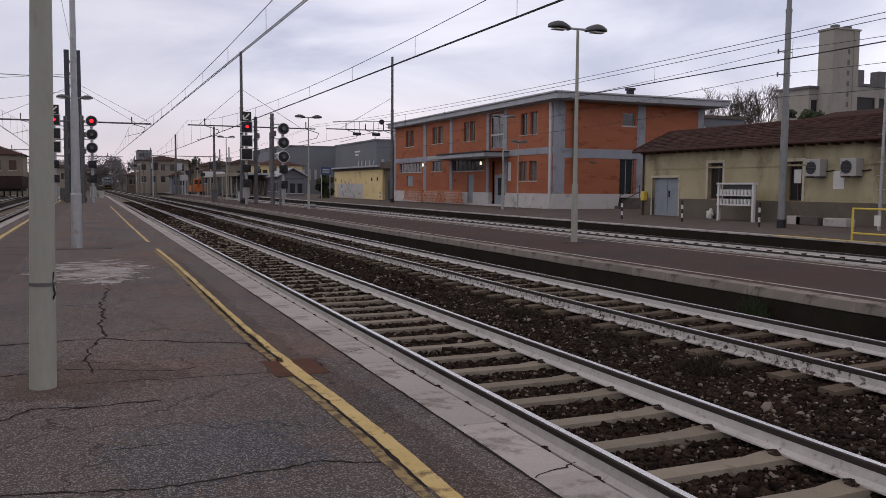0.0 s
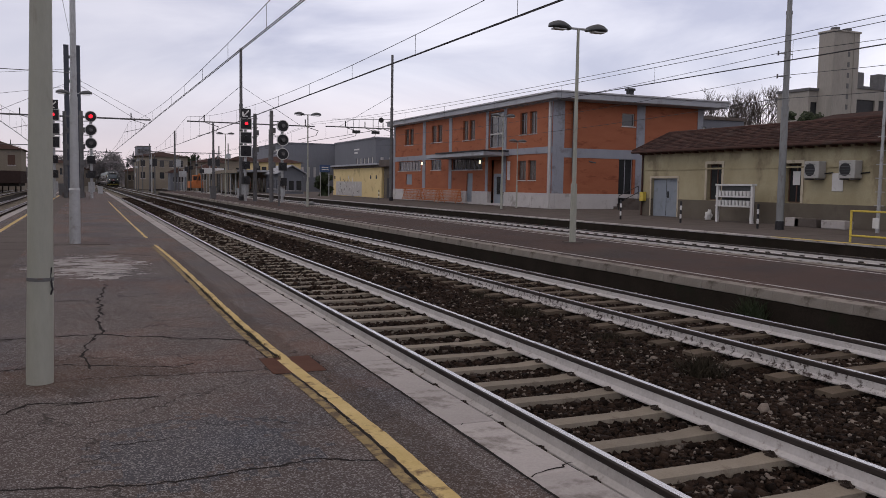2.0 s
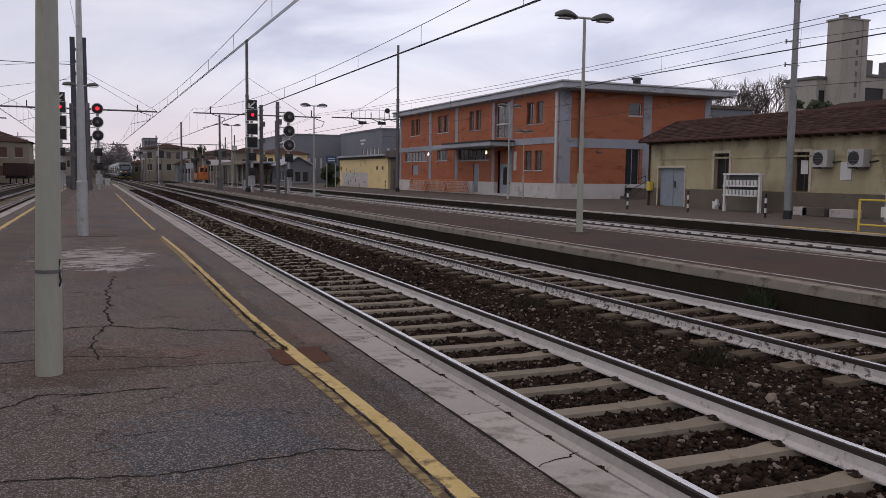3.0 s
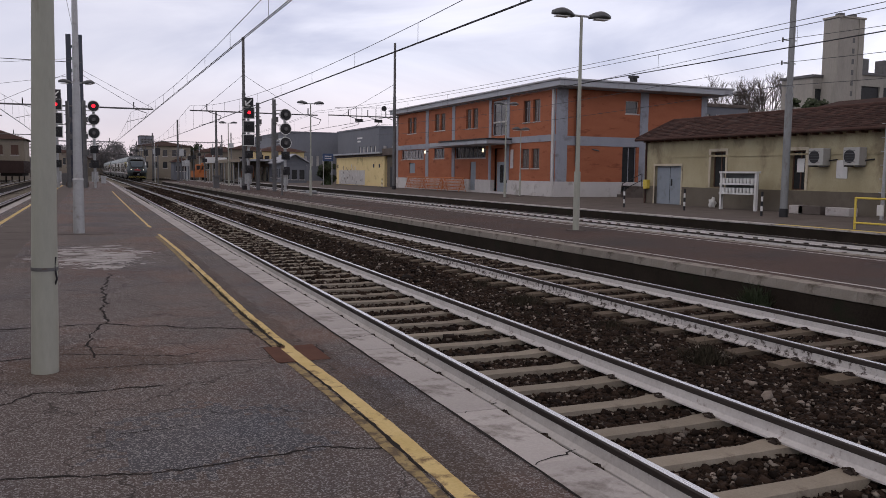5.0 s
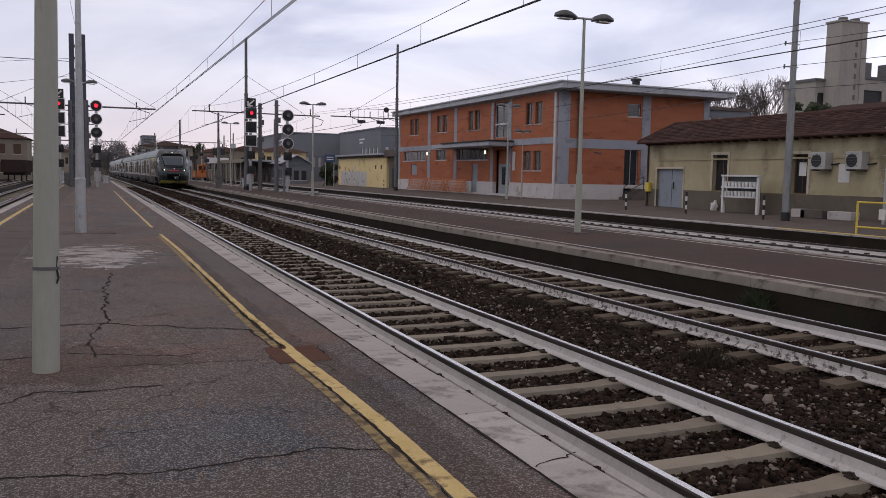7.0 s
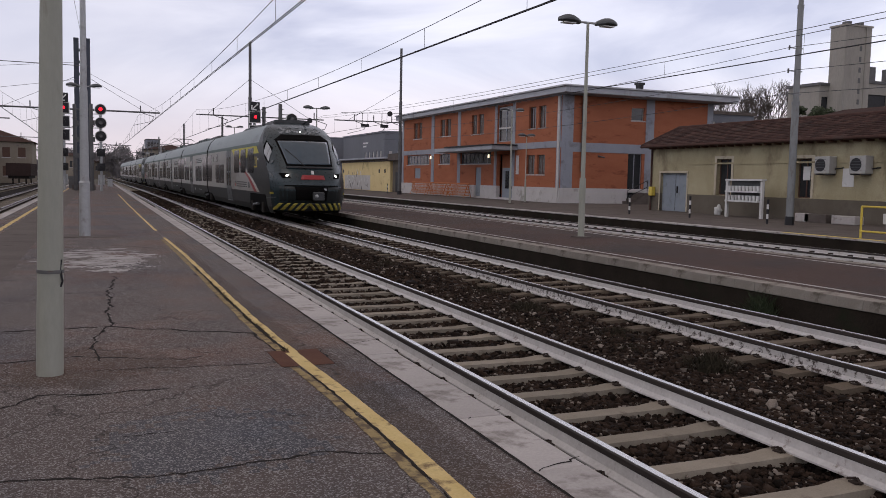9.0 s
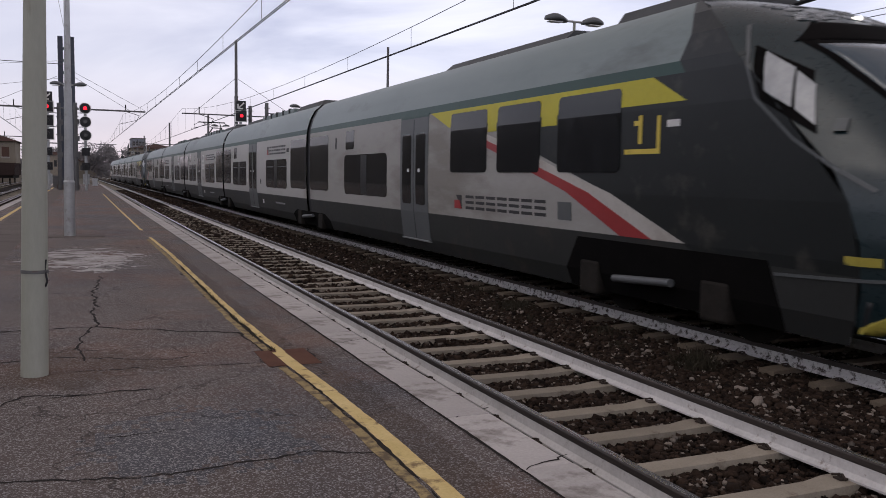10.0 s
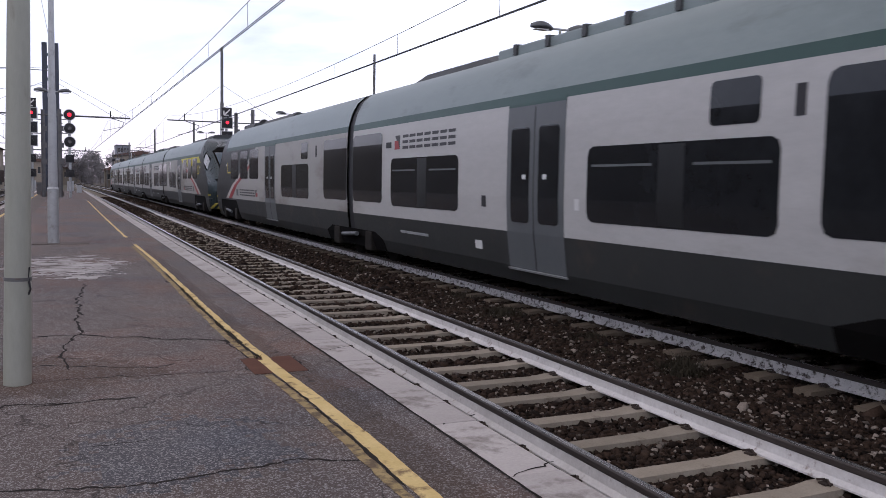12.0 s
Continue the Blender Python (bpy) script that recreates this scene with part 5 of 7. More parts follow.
    sweep(bm, [(-0.85, 3.85), (0.85, 3.85), (0.6, 4.06), (-0.6, 4.06)], 6.4, 11.0)
    part("roof_box", bm, TRAIN_ROOFGEAR, c, "dark roof equipment box")
    horn = rodded("horn", BLACK, c, (0.45, 3.2, 3.95), (0.5, 2.3, 4.02), 0.03, n=6)
    rodded("horn_bell", BLACK, horn, (0.5, 2.15, 4.03), (0.5, 2.3, 4.02), 0.11, 0.06, n=12)
    bogie(c, 3.4)
    return c


def nose_disc(name, material, parent, x, z, r, label=""):
    bm = bmesh.new()
    y = nose_depth(x, z)
    rod(bm, (x, y + 0.05, z), (x, y - 0.035, z), r, r * .9, 16)
    return part(name, bm, material, parent, label)


def nose_patch(name, material, parent, x0, x1, z0, z1, out, nx=6, nz=5, label="", edge=False, narrow=0.0, lean=0.0):
    """A piece of the front's curved surface, lying out metres before it."""
    bm = bmesh.new()
    g = []
    for k in range(nz + 1):
        z = z0 + (z1 - z0) * k / nz
        row = []
        for i in range(nx + 1):
            q = i / nx
            if edge:
                x = (2 * q - 1) * half_width(z)
            else:
                x = (x0 + (x1 - x0) * q)
                x *= 1 - narrow * k / nz
                x = x * half_width(z) if name in ("warning_stripe", "warning_board") else x
                x += lean * (k / nz - 0.5)
                x = max(-half_width(z), min(half_width(z), x))
            row.append(bm.verts.new((x, nose_depth(x, z) - out, z)))
        g.append(row)
    for a, b in zip(g, g[1:]):
        for i in range(nx):
            bm.faces.new((a[i], a[i + 1], b[i + 1], b[i]))
    bmesh.ops.recalc_face_normals(bm, faces=bm.faces)
    if not edge:
        geom = bmesh.ops.extrude_face_region(bm, geom=bm.faces[:])
        bmesh.ops.translate(bm, verts=[v for v in geom["geom"] if isinstance(v, bmesh.types.BMVert)], vec=(0, out + 0.01, 0))
        bmesh.ops.recalc_face_normals(bm, faces=bm.faces)
    return part(name, bm, material, parent, label, smooth=True)


def pantograph(parent, s):
    p = boxed("pantograph", STEEL_DARK, parent, -0.6, 0.6, s - 2.2, s - 1.1, 4.1, 4.16, label="dark raised pantograph")
    for x in (-0.5, 0.5):
        rodded("lower_arm", STEEL_DARK, p, (x * .8, s - 1.3, 4.16), (x * .5, s - 2.0, 4.50), 0.035, n=8)
        rodded("upper_arm", STEEL_DARK, p, (x * .5, s - 2.0, 4.50), (x * 1.0, s + 0.3, 4.93), 0.024, n=8)
        rodded("insulator", FRAME_BROWN, p, (x, s - 1.6, 3.92), (x, s - 1.6, 4.12), 0.08, n=8)
        rodded("horn", STEEL_DARK, p, (x * 1.5, s + 0.3, 4.95), (x * 2.1, s + 0.3, 4.78), 0.02, n=6)
    rodded("cross_tube", STEEL_DARK, p, (-0.3, s - 2.0, 4.50), (0.3, s - 2.0, 4.50), 0.03, n=8)
    for y in (0.15, 0.5):
        rodded("contact_strip", TRAIN_VOID, p, (-0.8, s + y, 4.96), (0.8, s + y, 4.96), 0.026, n=6)


def train():
    t = thing("passenger_train", "grey and dark green five-car regional electric train with lit headlights", "train")
    cab_car(t)
    for k, (a, b) in enumerate(zip(J, J[1:])):
        c = middle_car(t, a, b, k)
        if k == 1:
            pantograph(c, b - 2.0)
    for s in J:
        joint(t, s)
    rear = cab_car(t, False)
    rear.matrix_basis = pose(0, END, 0, 0, 0, 180)
    return t


lead = train()
trail = copy_thing(lead, pose(7.645, 400, 0))
tagged(trail, "second coupled grey and dark green five-car train unit")


# ---- posts, lamps, masts, signals ----
def lamp_head(parent, x, y, z, s):
    """A street-lamp head at the end of its arm; s = -1 or 1 is the side."""
    bm = bmesh.new()
    rows = []
    for k in range(7):
        q = k / 6
        w, h = 0.17 * math.sin(math.pi * (0.12 + 0.80 * q)) + 0.03, 0.125 * math.sin(math.pi * (0.15 + 0.7 * q)) + 0.02
        rows.append([bm.verts.new((x + s * 0.62 * q, y + w * math.cos(a), z + max(-0.03, h * math.sin(a)) + 0.05 * math.sin(q * 2.4))) for a in (i * math.pi / 5 for i in range(10))])
    for a, b in zip(rows, rows[1:]):
        for i in range(10):
            bm.faces.new((a[i], a[(i + 1) % 10], b[(i + 1) % 10], b[i]))
    bm.faces.new(rows[0])
    bm.faces.new(rows[-1])
    bmesh.ops.recalc_face_normals(bm, faces=bm.faces)
    h = part("lamp_head", bm, LAMP_GREY, parent, "grey hooded lamp head", smooth=True)
    boxed("lamp_glass", WHITE, h, min(x + s * .15, x + s * .52), max(x + s * .15, x + s * .52), y - .1, y + .1, z - 0.045, z - 0.02)


def lamp_post(x, y, h, half=0.22, label="grey steel platform lamp with two hooded heads", r=0.085, single=False):
    p = thing("platform_lamp", label, "street lamp", "platform lamps", pose(x, y, PLAT))
    boxed("foot_plate", CONCRETE_OLD, p, -0.2, 0.2, -0.2, 0.2, 0, 0.03)
    rodded("pole", POLE_GREEN, p, (0, 0, 0.0), (0, 0, 1.6), r, r * .95, 14)
    rodded("pole", POLE_GREEN, p, (0, 0, 1.6), (0, 0, h - PLAT), r * .66, r * .42, 14)
    rodded("arm", GALV, p, (-half, 0, h - PLAT + .02), (half, 0, h - PLAT + .02), 0.03, n=8)
    for s in (-1, 1):
        lamp_head(p, s * half, 0, h - PLAT, s)
    return p


lamp_post(12.11, 19.35, 5.93, 0.26, r=0.090)
lamp_post(12.75, 51.4, 5.95)
lamp_post(12.4, 82.5, 6.3)
lamp_post(24.7, 48.15, 6.2)
lamp_post(27.0, 50.4, 4.75, 0.02, "low grey lamp post with two small heads", r=0.06)
lamp_post(-0.5, 48.0, 6.2, 0.25)


def near_pole():
    p = thing("platform_pole", "pale grey-green painted steel pole standing in the asphalt", "pole", at=pose(-0.335, 6.73, PLAT))
    rodded("shaft", POLE_GREEN, p, (0, 0, 0), (0.025, 0, 1.2), 0.094, 0.086, 28)
    rodded("shaft", POLE_GREEN, p, (0.025, 0, 1.2), (0.15, 0, 7.2), 0.086, 0.040, 28)
    rodded("clamp", STEEL_DARK, p, (0.016, 0, 0.76), (0.0165, 0, 0.785), 0.094, 0.094, 28, label="dark steel band clamp")
    rodded("cable_end", BLACK, p, (0.085, -0.05, 0.79), (0.10, -0.06, 0.70), 0.007, n=6)
    rodded("cable_end", BLACK, p, (0.10, -0.06, 0.70), (0.085, -0.05, 0.66), 0.007, n=6)
    rodded("cable_end", BLACK, p, (0.085, -0.05, 0.79), (0.095, -0.05, 0.86), 0.006, n=6)
    return p


def second_pole():
    p = thing("platform_pole", "pale stepped steel lamp pole on a patched base", "pole", at=pose(-0.25, 21.16, PLAT))
    boxed("base_patch", CONCRETE_OLD, p, -0.5, 0.75, -0.35, 0.35, -0.02, 0.012)
    rodded("shaft", GALV, p, (0, 0, 0), (0.005, 0, 1.25), 0.125, 0.118, 18)
    rodded("collar", GALV, p, (0.005, 0, 1.25), (0.006, 0, 1.31), 0.13, 0.10, 18)
    rodded("shaft", GALV, p, (0.006, 0, 1.3), (0.018, 0, 3.4), 0.105, 0.085, 18)
    rodded("shaft", GALV, p, (0.018, 0, 3.4), (0.04, 0, 7.6), 0.075, 0.052, 18)
    return p


near_pole()
second_pole()


def mast(x, y, top, r=0.15, base=True, label="tall dark steel catenary mast", mat=None):
    m = thing("catenary_mast", label, "mast", "catenary masts", pose(x, y, -0.5 if y > 124 or x < -3 or 14.0 < x < 20 else PLAT - 0.02))
    mat = mat or STEEL_DARK
    if base:
        rodded("footing", BLACK, m, (0, 0, 0), (0, 0, 0.35), r * 1.45, r * 1.4, 8)
    hs = [0.0, 0.35 * top, 0.62 * top, top - PLAT]
    rs = [r * 1.25, r, r * .8, r * .55]
    for k in range(3):
        rodded("shaft", mat, m, (0, 0, hs[k]), (0, 0, hs[k + 1]), rs[k], rs[k] * .93, 10)
        if k:
            rodded("collar", mat, m, (0, 0, hs[k] - .06), (0, 0, hs[k] + .06), rs[k - 1] * 1.05, n=10)
    return m


def bracket(m, x0, x1, z, drop_at=(), stay=True, r=0.05):
    """A cantilever tube across the tracks with its stay, insulators and registration arms; x in the mast's space."""
    a = rodded("cantilever", STEEL_DARK, m, (x0, -0.2, z), (x1, -0.2, z), r, n=8)
    for x in drop_at:
        rodded("insulator", BLACK, a, (x, -0.2, z - .02), (x, -0.2, z + .55), 0.045, n=8)
        rodded("registration_arm", STEEL_DARK, a, (x + .1, -0.2, z - .05), (x + 1.1, -0.2, z - .35), 0.03, n=6)
        rodded("registration_arm", STEEL_DARK, a, (x + 1.1, -0.2, z - .35), (x + .9, -0.2, z - .75), 0.025, n=6)
        rodded("steady_arm", STEEL_DARK, a, (x + .9, -0.2, z - .75), (x - .6, -0.2, z - 1.15), 0.022, n=6)
    if stay:
        for x in (x0 * .8, x1 * .8):
            if abs(x) > 2:
                rodded("stay_wire", WIRE, a, (0, 0, z + 3.0), (x, -0.2, z + .03), 0.016, n=5)


m2 = mast(11.55, 68.6, 12.4)
bracket(m2, -4.2, 6.0, 6.2, (-2.9, 5.2))
m4 = mast(25.6, 72.0, 13.4, 0.15)
bracket(m4, -6.2, 0.2, 6.5, (-4.4, -2.6, -0.9))
rodded("upper_tube", STEEL_DARK, m4, (-5.6, -0.2, 7.15), (0.0, -0.2, 7.35), 0.025, n=6)
for x in (-3.4, -1.6):
    boxed("feeder_block", BLACK, m4, x - .35, x + .35, -0.3, -0.1, 6.0, 6.25, label="black feeder switch")
    for d in (-.25, .25):
        rodded("hanger", STEEL_DARK, m4, (x + d, -0.2, 6.25), (x + d, -0.2, 7.2), 0.02, n=5)
rodded("round_sign", BLACK, m4, (-1.1, -0.30, 7.25), (-1.1, -0.26, 7.25), 0.24, n=20, label="round black line sign")
m5 = mast(24.4, 24.25, 13.2, 0.116, label="grey octagonal catenary mast with a black base", mat=MAST_GREY)
for z in (6.65, 5.8, 4.95):
    rodded("cross_arm", MAST_GREY, m5, (-0.45, 0, z), (0.22, 0, z), 0.022, n=6)
    rodded("insulator", STEEL_DARK, m5, (-0.45, 0, z - 0.08), (-0.45, 0, z + 0.08), 0.032, n=8)
for x, y, top in ((14.2, 104, 9.5), (12.0, 128, 9.8), (25.8, 128, 10.5), (-0.6, 140, 10.0), (12.1, 182, 10.0), (-0.7, 205, 10.0), (12.1, 245, 10.0), (26.0, 182, 10.0), (-12.2, 118, 10.0), (-12.2, 77, 9.0)):
    far_mast = mast(x, y, top, 0.16)
    if x in (12.0, 12.1):
        bracket(far_mast, -5.2, 6.5, 6.4, (-4.4, 5.6), stay=False)
    elif x < 0:
        bracket(far_mast, -6.5 if x > -2 else -0.2, 5.8, 6.5, (3.6,), stay=False)


def box_mast():
    m = thing("signal_gantry_mast", "tall dark blue-grey double-channel mast on the platform", "mast", at=pose(-0.93, 77.6, PLAT))
    for x in (-0.44, 0.44):
        boxed("channel", MAST_BLUE, m, x - 0.2, x + 0.2, -0.2, 0.2, 0, 12.7)
    for k in range(12):
        boxed("tie_plate", MAST_BLUE, m, -0.24, 0.24, 0.05, 0.09, 0.6 + k, 0.85 + k)
    boxed("footing", CONCRETE_OLD, m, -0.9, 0.9, -0.6, 0.6, 0, 0.4)
    bracket(m, -7.5, 6.2, 6.75, (-4.0, 4.6), r=0.07)
    bracket(m, -6.5, 0.6, 10.4, (), stay=False, r=0.03)
    return m


box_mast()


def square_head(p, z, lit=False, size=0.40, arrow=False):
    h = boxed("signal_head", BLACK, p, -size, size, -0.28, -0.10, z - size, z + size, label="square black signal head with a white rim" if size > .35 else "")
    if size > .38:
        for a in ((-size - .06, size + .06, z + size, z + size + .06), (-size - .06, size + .06, z - size - .06, z - size), (-size - .06, -size, z - size, z + size), (size, size + .06, z - size, z + size)):
            boxed("white_rim", WHITE, h, a[0], a[1], -0.27, -0.12, a[2], a[3])
    if arrow:
        for p0, p1 in (((0.22, 0.22), (-0.2, -0.2)), ((-0.24, -0.24), (-0.24, 0.12)), ((-0.24, -0.24), (0.12, -0.24))):
            rodded("arrow_bar", WHITE, h, (p0[0], -0.30, z + p0[1]), (p1[0], -0.30, z + p1[1]), 0.06, n=6)
    if arrow:
        return h
    rodded("visor", BLACK, h, (0, -0.28, z + .02), (0, -0.5, z), 0.16, 0.15, 12)
    if lit:
        rodded("lens", RED_GLOW, h, (0, -0.52, z), (0, -0.49, z), 0.125, n=16, label="lit red signal lens")
    return h


def round_head(p, z, lit=False):
    h = rodded("signal_head", BLACK, p, (0, -0.28, z), (0, -0.12, z), 0.40, n=28, label="round black signal head with a white rim")
    bm = bmesh.new()
    ring = [[bm.verts.new((r * math.cos(a), y, z + r * math.sin(a))) for a in (i * math.pi / 14 for i in range(28))] for r, y in ((0.40, -0.285), (0.445, -0.285), (0.445, -0.12), (0.40, -0.12))]
    for q in range(4):
        for i in range(28):
            bm.faces.new((ring[q][i], ring[q][(i + 1) % 28], ring[(q + 1) % 4][(i + 1) % 28], ring[(q + 1) % 4][i]))
    bmesh.ops.recalc_face_normals(bm, faces=bm.faces)
    part("white_rim", bm, WHITE, h)
    rodded("visor", BLACK, h, (0, -0.28, z), (0, -0.46, z), 0.17, 0.16, 14)
    rodded("lens", RED_GLOW if lit else GLASS_DARK, h, (0, -0.48, z), (0, -0.455, z), 0.15, n=16)
    return h


def signal(x, y, square, lit, label, ladder, dz=0.0):
    p = thing("rail_signal", label, "railway signal", "signals at the platform ends", pose(x, y, PLAT))
    rodded("post", GALV, p, (0, 0, 0), (0, 0, (7.4 if square else 6.6) + dz), 0.11, n=12)
    if square:
        square_head(p, 7.35 + dz, arrow=True, size=0.37)
        for k, z in enumerate((6.55, 5.47, 4.42)):
            square_head(p, z + dz, lit and k == 0)
    else:
        for k, z in enumerate((6.45, 5.40, 4.35)):
            round_head(p, z + dz, lit and k == 0)
    for z in (3.05, 1.9):
        square_head(p, z + dz * .5, size=0.3)
    l = rodded("ladder_post", STEEL_DARK, p, (ladder, 0.3, 0), (ladder, 0.3, 6.9), 0.16, 0.14, 8)
    for k in range(9):
        rodded("rung", STEEL_DARK, l, (ladder - .22, 0.2, 0.9 + k * .7), (ladder + .22, 0.2, 0.9 + k * .7), 0.03, n=6)
    for z in (2.6, 3.9, 5.2):
        boxed("junction_box", STEEL_DARK, l, ladder - .1, ladder + .28, 0.1, 0.4, z, z + .4)
    for z in (3.7, 5.0, 6.1):
        rodded("strut", STEEL_DARK, p, (0, 0, z), (ladder, 0.3, z), 0.035, n=6)
    boxed("cabinet", GALV, p, -0.25, 0.25, 0.1, 0.4, 0.5, 1.3)
    return p


signal(-2.3, 73.3, True, True, "square-headed railway signal showing red with a white arrow", 0.8)
signal(0.42, 72.2, False, True, "round-headed railway signal showing red", -0.7)
signal(11.6, 66.9, True, True, "square-headed railway signal showing red with a white arrow", 0.8, -0.5)
signal(13.7, 63.2, False, False, "unlit round-headed railway signal on a grey post", -0.75, -0.7)


# ---- overhead wires ----
def wires(x, zc, low, rise, mid, span, y0, y1, label, drop=6.2, twin=0.0, shift=0.0):
    """Contact wire, sagging carrier and droppers over one track; shift is the stagger at the far support."""
    t = thing("overhead_line", label, "overhead wire", "overhead lines")

    def carrier(y):
        q = ((y - mid + span) % (2 * span)) - span
        return low + rise * (q / span) ** 2

    def across(y):
        return x + bend(y) + shift * max(0.0, min(1.0, (y - 10) / 65))

    bm = bmesh.new()
    for dx in (0.0, 0.05):
        for a, b in ((y0, 10), (10, 75), (75, 120), (120, y1)):
            rod(bm, (across(a) + dx, a, zc), (across(b) + dx, b, zc), 0.012, n=5)
    part("contact_wire", bm, WIRE, t)
    for dx in ((0.0, twin) if twin else (0.0,)):
        bm = bmesh.new()
        n = int((y1 - y0) / 3)
        rings = []
        for k in range(n + 1):
            y = y0 + (y1 - y0) * k / n
            rings.append([bm.verts.new((across(y) + dx + 0.011 * math.cos(c), y, carrier(y) + dx + 0.011 * math.sin(c))) for c in (0, 2.1, 4.2)])
        for a, b in zip(rings, rings[1:]):
            for i in range(3):
                bm.faces.new((a[i], a[(i + 1) % 3], b[(i + 1) % 3], b[i]))
        part("carrier_wire", bm, WIRE, t)
    y = y0 + 2
    while y < min(y1, 130):
        rodded("dropper", WIRE, t, (across(y), y, zc), (across(y), y, carrier(y)), 0.006, n=4)
        y += drop


wires(3.90, 5.25, 5.62, 1.1, 36, 41, -15, 330, "copper overhead line with droppers above the platform track", shift=-0.4, drop=5.4)
wires(7.645, 5.0, 5.39, 1.6, 30, 41, -20, 330, "copper overhead line with droppers above the through track", drop=5.4)
wires(18.3, 5.42, 5.95, 0.9, 24, 48, -15, 330, "twin copper overhead line above the far track", twin=0.2)
wires(-4.85, 5.3, 5.8, 1.1, 20, 57, -10, 330, "copper overhead line beyond the near platform")
feeders = thing("feeder_line", "bare feeder wires on the mast brackets", "overhead wire")
for z in (6.88, 6.03, 5.18):
    for y0, y1 in ((-15, 24.25), (24.25, 72)):
        bm = bmesh.new()
        rings = []
        for k in range(13):
            a = k / 12
            rings.append([bm.verts.new((23.95 + 0.011 * math.cos(c), y0 + (y1 - y0) * a, z - 1.6 * a * (1 - a) + 0.011 * math.sin(c))) for c in (0, 2.1, 4.2)])
        for a, b in zip(rings, rings[1:]):
            for i in range(3):
                bm.faces.new((a[i], a[(i + 1) % 3], b[(i + 1) % 3], b[i]))
        part("feeder_wire", bm, WIRE, feeders)
for p0, p1 in (((-12, 60, 7.6), (-0.85, 77.6, 11.0)), ((-12, 60, 5.9), (-0.85, 77.6, 9.6)), ((-0.6, 77.6, 10.2), (5.2, 77.3, 7.1)), ((-2.2, 21, 16.0), (-0.9, 77.6, 12.8))):
    rodded("stay_line", WIRE, feeders, p0, p1, 0.014, n=5)


# ---- things on the far platform ----
def pot_rack():
    r = thing("display_rack", "white metal rack with two rows of small pots beside the hall", "rack", at=pose(27.2, 28.62, PLAT))
    for y in (0.0, 2.2):
        boxed("post", WHITE, r, -0.06, 0.06, y, y + 0.13, 0, 1.68)
    boxed("top_board", WHITE, r, -0.12, 0.18, 0.0, 2.33, 1.68, 1.76)
    boxed("back_board", LAMP_GREY, r, 0.16, 0.2, 0.13, 2.2, 0.75, 1.68)
    for z in (0.72, 1.15):
        boxed("shelf", WHITE, r, -0.22, 0.16, 0.13, 2.2, z, z + 0.07)
        for k in range(9):
            rodded("pot", WHITE, r, (-0.05, 0.26 + k * 0.225, z + 0.07), (-0.05, 0.26 + k * 0.225, z + 0.30), 0.065, 0.085, 10, label="small white pot")
    return r


pot_rack()


AC_CASE = surf("grimy_white_enamel", (0.34, 0.335, 0.32), (0.44, 0.435, 0.42), rough=0.5, scale=3, fine=40, bump=0.05, spots=(0.25, 0.24, 0.22), spot_scale=4)


def cooler(y):
    a = thing("air_conditioner", "white wall-mounted air conditioner unit on brackets", "air conditioner", "wall units", pose(28.6, y, 2.28))
    boxed("case", AC_CASE, a, -0.45, -0.03, 0, 0.78, 0, 0.72, bevel=0.02)
    rodded("fan_grille", BLACK, a, (-0.455, 0.47, 0.36), (-0.445, 0.47, 0.36), 0.27, n=24, label="dark fan grille")
    for k in range(5):
        boxed("grille_bar", LAMP_GREY, a, -0.465, -0.456, 0.2, 0.74, 0.14 + k * .11, 0.155 + k * .11)
    for s in (0.12, 0.66):
        boxed("bracket", STEEL_DARK, a, -0.5, 0, s - .02, s + .02, -0.06, 0)
    rodded("pipe", BLACK, a, (-0.1, 0, 0.2), (-0.02, -0.35, 0.25), 0.03, n=6)


cooler(25.98)
cooler(24.2)
for x, y in ((23.48, 33.3), (24.28, 29.9), (24.17, 25.15), (25.9, 76.3)):
    p = thing("marker_post", "short black and white banded marker post", "post", "marker posts", pose(x, y, PLAT))
    for k in range(5):
        rodded("band", WHITE if k % 2 else BLACK, p, (0, 0, k * .19), (0, 0, k * .19 + .19), 0.045, n=10)
for y, l, z, m in ((26.75, 0.75, 0.36, CONCRETE), (25.85, 1.15, 0.36, CONCRETE_OLD), (24.45, 1.15, 0.34, CONCRETE)):
    bm = bmesh.new()
    box(bm, -0.25, 0.25, 0, l, 0, z, bevel=0.03)
    tagged(part("concrete_block", bm, m, None, "loose pale concrete block lying by the hall", at=pose(27.6, y - .6, PLAT)), category="concrete block", group="concrete blocks")


def handrail(x, y0, y1):
    r = thing("handrail", "yellow painted tubular barrier along the platform edge", "railing", at=pose(x, 0, PLAT))
    n = 4
    for k in range(n):
        y = y0 + (y1 - y0) * k / (n - 1)
        rodded("post", YELLOW_FRESH, r, (0, y, 0), (0, y, 0.95), 0.035, n=10)
    for z in (0.2, 0.93):
        rodded("rail", YELLOW_FRESH, r, (0, y0, z), (0, y1, z), 0.03, n=10)
    boxed("plate", WHITE, r, -0.02, 0.02, y1 - .95, y1 - .75, 0.45, 0.75, label="small white plate")


handrail(20.9, 12.4, 18.0)
strip("yellow_edge", 20.2, 20.5, -10, 20.5, YELLOW_FRESH, P3, "yellow painted platform edge", 0.01, z=PLAT + 0.012)


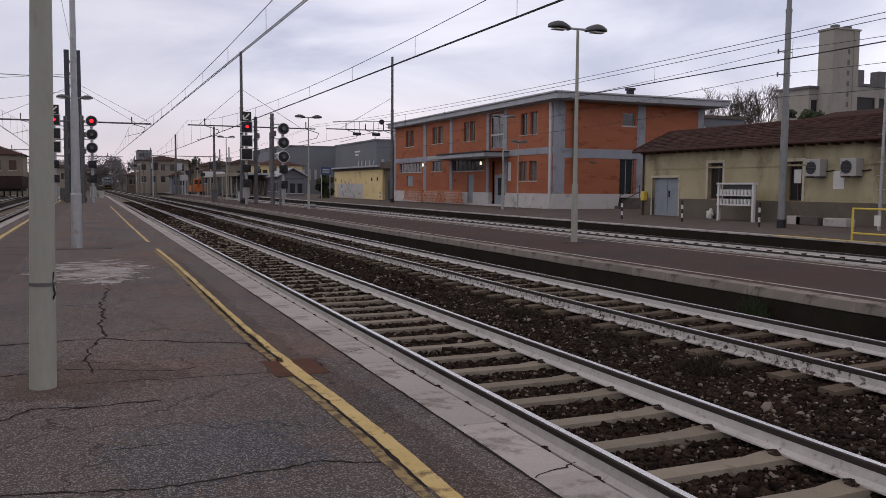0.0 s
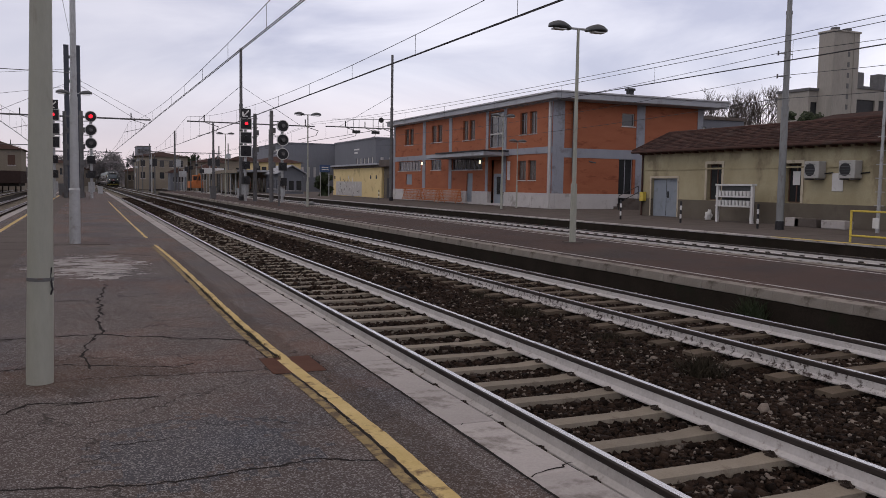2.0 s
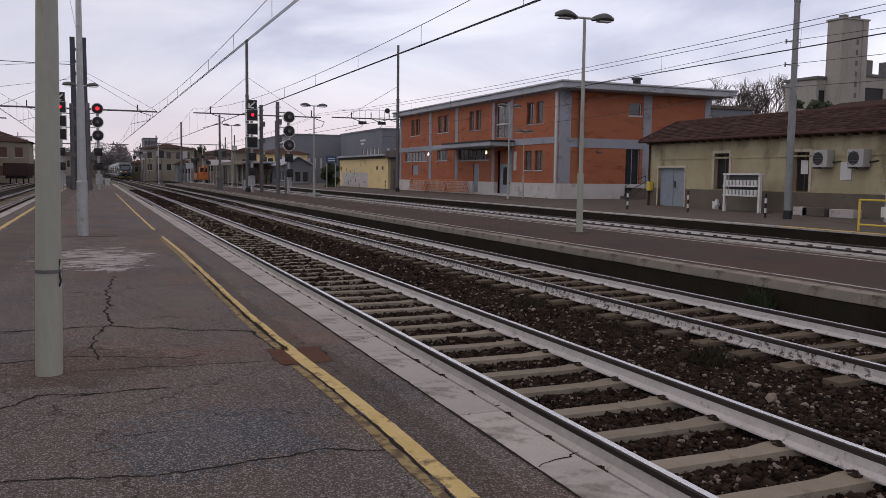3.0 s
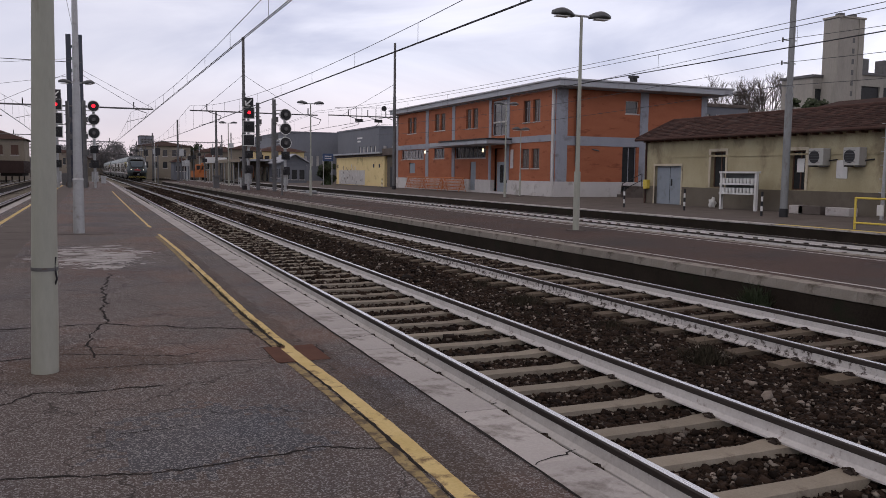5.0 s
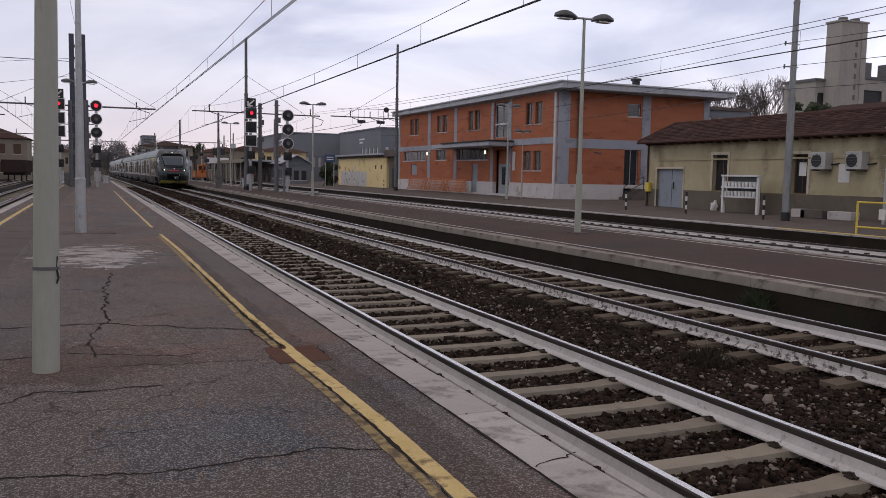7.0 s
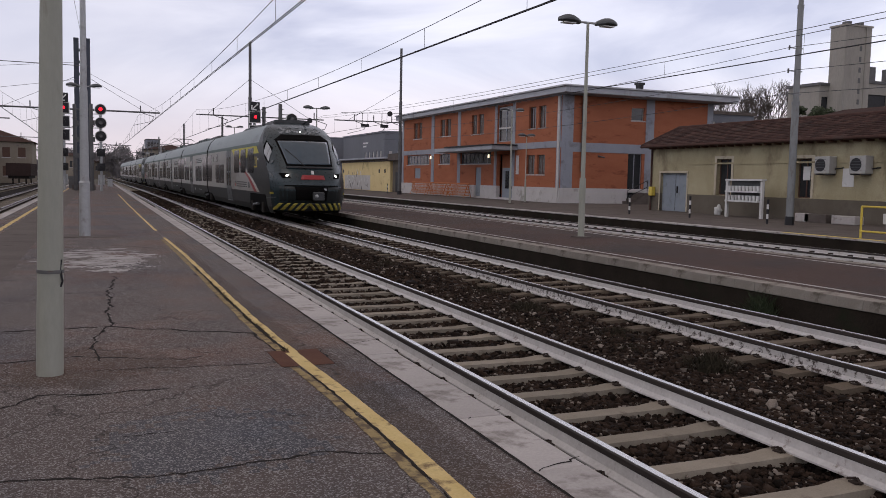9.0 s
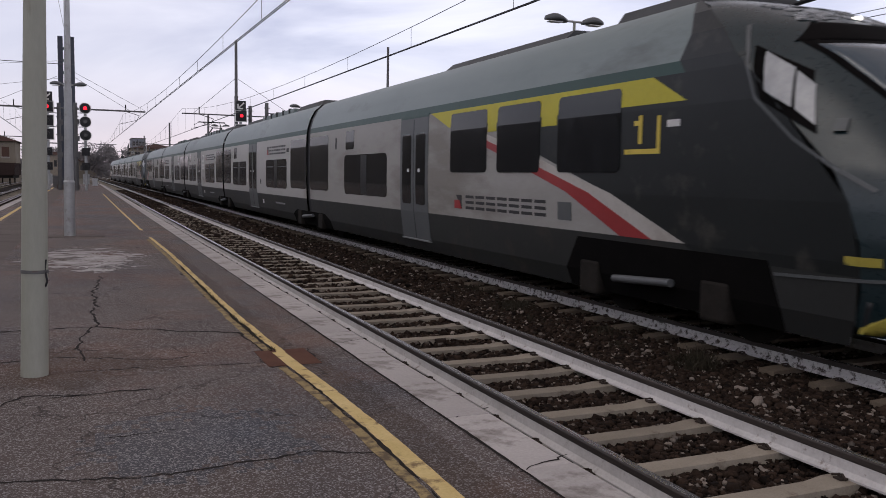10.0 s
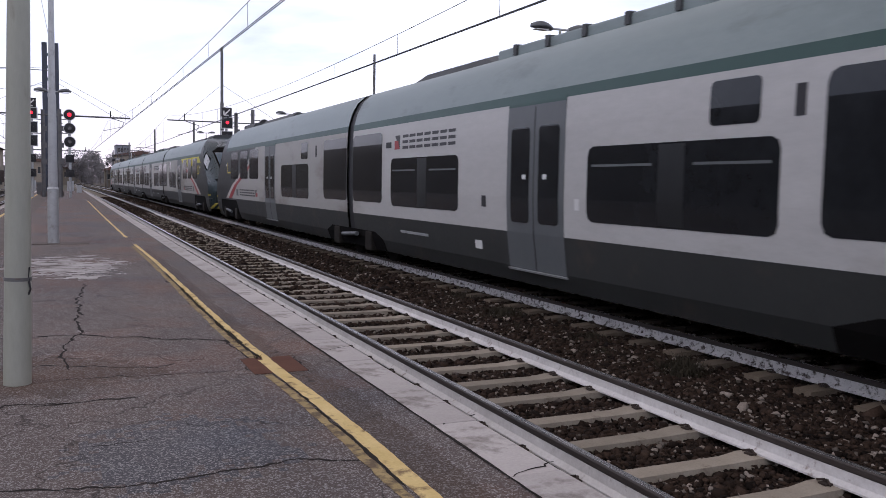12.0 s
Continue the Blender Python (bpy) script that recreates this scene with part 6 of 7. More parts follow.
def orange_barrier(y):
    b = thing("site_barrier", "orange plastic site barrier before the brick building", "barrier", "site barriers", pose(28.2, y, PLAT))
    for z in (0.15, 0.4, 0.65, 0.9, 1.12):
        boxed("rail", ORANGE_NET, b, -0.03, 0.03, 0, 4.45, z, z + (0.08 if z > 1 else 0.045))
    for k in range(23):
        boxed("net_strand", ORANGE_NET, b, -0.012, 0.012, k * .2, k * .2 + 0.05, 0.15, 1.12)
    for y0 in (0.3, 4.0):
        rodded("leg", ORANGE_NET, b, (-0.35, y0, 0), (0, y0, 1.12), 0.025, n=6)
        rodded("leg", ORANGE_NET, b, (0.3, y0, 0), (0, y0, 1.12), 0.025, n=6)


for y in (62.3, 66.8, 71.2):
    orange_barrier(y)
box_bm = bmesh.new()
box(box_bm, -0.12, 0.12, 0, 0.32, 0, 0.5, bevel=0.03)
tagged(part("post_box", box_bm, YELLOW_FRESH, None, "yellow metal box on the hall's wall", at=pose(28.45, 38.15, 1.05)), category="wall box")


def steps_rail():
    s = thing("entrance_steps", "dark steps with a black handrail at the brick building's side door", "steps", at=pose(34.1, 49.55, PLAT))
    for k in range(4):
        boxed("step", CONCRETE_OLD, s, 0.2 + k * .3, 2.0, -1.3, -0.02, k * .19, k * .19 + .19)
    for x, z in ((-0.3, 0.0), (1.3, 0.7)):
        rodded("post", BLACK, s, (x, -1.35, z), (x, -1.35, z + .95), 0.025, n=6)
    rodded("rail", BLACK, s, (-0.3, -1.35, 0.95), (1.3, -1.35, 1.65), 0.025, n=6)
    rodded("rail", BLACK, s, (-0.3, -1.35, 0.5), (1.3, -1.35, 1.2), 0.025, n=6)


steps_rail()


def sack():
    bm = bmesh.new()
    bmesh.ops.create_icosphere(bm, subdivisions=3, radius=0.2)
    for v in bm.verts:
        v.co = Vector((v.co.x * .7, v.co.y * .85, v.co.z * 1.25)) * (1 + .8 * noise.noise(v.co * 9))
    tagged(part("rubbish_sack", bm, WHITE, None, "crumpled white sack leaning by the hall", smooth=True, at=pose(28.3, 32.75, PLAT + 0.22)), category="sack")


sack()


def lean_pole():
    p = thing("lattice_pole", "thin grey pole with bracket rods before the hall", "pole", at=pose(26.6, 21.75, PLAT))
    rodded("shaft", GALV, p, (0, 0, 0), (-0.15, -0.15, 5.6), 0.07, 0.045, 10)
    for k in range(6):
        rodded("rung", GALV, p, (-0.05, -0.25, 1.0 + k * .5), (-0.05, 0.15, 1.0 + k * .5), 0.015, n=5)


lean_pole()

# ---- marks on the near platform ----
def crack(points, w, name="crack"):
    """An open crack, wandering, along a few corner points; also the cover plate's painted edge shadow."""
    bm = bmesh.new()
    prev = None
    for (x0, y0), (x1, y1) in zip(points, points[1:]):
        n = max(4, int(math.hypot(x1 - x0, y1 - y0) / 0.03))
        for k in range(n + (1 if (x1, y1) == points[-1] else 0)):
            q = k / n
            x, y = x0 + (x1 - x0) * q, y0 + (y1 - y0) * q
            j = Vector((noise.noise(Vector((x * 4, y * 4, 1.0))), noise.noise(Vector((x * 4, y * 4, 9.0))), 0)) * 0.06 + Vector((noise.noise(Vector((x * 19, y * 19, 4.0))), noise.noise(Vector((x * 19, y * 19, 6.0))), 0)) * 0.03
            h = 1.6 * w * (0.35 + 0.65 * abs(noise.noise(Vector((x * 6, y * 6, 3.3)))) * 2)
            d = Vector((-(y1 - y0), x1 - x0, 0)).normalized() * h
            c = Vector((x, y, PLAT + 0.0025)) + j
            cur = (bm.verts.new(c - d), bm.verts.new(c + d))
            if prev:
                bm.faces.new((prev[0], cur[0], cur[1], prev[1]))
            prev = cur
    bmesh.ops.recalc_face_normals(bm, faces=bm.faces)
    return part(name, bm, CRACK, P1, "dark open crack in the asphalt, painted edge shadow at the cover plate")


for pts, w in (([(-3.0, 8.75), (-0.78, 8.64), (0.09, 8.67), (0.69, 8.29), (1.38, 7.93)], 0.016), ([(0.09, 8.67), (-0.06, 7.86), (0.01, 7.12)], 0.010), ([(-2.5, 7.4), (-0.66, 7.21), (-0.22, 7.32), (0.65, 6.95), (0.8, 7.04)], 0.009),
               ([(0.25, 12.9), (0.13, 11.14), (0.12, 8.67)], 0.014), ([(-1.6, 4.5), (-0.42, 4.42), (0.08, 4.30), (0.42, 4.24), (0.76, 4.32), (1.1, 4.40), (1.5, 4.2)], 0.009), ([(-0.05, 6.74), (1.32, 6.61)], 0.006),
               ([(-0.22, 5.99), (0.42, 6.05)], 0.008), ([(-1.2, 5.3), (-0.55, 5.87), (-0.36, 6.09), (0.05, 6.0)], 0.009), ([(0.1, 4.95), (0.5, 5.01)], 0.007), ([(-1.1, 15.6), (1.7, 15.3)], 0.014), ([(-1.0, 11.2), (0.2, 11.2)], 0.010),
               ([(0.3, 18.5), (1.5, 17.2)], 0.014), ([(0.1, 23.5), (1.3, 23.2)], 0.02), ([(-1.0, 29.0), (1.4, 28.4)], 0.02), ([(1.38, 7.93), (1.42, 6.9)], 0.012), ([(1.44, 6.4), (1.50, 5.0), (1.58, 3.2)], 0.010), ([(1.40, 13.0), (1.42, 8.2)], 0.012)):
    crack(pts, w)
for y in (3.69, 4.68, 7.18):
    crack([(2.09, y), (2.24, y + 0.06), (2.40, y + .12)], 0.005)
boxed("cover_plate", RUST_PLATE, P1, 1.33, 1.76, 6.44, 7.05, PLAT + 0.001, PLAT + 0.0035, label="rusty steel cover plate in the asphalt")
LIME = surf("lime_stain", (0.17, 0.152, 0.145), (0.52, 0.50, 0.49), rough=0.9, scale=2.0, fine=22, bump=0.2, spots=(0.10, 0.085, 0.078), spot_scale=3.0, spot_at=0.58, stretch=(0.6, 1.4, 1))
# dark lines paint the shadow along the cover plate's edges
for edge in ([(1.33, 6.44), (1.76, 6.44)], [(1.33, 7.05), (1.76, 7.05)], [(1.33, 6.44), (1.34, 7.05)], [(1.76, 6.44), (1.77, 7.05)]):
    crack(edge, 0.006)
bm = bmesh.new()
for i in range(64):
    for k in range(110):
        x, y = -1.2 + i * 0.04, 13.0 + k * 0.05
        d = ((x + 0.0) / 1.05) ** 2 + ((y - 15.6) / 2.3) ** 2
        streak = noise.noise(Vector((x * 1.6, y * 3.4, 3.0))) + 0.7 * noise.noise(Vector((x * 5.0, y * 9.0, 7.0))) + 0.5 * noise.noise(Vector((x * 16, y * 20, 1.0)))
        if streak > 0.95 * d - 0.5:
            bm.faces.new([bm.verts.new((x + a * 0.04, y + b * 0.05, PLAT + 0.0018)) for a, b in ((0, 0), (1, 0), (1, 1), (0, 1))])
bmesh.ops.remove_doubles(bm, verts=bm.verts, dist=0.001)
part("lime_stain", bm, LIME, P1, "pale lime stain on the asphalt")


def soil_patch(cx, cy, rx, ry, seed, material, name, label):
    """A thin film spread over the asphalt, ragged at its edge."""
    bm = bmesh.new()
    step = 0.05
    for i in range(int(2.4 * rx / step)):
        for k in range(int(2.4 * ry / step)):
            x, y = cx - 1.2 * rx + i * step, cy - 1.2 * ry + k * step
            d = ((x - cx) / rx) ** 2 + ((y - cy) / ry) ** 2
            rag = noise.noise(Vector((x * 2.1, y * 2.1, seed))) + 0.8 * noise.noise(Vector((x * 7, y * 7, seed))) + 0.9 * noise.noise(Vector((x * 23, y * 23, seed)))
            if rag > 1.9 * d - 1.1:
                bm.faces.new([bm.verts.new((x + a * step, y + b * step, PLAT + 0.0012)) for a, b in ((0, 0), (1, 0), (1, 1), (0, 1))])
    bmesh.ops.remove_doubles(bm, verts=bm.verts, dist=0.001)
    part(name, bm, material, P1, label)


DAMP = asphalt("damp_asphalt", (0.050, 0.049, 0.054), (0.108, 0.104, 0.112), (0.075, 0.072, 0.078), 0.85)
soil_patch(-0.1, 6.9, 0.9, 0.8, 2.0, RUSTY, "dust_patch", "brown dust on the asphalt")
soil_patch(0.55, 4.75, 0.75, 0.75, 9.0, DAMP, "damp_patch", "damp bluish patch of asphalt")


# ---- weeds between the rails ----
def weed(x, y, r, h, n, seed, mat=None, z=-0.25):
    rng = random.Random(seed)
    bm = bmesh.new()
    for k in range(n):
        a, d = rng.uniform(0, 6.28), r * rng.random() ** .7
        p = Vector((d * math.cos(a), d * math.sin(a), 0))
        tip = p + Vector((rng.uniform(-.4, .4) * h, rng.uniform(-.4, .4) * h, h * rng.uniform(.4, 1) * (1 - .5 * d / r)))
        s = Vector((math.cos(a + 1.3), math.sin(a + 1.3), 0)) * 0.006
        mid = (p + tip) / 2 + Vector((rng.uniform(-.03, .03), rng.uniform(-.03, .03), .02))
        v = [bm.verts.new(c) for c in (p - s, p + s, mid + s, mid - s, tip)]
        bm.faces.new((v[0], v[1], v[2], v[3]))
        bm.faces.new((v[3], v[2], v[4]))
    tagged(part("weed", bm, mat or DRY_GRASS, None, "dry brown weed tuft growing in the ballast", at=pose(x, y, z)), category="weed", group="weeds", kind="stuff")


crack_weeds, rng = bmesh.new(), random.Random(31)
for k in range(420):
    y = 7.0 + 6.5 * rng.random() ** 1.3
    if noise.noise(Vector((y * 2.3, 0.4, 1.0))) < -0.05:
        continue
    p = Vector((float(np.interp(y, LINE_Y, LINE_X)) - 0.028 + rng.uniform(-.03, .03), y, PLAT + 0.003))
    tip = p + Vector((rng.uniform(-.02, .02), rng.uniform(-.02, .02), rng.uniform(.008, .028)))
    crack_weeds.faces.new([crack_weeds.verts.new(q) for q in (p + Vector((-.004, 0, 0)), p + Vector((.004, .002, 0)), tip)])
tagged(part("crack_weeds", crack_weeds, DRY_GRASS, None, "dry weeds growing in a crack of the asphalt"), category="weed", kind="stuff")
for k, (x, y, r, h, n) in enumerate(((6.05, 7.0, 0.30, 0.30, 420), (6.1, 11.2, 0.42, 0.22, 380), (6.25, 9.0, 0.40, 0.14, 300), (5.9, 8.2, 0.3, 0.10, 200), (6.4, 13.2, 0.5, 0.16, 250), (6.1, 18.0, 0.5, 0.16, 250), (6.2, 24.0, 0.6, 0.18, 250), (5.8, 10.2, 0.35, 0.10, 200))):
    weed(x, y, r, h, n, k)
weed(9.38, 9.75, 0.26, 0.55, 420, 77, LEAF)


# ---- buildings and trees behind ----
def block(name, label, x0, x1, y0, y1, z1, mat, wins=(), wall_wins=(), roof=None, roof_mat=None, category="building", z0=-0.4, glass=None):
    """A plain building of real walls; wins are openings of its south face (u0, u1, z0, z1), wall_wins those of its west face."""
    b = thing(name, label, category)
    bm = bmesh.new()
    holed(bm, on_y(y0), x0, x1, z0, z1, list(wins), 0.3)
    part("wall", bm, mat, b)
    bm = bmesh.new()
    holed(bm, on_x(x0), y0 + 0.3, y1, z0, z1, list(wall_wins), 0.3)
    part("wall", bm, mat, b)
    boxed("wall", mat, b, x1 - .3, x1, y0 + .3, y1, z0, z1)
    boxed("wall", mat, b, x0 + .3, x1 - .3, y1 - .3, y1, z0, z1)
    for f, ws in ((on_y(y0), wins), (on_x(x0), wall_wins)):
        for w in ws:
            win = boxed("window", glass or GLASS_DARK, b, w[0], w[1], 0.15, 0.2, w[2], w[3], f=f)
            boxed("window_sill", PLINTH, win, w[0] - .1, w[1] + .1, -0.08, 0.14, w[2] - .1, w[2] - .01, f=f)
    if roof:
        bm = bmesh.new()
        o = 0.6
        xm, ym = (x0 + x1) / 2, (y0 + y1) / 2
        if (x1 - x0) < (y1 - y0):
            rp = ((xm, y0 + (x1 - x0) * .4), (xm, y1 - (x1 - x0) * .4))
            order = ((0, 1, 4), (1, 2, 5, 4), (2, 3, 5), (3, 0, 4, 5))
        else:
            rp = ((x0 + (y1 - y0) * .4, ym), (x1 - (y1 - y0) * .4, ym))
            order = ((0, 1, 5, 4), (1, 2, 5), (2, 3, 4, 5), (3, 0, 4))
        v = [bm.verts.new(p) for p in ((x0 - o, y0 - o, z1), (x1 + o, y0 - o, z1), (x1 + o, y1 + o, z1), (x0 - o, y1 + o, z1), (*rp[0], z1 + roof), (*rp[1], z1 + roof))]
        for q in order:
            bm.faces.new([v[i] for i in q])
        bm.faces.new([v[i] for i in (3, 2, 1, 0)])
        bmesh.ops.recalc_face_normals(bm, faces=bm.faces)
        part("roof", bm, roof_mat or TILE, b, "dark hipped roof")
    else:
        boxed("roof", roof_mat or CONCRETE_OLD, b, x0 - .15, x1 + .15, y0 - .15, y1 + .15, z1, z1 + .25)
    return b


def rows_of(u0, u1, n, w, z0, z1):
    return [(u0 + (u1 - u0) * (k + .5) / n - w / 2, u0 + (u1 - u0) * (k + .5) / n + w / 2, z0, z1) for k in range(n)]


# yellow equipment house with scrawled walls
yb = block("equipment_house", "low yellow stucco house with scrawls on its wall", 29.3, 36, 85.5, 104.5, 3.55, STUCCO_YELLOW, roof_mat=CONCRETE_OLD)
boxed("roof_edge", FASCIA, yb, 28.7, 36.3, 85.2, 105, 3.82, 4.0)
for k in range(26):
    y, z, l = 92 + 10.5 * random.random(), 0.5 + 1.6 * random.random(), random.uniform(0.3, 0.8)
    a = random.uniform(-1.5, 1.5)
    rodded("scrawl", WHITE if k % 3 else STEEL_DARK, yb, (29.29, y, z), (29.29, y + l * math.cos(a), z + l * math.sin(a)), 0.05, n=5)
boxed("scrawl_patch", PLINTH, yb, 92.5, 103.2, -0.02, 0.0, 0.3, 2.0, f=on_x(29.3), label="pale painted-over patch")
for y in (87.0, 89.0, 103.6):
    boxed("vent", BLACK, yb, y, y + .35, -0.04, 0.0, 2.3, 2.7, f=on_x(29.3))
boxed("annex", STUCCO_LOW, yb, 29.5, 33.5, 82.0, 85.2, 0.2, 3.6)
boxed("annex_roof", CONCRETE_OLD, yb, 28.9, 34, 81.9, 85.15, 3.6, 4.3)
boxed("door", BLACK, yb, 82.9, 84.2, -0.04, 0.0, 0.25, 2.4, f=on_x(29.5))

wh = block("warehouse", "long grey clad warehouse with a row of strip windows", 36.5, 70, 168, 205, 9.6, GREY_PANEL, wins=rows_of(37.5, 45, 6, .5, 3.0, 5.0), wall_wins=rows_of(170, 204, 14, 1.1, 3.4, 5.8), roof_mat=GREY_PANEL2, glass=PLINTH)
wh2 = block("warehouse", "dark grey clad factory hall with pale lettering bars", 46.2, 75, 138, 164, 9.6, GREY_PANEL2, wins=rows_of(46.6, 56, 6, .6, 4.2, 6.4), wall_wins=rows_of(139, 150, 5, 1.0, 4.2, 6.4), roof_mat=GREY_PANEL, glass=PLINTH)
for z, w in ((7.9, 2.6), (7.3, 1.6)):
    boxed("lettering_bar", WHITE, wh2, 150 - w, 150 + w * .2, -0.05, 0.0, z, z + .28, f=on_x(46.2))
for z, w in ((8.2, 4.0), (7.5, 2.4)):
    boxed("lettering_bar", WHITE, wh, 172, 172 + w, -0.05, 0.0, z, z + .35, f=on_x(36.5))

kiosk = block("yard_shed", "small grey gabled shed with a pale roof edge in the yard", 23.9, 27.2, 112, 121, 2.7, GREY_PANEL2, wins=rows_of(24.0, 27.1, 3, .7, 0.7, 2.0), wall_wins=rows_of(113, 120, 4, 1.0, 0.9, 2.1), roof_mat=GREY_PANEL2)
gable = bmesh.new()
sweep(gable, [(23.75, 2.95), (27.35, 2.95), (25.55, 3.95)], 112.05, 121)
part("gable", gable, GREY_PANEL2, kiosk, "dark gable end")
for x0, x1, z0, z1 in ((23.4, 25.55, 2.85, 4.02), (27.7, 25.55, 2.85, 4.02)):
    slope = bmesh.new()
    sweep(slope, [(x0, z0), (x1, z1), (x1, z1 + .14), (x0, z0 + .14)], 111.4, 121.4)
    part("roof_slope", slope, FASCIA, kiosk, "pale sheet roof slope")
sign = thing("station_sign", "blue station sign on two grey posts", "sign", at=pose(25.2, 93.5, -0.25))
boxed("panel", SIGN_BLUE, sign, -0.62, 0.62, -0.05, 0.05, 3.25, 4.1, bevel=0.02)
for z in (3.5, 3.75):
    boxed("text_bar", WHITE, sign, -0.4, 0.4, -0.06, -0.05, z, z + .1)
for x in (-0.5, 0.5):
    rodded("post", GALV, sign, (x, 0.08, 0), (x, 0.08, 4.0), 0.05, n=8)
# awning of the old platform
aw = thing("platform_awning", "long low grey awning on thin posts", "awning")
boxed("roof", FASCIA, aw, 19.5, 24.5, 119, 158, 3.2, 3.45)
boxed("fascia", PLASTER_FAR, aw, 19.4, 19.5, 119, 158, 3.0, 3.5)
for k in range(9):
    rodded("post", GALV, aw, (20.2, 120 + k * 4.6, -0.2), (20.2, 120 + k * 4.6, 3.2), 0.09, n=8)
boxed("back_wall", PLASTER_FAR, aw, 24.5, 24.8, 119, 158, -0.3, 3.2)
for k in range(10):
    boxed("opening", GLASS_DARK, aw, 24.44, 24.5, 121 + k * 3.7, 122.4 + k * 3.7, 0.3, 2.4)
board = thing("station_board", "pale station board on two posts", "sign", at=pose(19.0, 140, 0))
boxed("panel", WHITE, board, -1.8, 1.8, -0.06, 0.06, 3.0, 3.9)
for x in (-1.4, 1.4):
    rodded("post", GALV, board, (x, 0, -0.4), (x, 0, 3.0), 0.06, n=8)

old = block("tenement", "beige plastered three-storey house far up the line", 11.0, 22.5, 209, 222, 7.4, PLASTER_FAR, wins=rows_of(11.3, 22, 5, 1.0, 5.0, 6.5) + rows_of(11.3, 22, 5, 1.0, 2.2, 3.7), wall_wins=rows_of(210, 221, 4, 1.0, 5.0, 6.5), roof=1.3)
block("tenement", "grey-brown two-storey house beyond the yard", 24, 38, 214, 230, 6.4, PLASTER_FAR, wins=rows_of(24.5, 37, 6, 1.0, 3.8, 5.2), roof=1.6)
block("tenement", "ochre two-storey house behind the awning", 28, 36, 150, 162, 5.3, STUCCO_YELLOW, wins=rows_of(28.4, 35.5, 4, .9, 3.2, 4.5), roof=1.2)
block("tenement", "far grey-brown house at the line's end", -3, 6, 380, 392, 8, STUCCO_LOW, wins=rows_of(-2.5, 5.5, 4, 1.1, 4.5, 6.2), roof=2.0)
block("office_block", "pale blue-grey office block above the far roofs", 17.6, 22.4, 330, 345, 14.2, GREY_PANEL, wins=rows_of(17.8, 22.2, 4, .9, 11.6, 13.2))
block("railway_house", "cream two-storey railway house with brown roof and shutters", -19.5, -9.6, 152, 164, 6.4, PLASTER_FAR, wins=rows_of(-19, -9.9, 4, 1.1, 3.9, 5.5) + rows_of(-19, -9.9, 4, 1.1, 0.9, 2.5), wall_wins=(), roof=2.0, glass=FRAME_BROWN)

tower = thing("stair_tower", "tall pale concrete stair tower with a column of slots", "tower")
boxed("shaft", TOWER_CONC, tower, 62.0, 65.15, 56.2, 57.9, -0.4, 16.1)
boxed("cap", TOWER_CONC, tower, 61.9, 65.25, 56.1, 58.0, 16.1, 16.25)
for x in (63.0, 64.5):
    boxed("roof_vent", STEEL_DARK, tower, x, x + .5, 57, 57.6, 16.25, 16.7)
boxed("rib", TOWER_CONC, tower, 64.4, 64.5, 56.1, 56.2, 0, 16.1)
for k in range(12):
    boxed("slot", STEEL_DARK, tower, 63.75, 64.0, 56.17, 56.2, 3.5 + k * .95, 3.95 + k * .95)
ob_wins = rows_of(66.5, 84, 6, 2.4, 8.6, 10.4)
block("factory_block", "pale factory block with dark strip windows and roof vents", 65.6, 86, 57.6, 62, 11.4, TOWER_CONC, wins=ob_wins, roof_mat=STEEL_DARK, glass=BLACK)
block("factory_wing", "low pale wing with dark glazing beside the tower", 60.9, 62.6, 57.8, 61.5, 10.9, TOWER_CONC, wins=[(61.2, 62.3, 8.4, 9.9)], roof_mat=STEEL_DARK)
for x in (66.6, 68.2, 71.2):
    v = boxed("roof_vent", STEEL_DARK, tower, x, x + 1.0, 59, 60, 11.6, 13.2)
block("grey_annex", "dark blue-grey annex behind the brick building", 43.5, 49.5, 53.5, 68, 7.3, GREY_PANEL2, wins=rows_of(43.8, 49.2, 5, .5, 5.4, 6.7), glass=WHITE)
block("long_shed", "long dark-roofed shed behind the hall", 44.5, 52, 18, 46.5, 5.6, STUCCO_LOW, roof=1.5)


# ---- trees ----
def branch(bm, p, d, length, r, depth, rng):
    q = p + d * length
    rod(bm, p, q, r, r * .65, 5 if depth > 2 else 4)
    if depth == 0:
        return
    for k in range(rng.choice((2, 3, 3))):
        axis = Vector((rng.uniform(-1, 1), rng.uniform(-1, 1), rng.uniform(-.3, .6)))
        nd = (d + axis * rng.uniform(.45, .8)).normalized()
        nd.z = nd.z * .8 + .25
        branch(bm, p + d * length * rng.uniform(.55, 1), nd.normalized(), length * rng.uniform(.6, .82), r * .72, depth - 1, rng)


def bare_tree(x, y, h, seed):
    t = thing("bare_tree", "leafless winter tree with fine brown twigs", "tree", "bare trees", pose(x, y, -0.5))
    rng = random.Random(seed)
    rodded("trunk", TWIG, t, (0, 0, 0), (0, 0, h * .35), 0.22, 0.14, 8)
    bm = bmesh.new()
    for k in range(5):
        a = k * 1.256 + rng.uniform(-.3, .3)
        branch(bm, Vector((0, 0, h * (.25 + .025 * k))), Vector((math.cos(a) * .75, math.sin(a) * .75, .8)).normalized(), h * .215, 0.085, 6, rng)
    part("crown", bm, TWIG, t, "crown of bare twigs")


for k, (x, y, h) in enumerate(((66.0, 77.0, 15.6), (69.2, 75.0, 16.4), (72.2, 73.6, 15.4))):
    bare_tree(x, y, h, 40 + k)


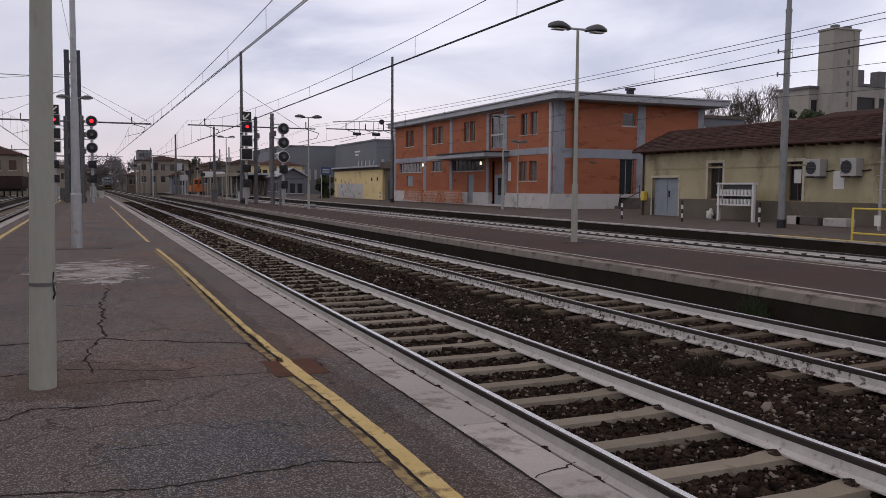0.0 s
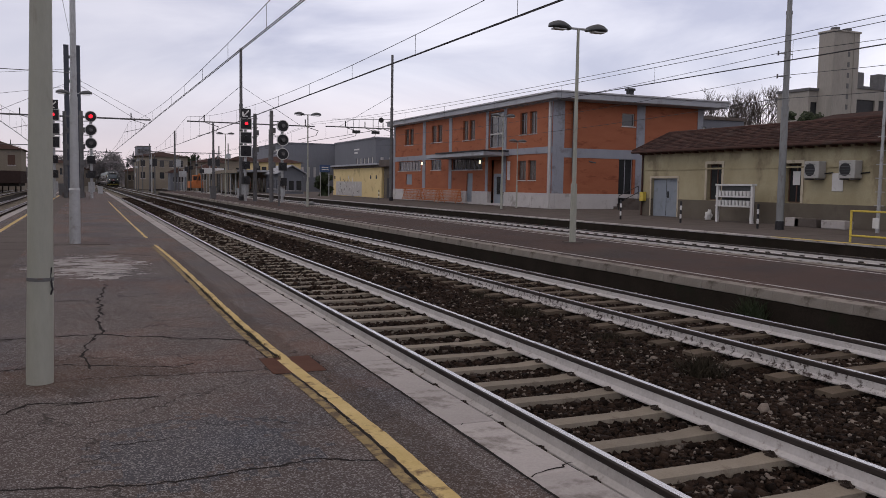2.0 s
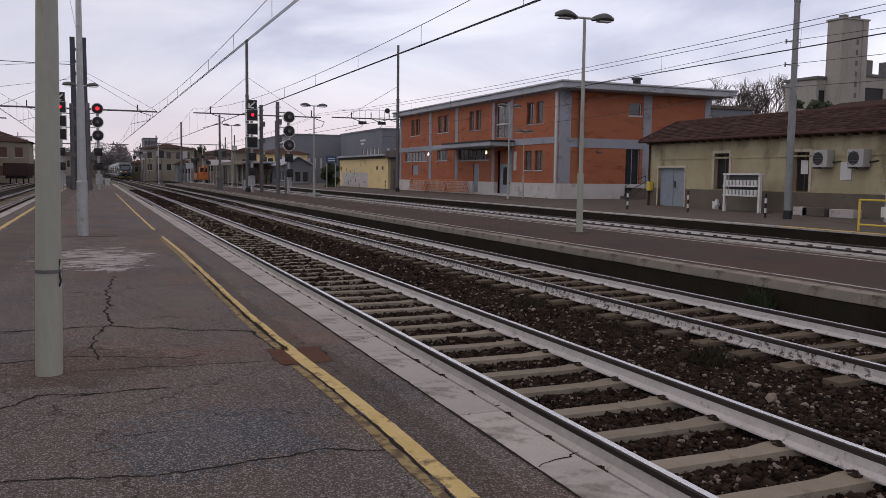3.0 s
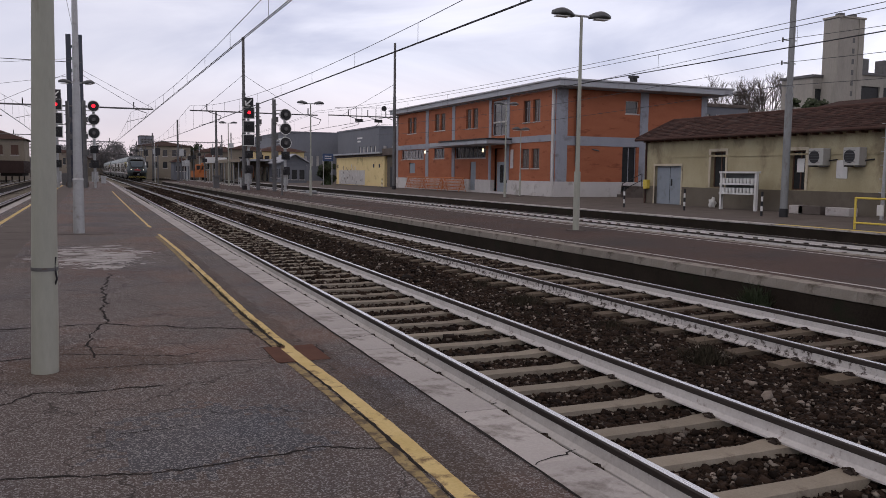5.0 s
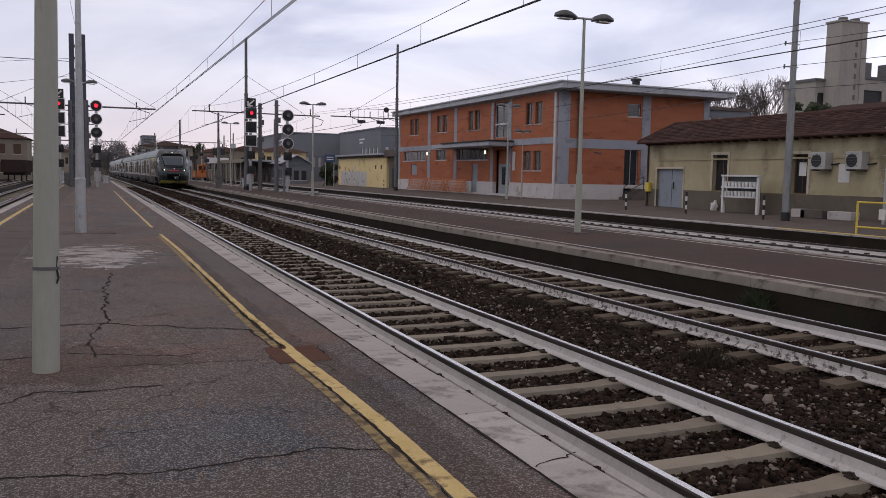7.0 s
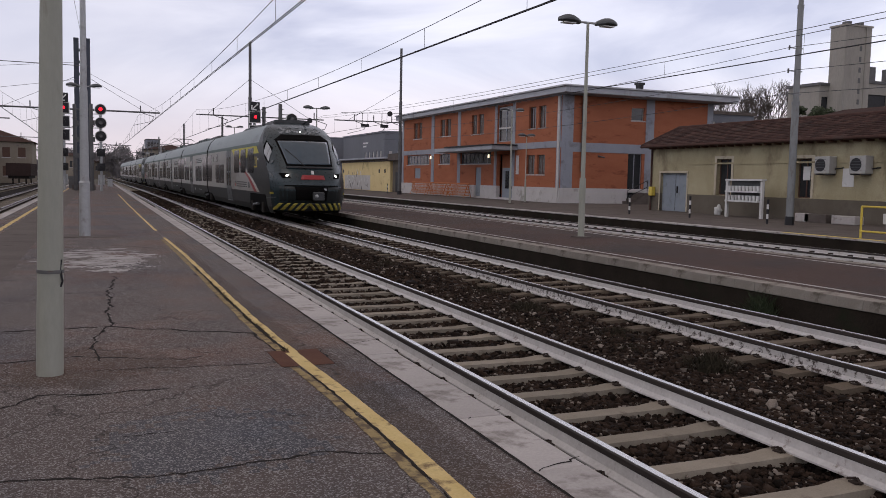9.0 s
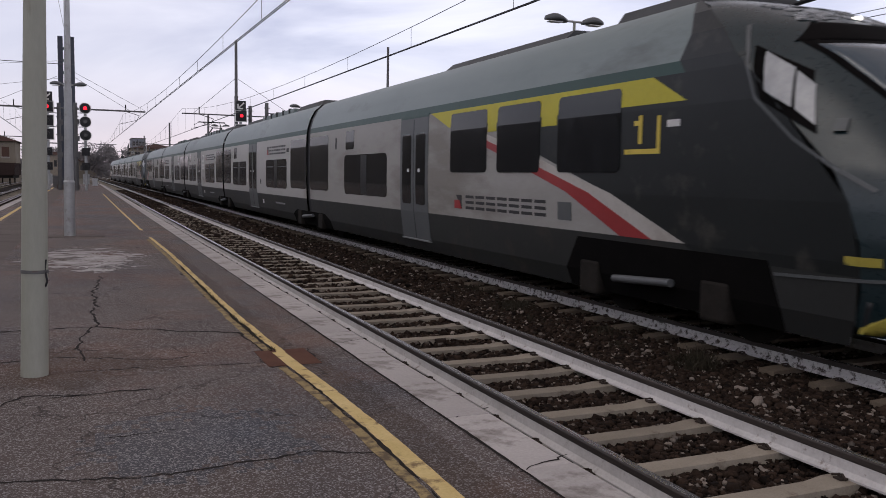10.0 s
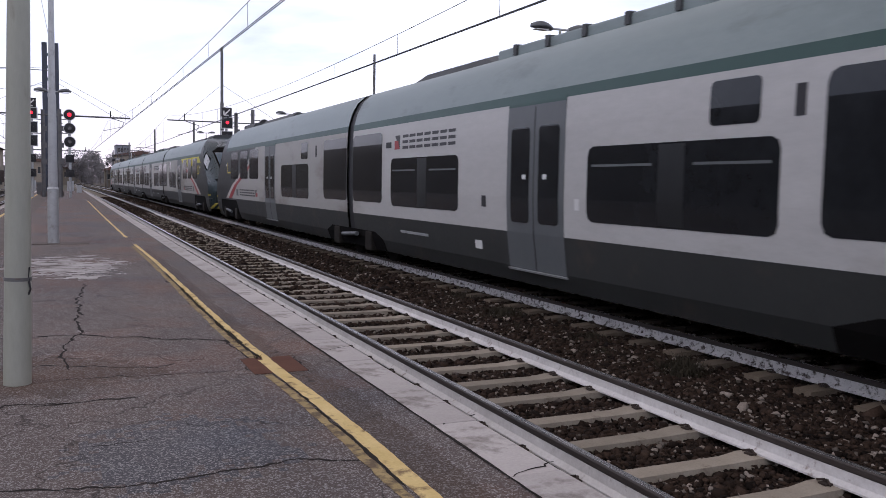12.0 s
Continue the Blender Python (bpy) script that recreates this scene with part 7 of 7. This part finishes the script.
def leafy(name, label, x, y, r, h, n, mat, seed, size=0.22, trunk=0.5, z=-0.45):
    t = thing(name, label, "tree", at=pose(x, y, z))
    rng = random.Random(seed)
    rodded("trunk", TWIG, t, (0, 0, 0), (0, 0, h * trunk), 0.16, 0.1, 8)
    for k in range(4):
        a = k * 1.57
        rodded("limb", TWIG, t, (0, 0, h * trunk * .7), (math.cos(a) * r * .5, math.sin(a) * r * .5, h * (trunk + .2)), 0.07, 0.03, 6)
    bm = bmesh.new()
    centres = [(Vector((rng.gauss(0, r * .45), rng.gauss(0, r * .45), h * rng.uniform(trunk * .6, .95))), r * rng.uniform(.25, .5)) for _ in range(14)]
    for k in range(n):
        c, cr = rng.choice(centres)
        d = Vector((rng.gauss(0, 1), rng.gauss(0, 1), rng.gauss(0, .8))).normalized() * cr * rng.random() ** .4
        u = Vector((rng.gauss(0, 1), rng.gauss(0, 1), rng.gauss(0, 1))).normalized()
        w = u.orthogonal().normalized()
        p, s = c + d, size * rng.uniform(.5, 1.2)
        bm.faces.new([bm.verts.new(p + q) for q in (u * s, w * s * .5, -u * s, -w * s * .5)])
    part("crown", bm, mat, t, "uneven dark crown of small leaves")


leafy("evergreen_bush", "dark evergreen bush beside the yellow house", 26.0, 97, 1.15, 3.3, 2600, LEAF, 5, trunk=0.3)
leafy("palm_like_tree", "dark evergreen tree behind the tiled roof", 58.0, 55, 1.5, 9.7, 2600, LEAF, 6, trunk=0.7)
# paled grey: distance haze is mixed into the wood's colour
FAR_WOOD = surf("haze_paled_winter_wood", (0.14, 0.132, 0.136), (0.21, 0.20, 0.205), rough=0.95, scale=0.5, fine=4, bump=0.1)
for k, (x, y, r, h) in enumerate(((5.0, 300, 6, 13), (11.5, 318, 7, 15), (17, 290, 6, 12), (-5, 340, 7, 12), (24, 250, 4, 10.5), (30, 250, 4, 11), (-16, 330, 7, 12), (-26, 260, 6, 11), (36, 236, 4, 9))):
    leafy("far_tree", "distant brownish winter tree beyond the yard", x, y, r, h * .86, 3600, FAR_WOOD if k not in (4, 5, 8) else LEAF, 60 + k, size=0.34, trunk=0.35)


# ---- yard clutter up the line ----
def excavator():
    e = thing("track_machine", "small orange track machine standing in the yard", "machine", at=pose(19.6, 168, -0.3))
    boxed("body", ORANGE_NET, e, -1.3, 1.3, -1, 2.5, 0.7, 2.0, bevel=0.1)
    boxed("cab", ORANGE_NET, e, -0.6, 0.9, -0.5, 0.9, 2.0, 3.2, bevel=0.1)
    boxed("cab_glass", GLASS_DARK, e, -0.5, 0.8, -0.53, -0.5, 2.2, 3.0)
    for s in (-1.1, 1.1):
        boxed("crawler", TRAIN_UNDER, e, s - .3, s + .3, -1.2, 2.6, 0, 0.7, bevel=0.2)
    rodded("boom", ORANGE_NET, e, (0, -0.8, 1.6), (0.3, -2.8, 3.4), 0.18, n=8)


excavator()
for k, (x, y, w, h) in enumerate(((15.6, 62, 0.5, 0.45), (16.4, 66, 0.7, 0.5), (10.2, 75, 0.5, 1.1), (13.0, 78, 0.5, 0.9), (-2.0, 84, 0.6, 1.1), (1.4, 96, 0.5, 0.8), (11.3, 53, 0.12, 1.9))):
    base = PLAT if 9.5 < x < 14 or -3 < x < 2.4 else -0.24
    bm = bmesh.new()
    box(bm, -w / 2, w / 2, -w * .4, w * .4, 0, h * .85, bevel=0.02)
    box(bm, -w / 2 - .03, w / 2 + .03, -w * .4 - .03, w * .4 + .03, h * .85, h)
    tagged(part("lineside_cabinet", bm, GALV if k % 2 else STEEL_DARK, None, "small grey lineside equipment cabinet", at=pose(x, y, base)), category="cabinet", group="lineside cabinets")


def wagon(x, y, l, mat, label):
    w = thing("freight_wagon", label, "wagon", at=pose(x, y, 0))
    boxed("body", mat, w, -1.4, 1.4, 0, l, 1.1, 2.7, bevel=0.05)
    for k in range(7):
        for u in (-1.44, 1.40):
            boxed("stanchion", mat, w, u, u + .04, 0.3 + k * (l - .7) / 6, 0.4 + k * (l - .7) / 6, 1.1, 2.7)
    boxed("underframe", TRAIN_UNDER, w, -1.2, 1.2, 0.2, l - .2, 0.75, 1.1)
    for s in (1.5, l - 1.5):
        for u in (-0.75, 0.75):
            rodded("wheel", TRAIN_UNDER, w, (u - .06, s, 0.45), (u + .06, s, 0.45), 0.45, n=18)


WAGON_BROWN = surf("sooty_brown_wagon_paint", (0.035, 0.024, 0.022), (0.06, 0.04, 0.036), rough=0.85, scale=1, fine=20, bump=0.1, spots=(0.03, 0.025, 0.024), spot_scale=2)
wagon(-9.0, 118, 12, WAGON_BROWN, "low dark brown freight wagon standing in the yard")


# thin posts, signals and dwarf buildings crowding the far throat of the station
rng = random.Random(9)
for k in range(26):
    x, y = rng.uniform(9.5, 27), rng.uniform(125, 260)
    p = thing("yard_post", "thin dark post in the far yard", "post", "yard posts", pose(x, y, -0.5))
    h = rng.uniform(3.5, 9.0)
    rodded("shaft", STEEL_DARK if k % 3 else GALV, p, (0, 0, 0), (0, 0, h), 0.11, 0.08, 8)
    boxed("box", BLACK if k % 2 else GALV, p, -0.35, 0.35, -0.15, 0.15, h * .72, h * .72 + rng.uniform(.4, 1.2))
for k, (x0, x1, y, z, m) in enumerate(((9.5, 12.5, 232, 4.0, STUCCO_LOW), (22.8, 27, 190, 4.6, PLASTER_FAR), (-2.5, 1.5, 300, 5, STUCCO_LOW), (5.8, 9.5, 420, 9, PLASTER_FAR), (-14, -5, 300, 7, PLASTER_FAR), (16, 19, 180, 3.4, GREY_PANEL2), (27.5, 34, 178, 6.2, PLASTER_FAR))):
    block("yard_hut", "small brown yard building with a dark roof", x0, x1, y, y + 6, z, m, wins=rows_of(x0 + .3, x1 - .3, 2, .8, z * .45, z * .75), roof=1.0)
far_hedge = bmesh.new()
for k in range(5200):
    x, y = rng.uniform(-60, 90), rng.uniform(395, 440)
    z = rng.uniform(0, 1) * (5.5 + 3.5 * noise.noise(Vector((x * .08, 3, 1))))
    u = Vector((rng.gauss(0, 1), rng.gauss(0, .4), rng.gauss(0, 1))).normalized()
    w = u.orthogonal().normalized()
    s = rng.uniform(.5, 1.3)
    far_hedge.faces.new([far_hedge.verts.new(Vector((x, y, z)) + q) for q in (u * s, w * s * .6, -u * s, -w * s * .6)])
tagged(part("far_woods", far_hedge, FAR_WOOD, None, "brown-grey winter woods along the horizon, haze in their colour"), category="woods", kind="stuff")


# ---- what moves ----
RUN = [(0.0, 286.0), (1.0, 257.6), (2.0, 229.2), (3.0, 200.7), (4.0, 172.1), (5.0, 143.5), (6.0, 115.0), (7.0, 87.0), (7.5, 73.1), (8.0, 59.3), (8.8, 37.3), (9.0, 31.8), (9.5, 18.1), (10.0, 4.8), (10.5, -8.4), (11.0, -21.55), (11.5, -34.75), (12.0, -47.8)]


def on_line(y):
    """A unit's place with its tip at y, lying along the track."""
    return pose(7.645 + bend(y), y, 0, 0, 0, math.degrees(math.atan2(bend(y) - bend(y + END), END)))


def motions():
    walk(lead, [(t, on_line(y)) for t, y in RUN])
    walk(trail, [(t, on_line(y + END + 1.75)) for t, y in RUN])


motions()
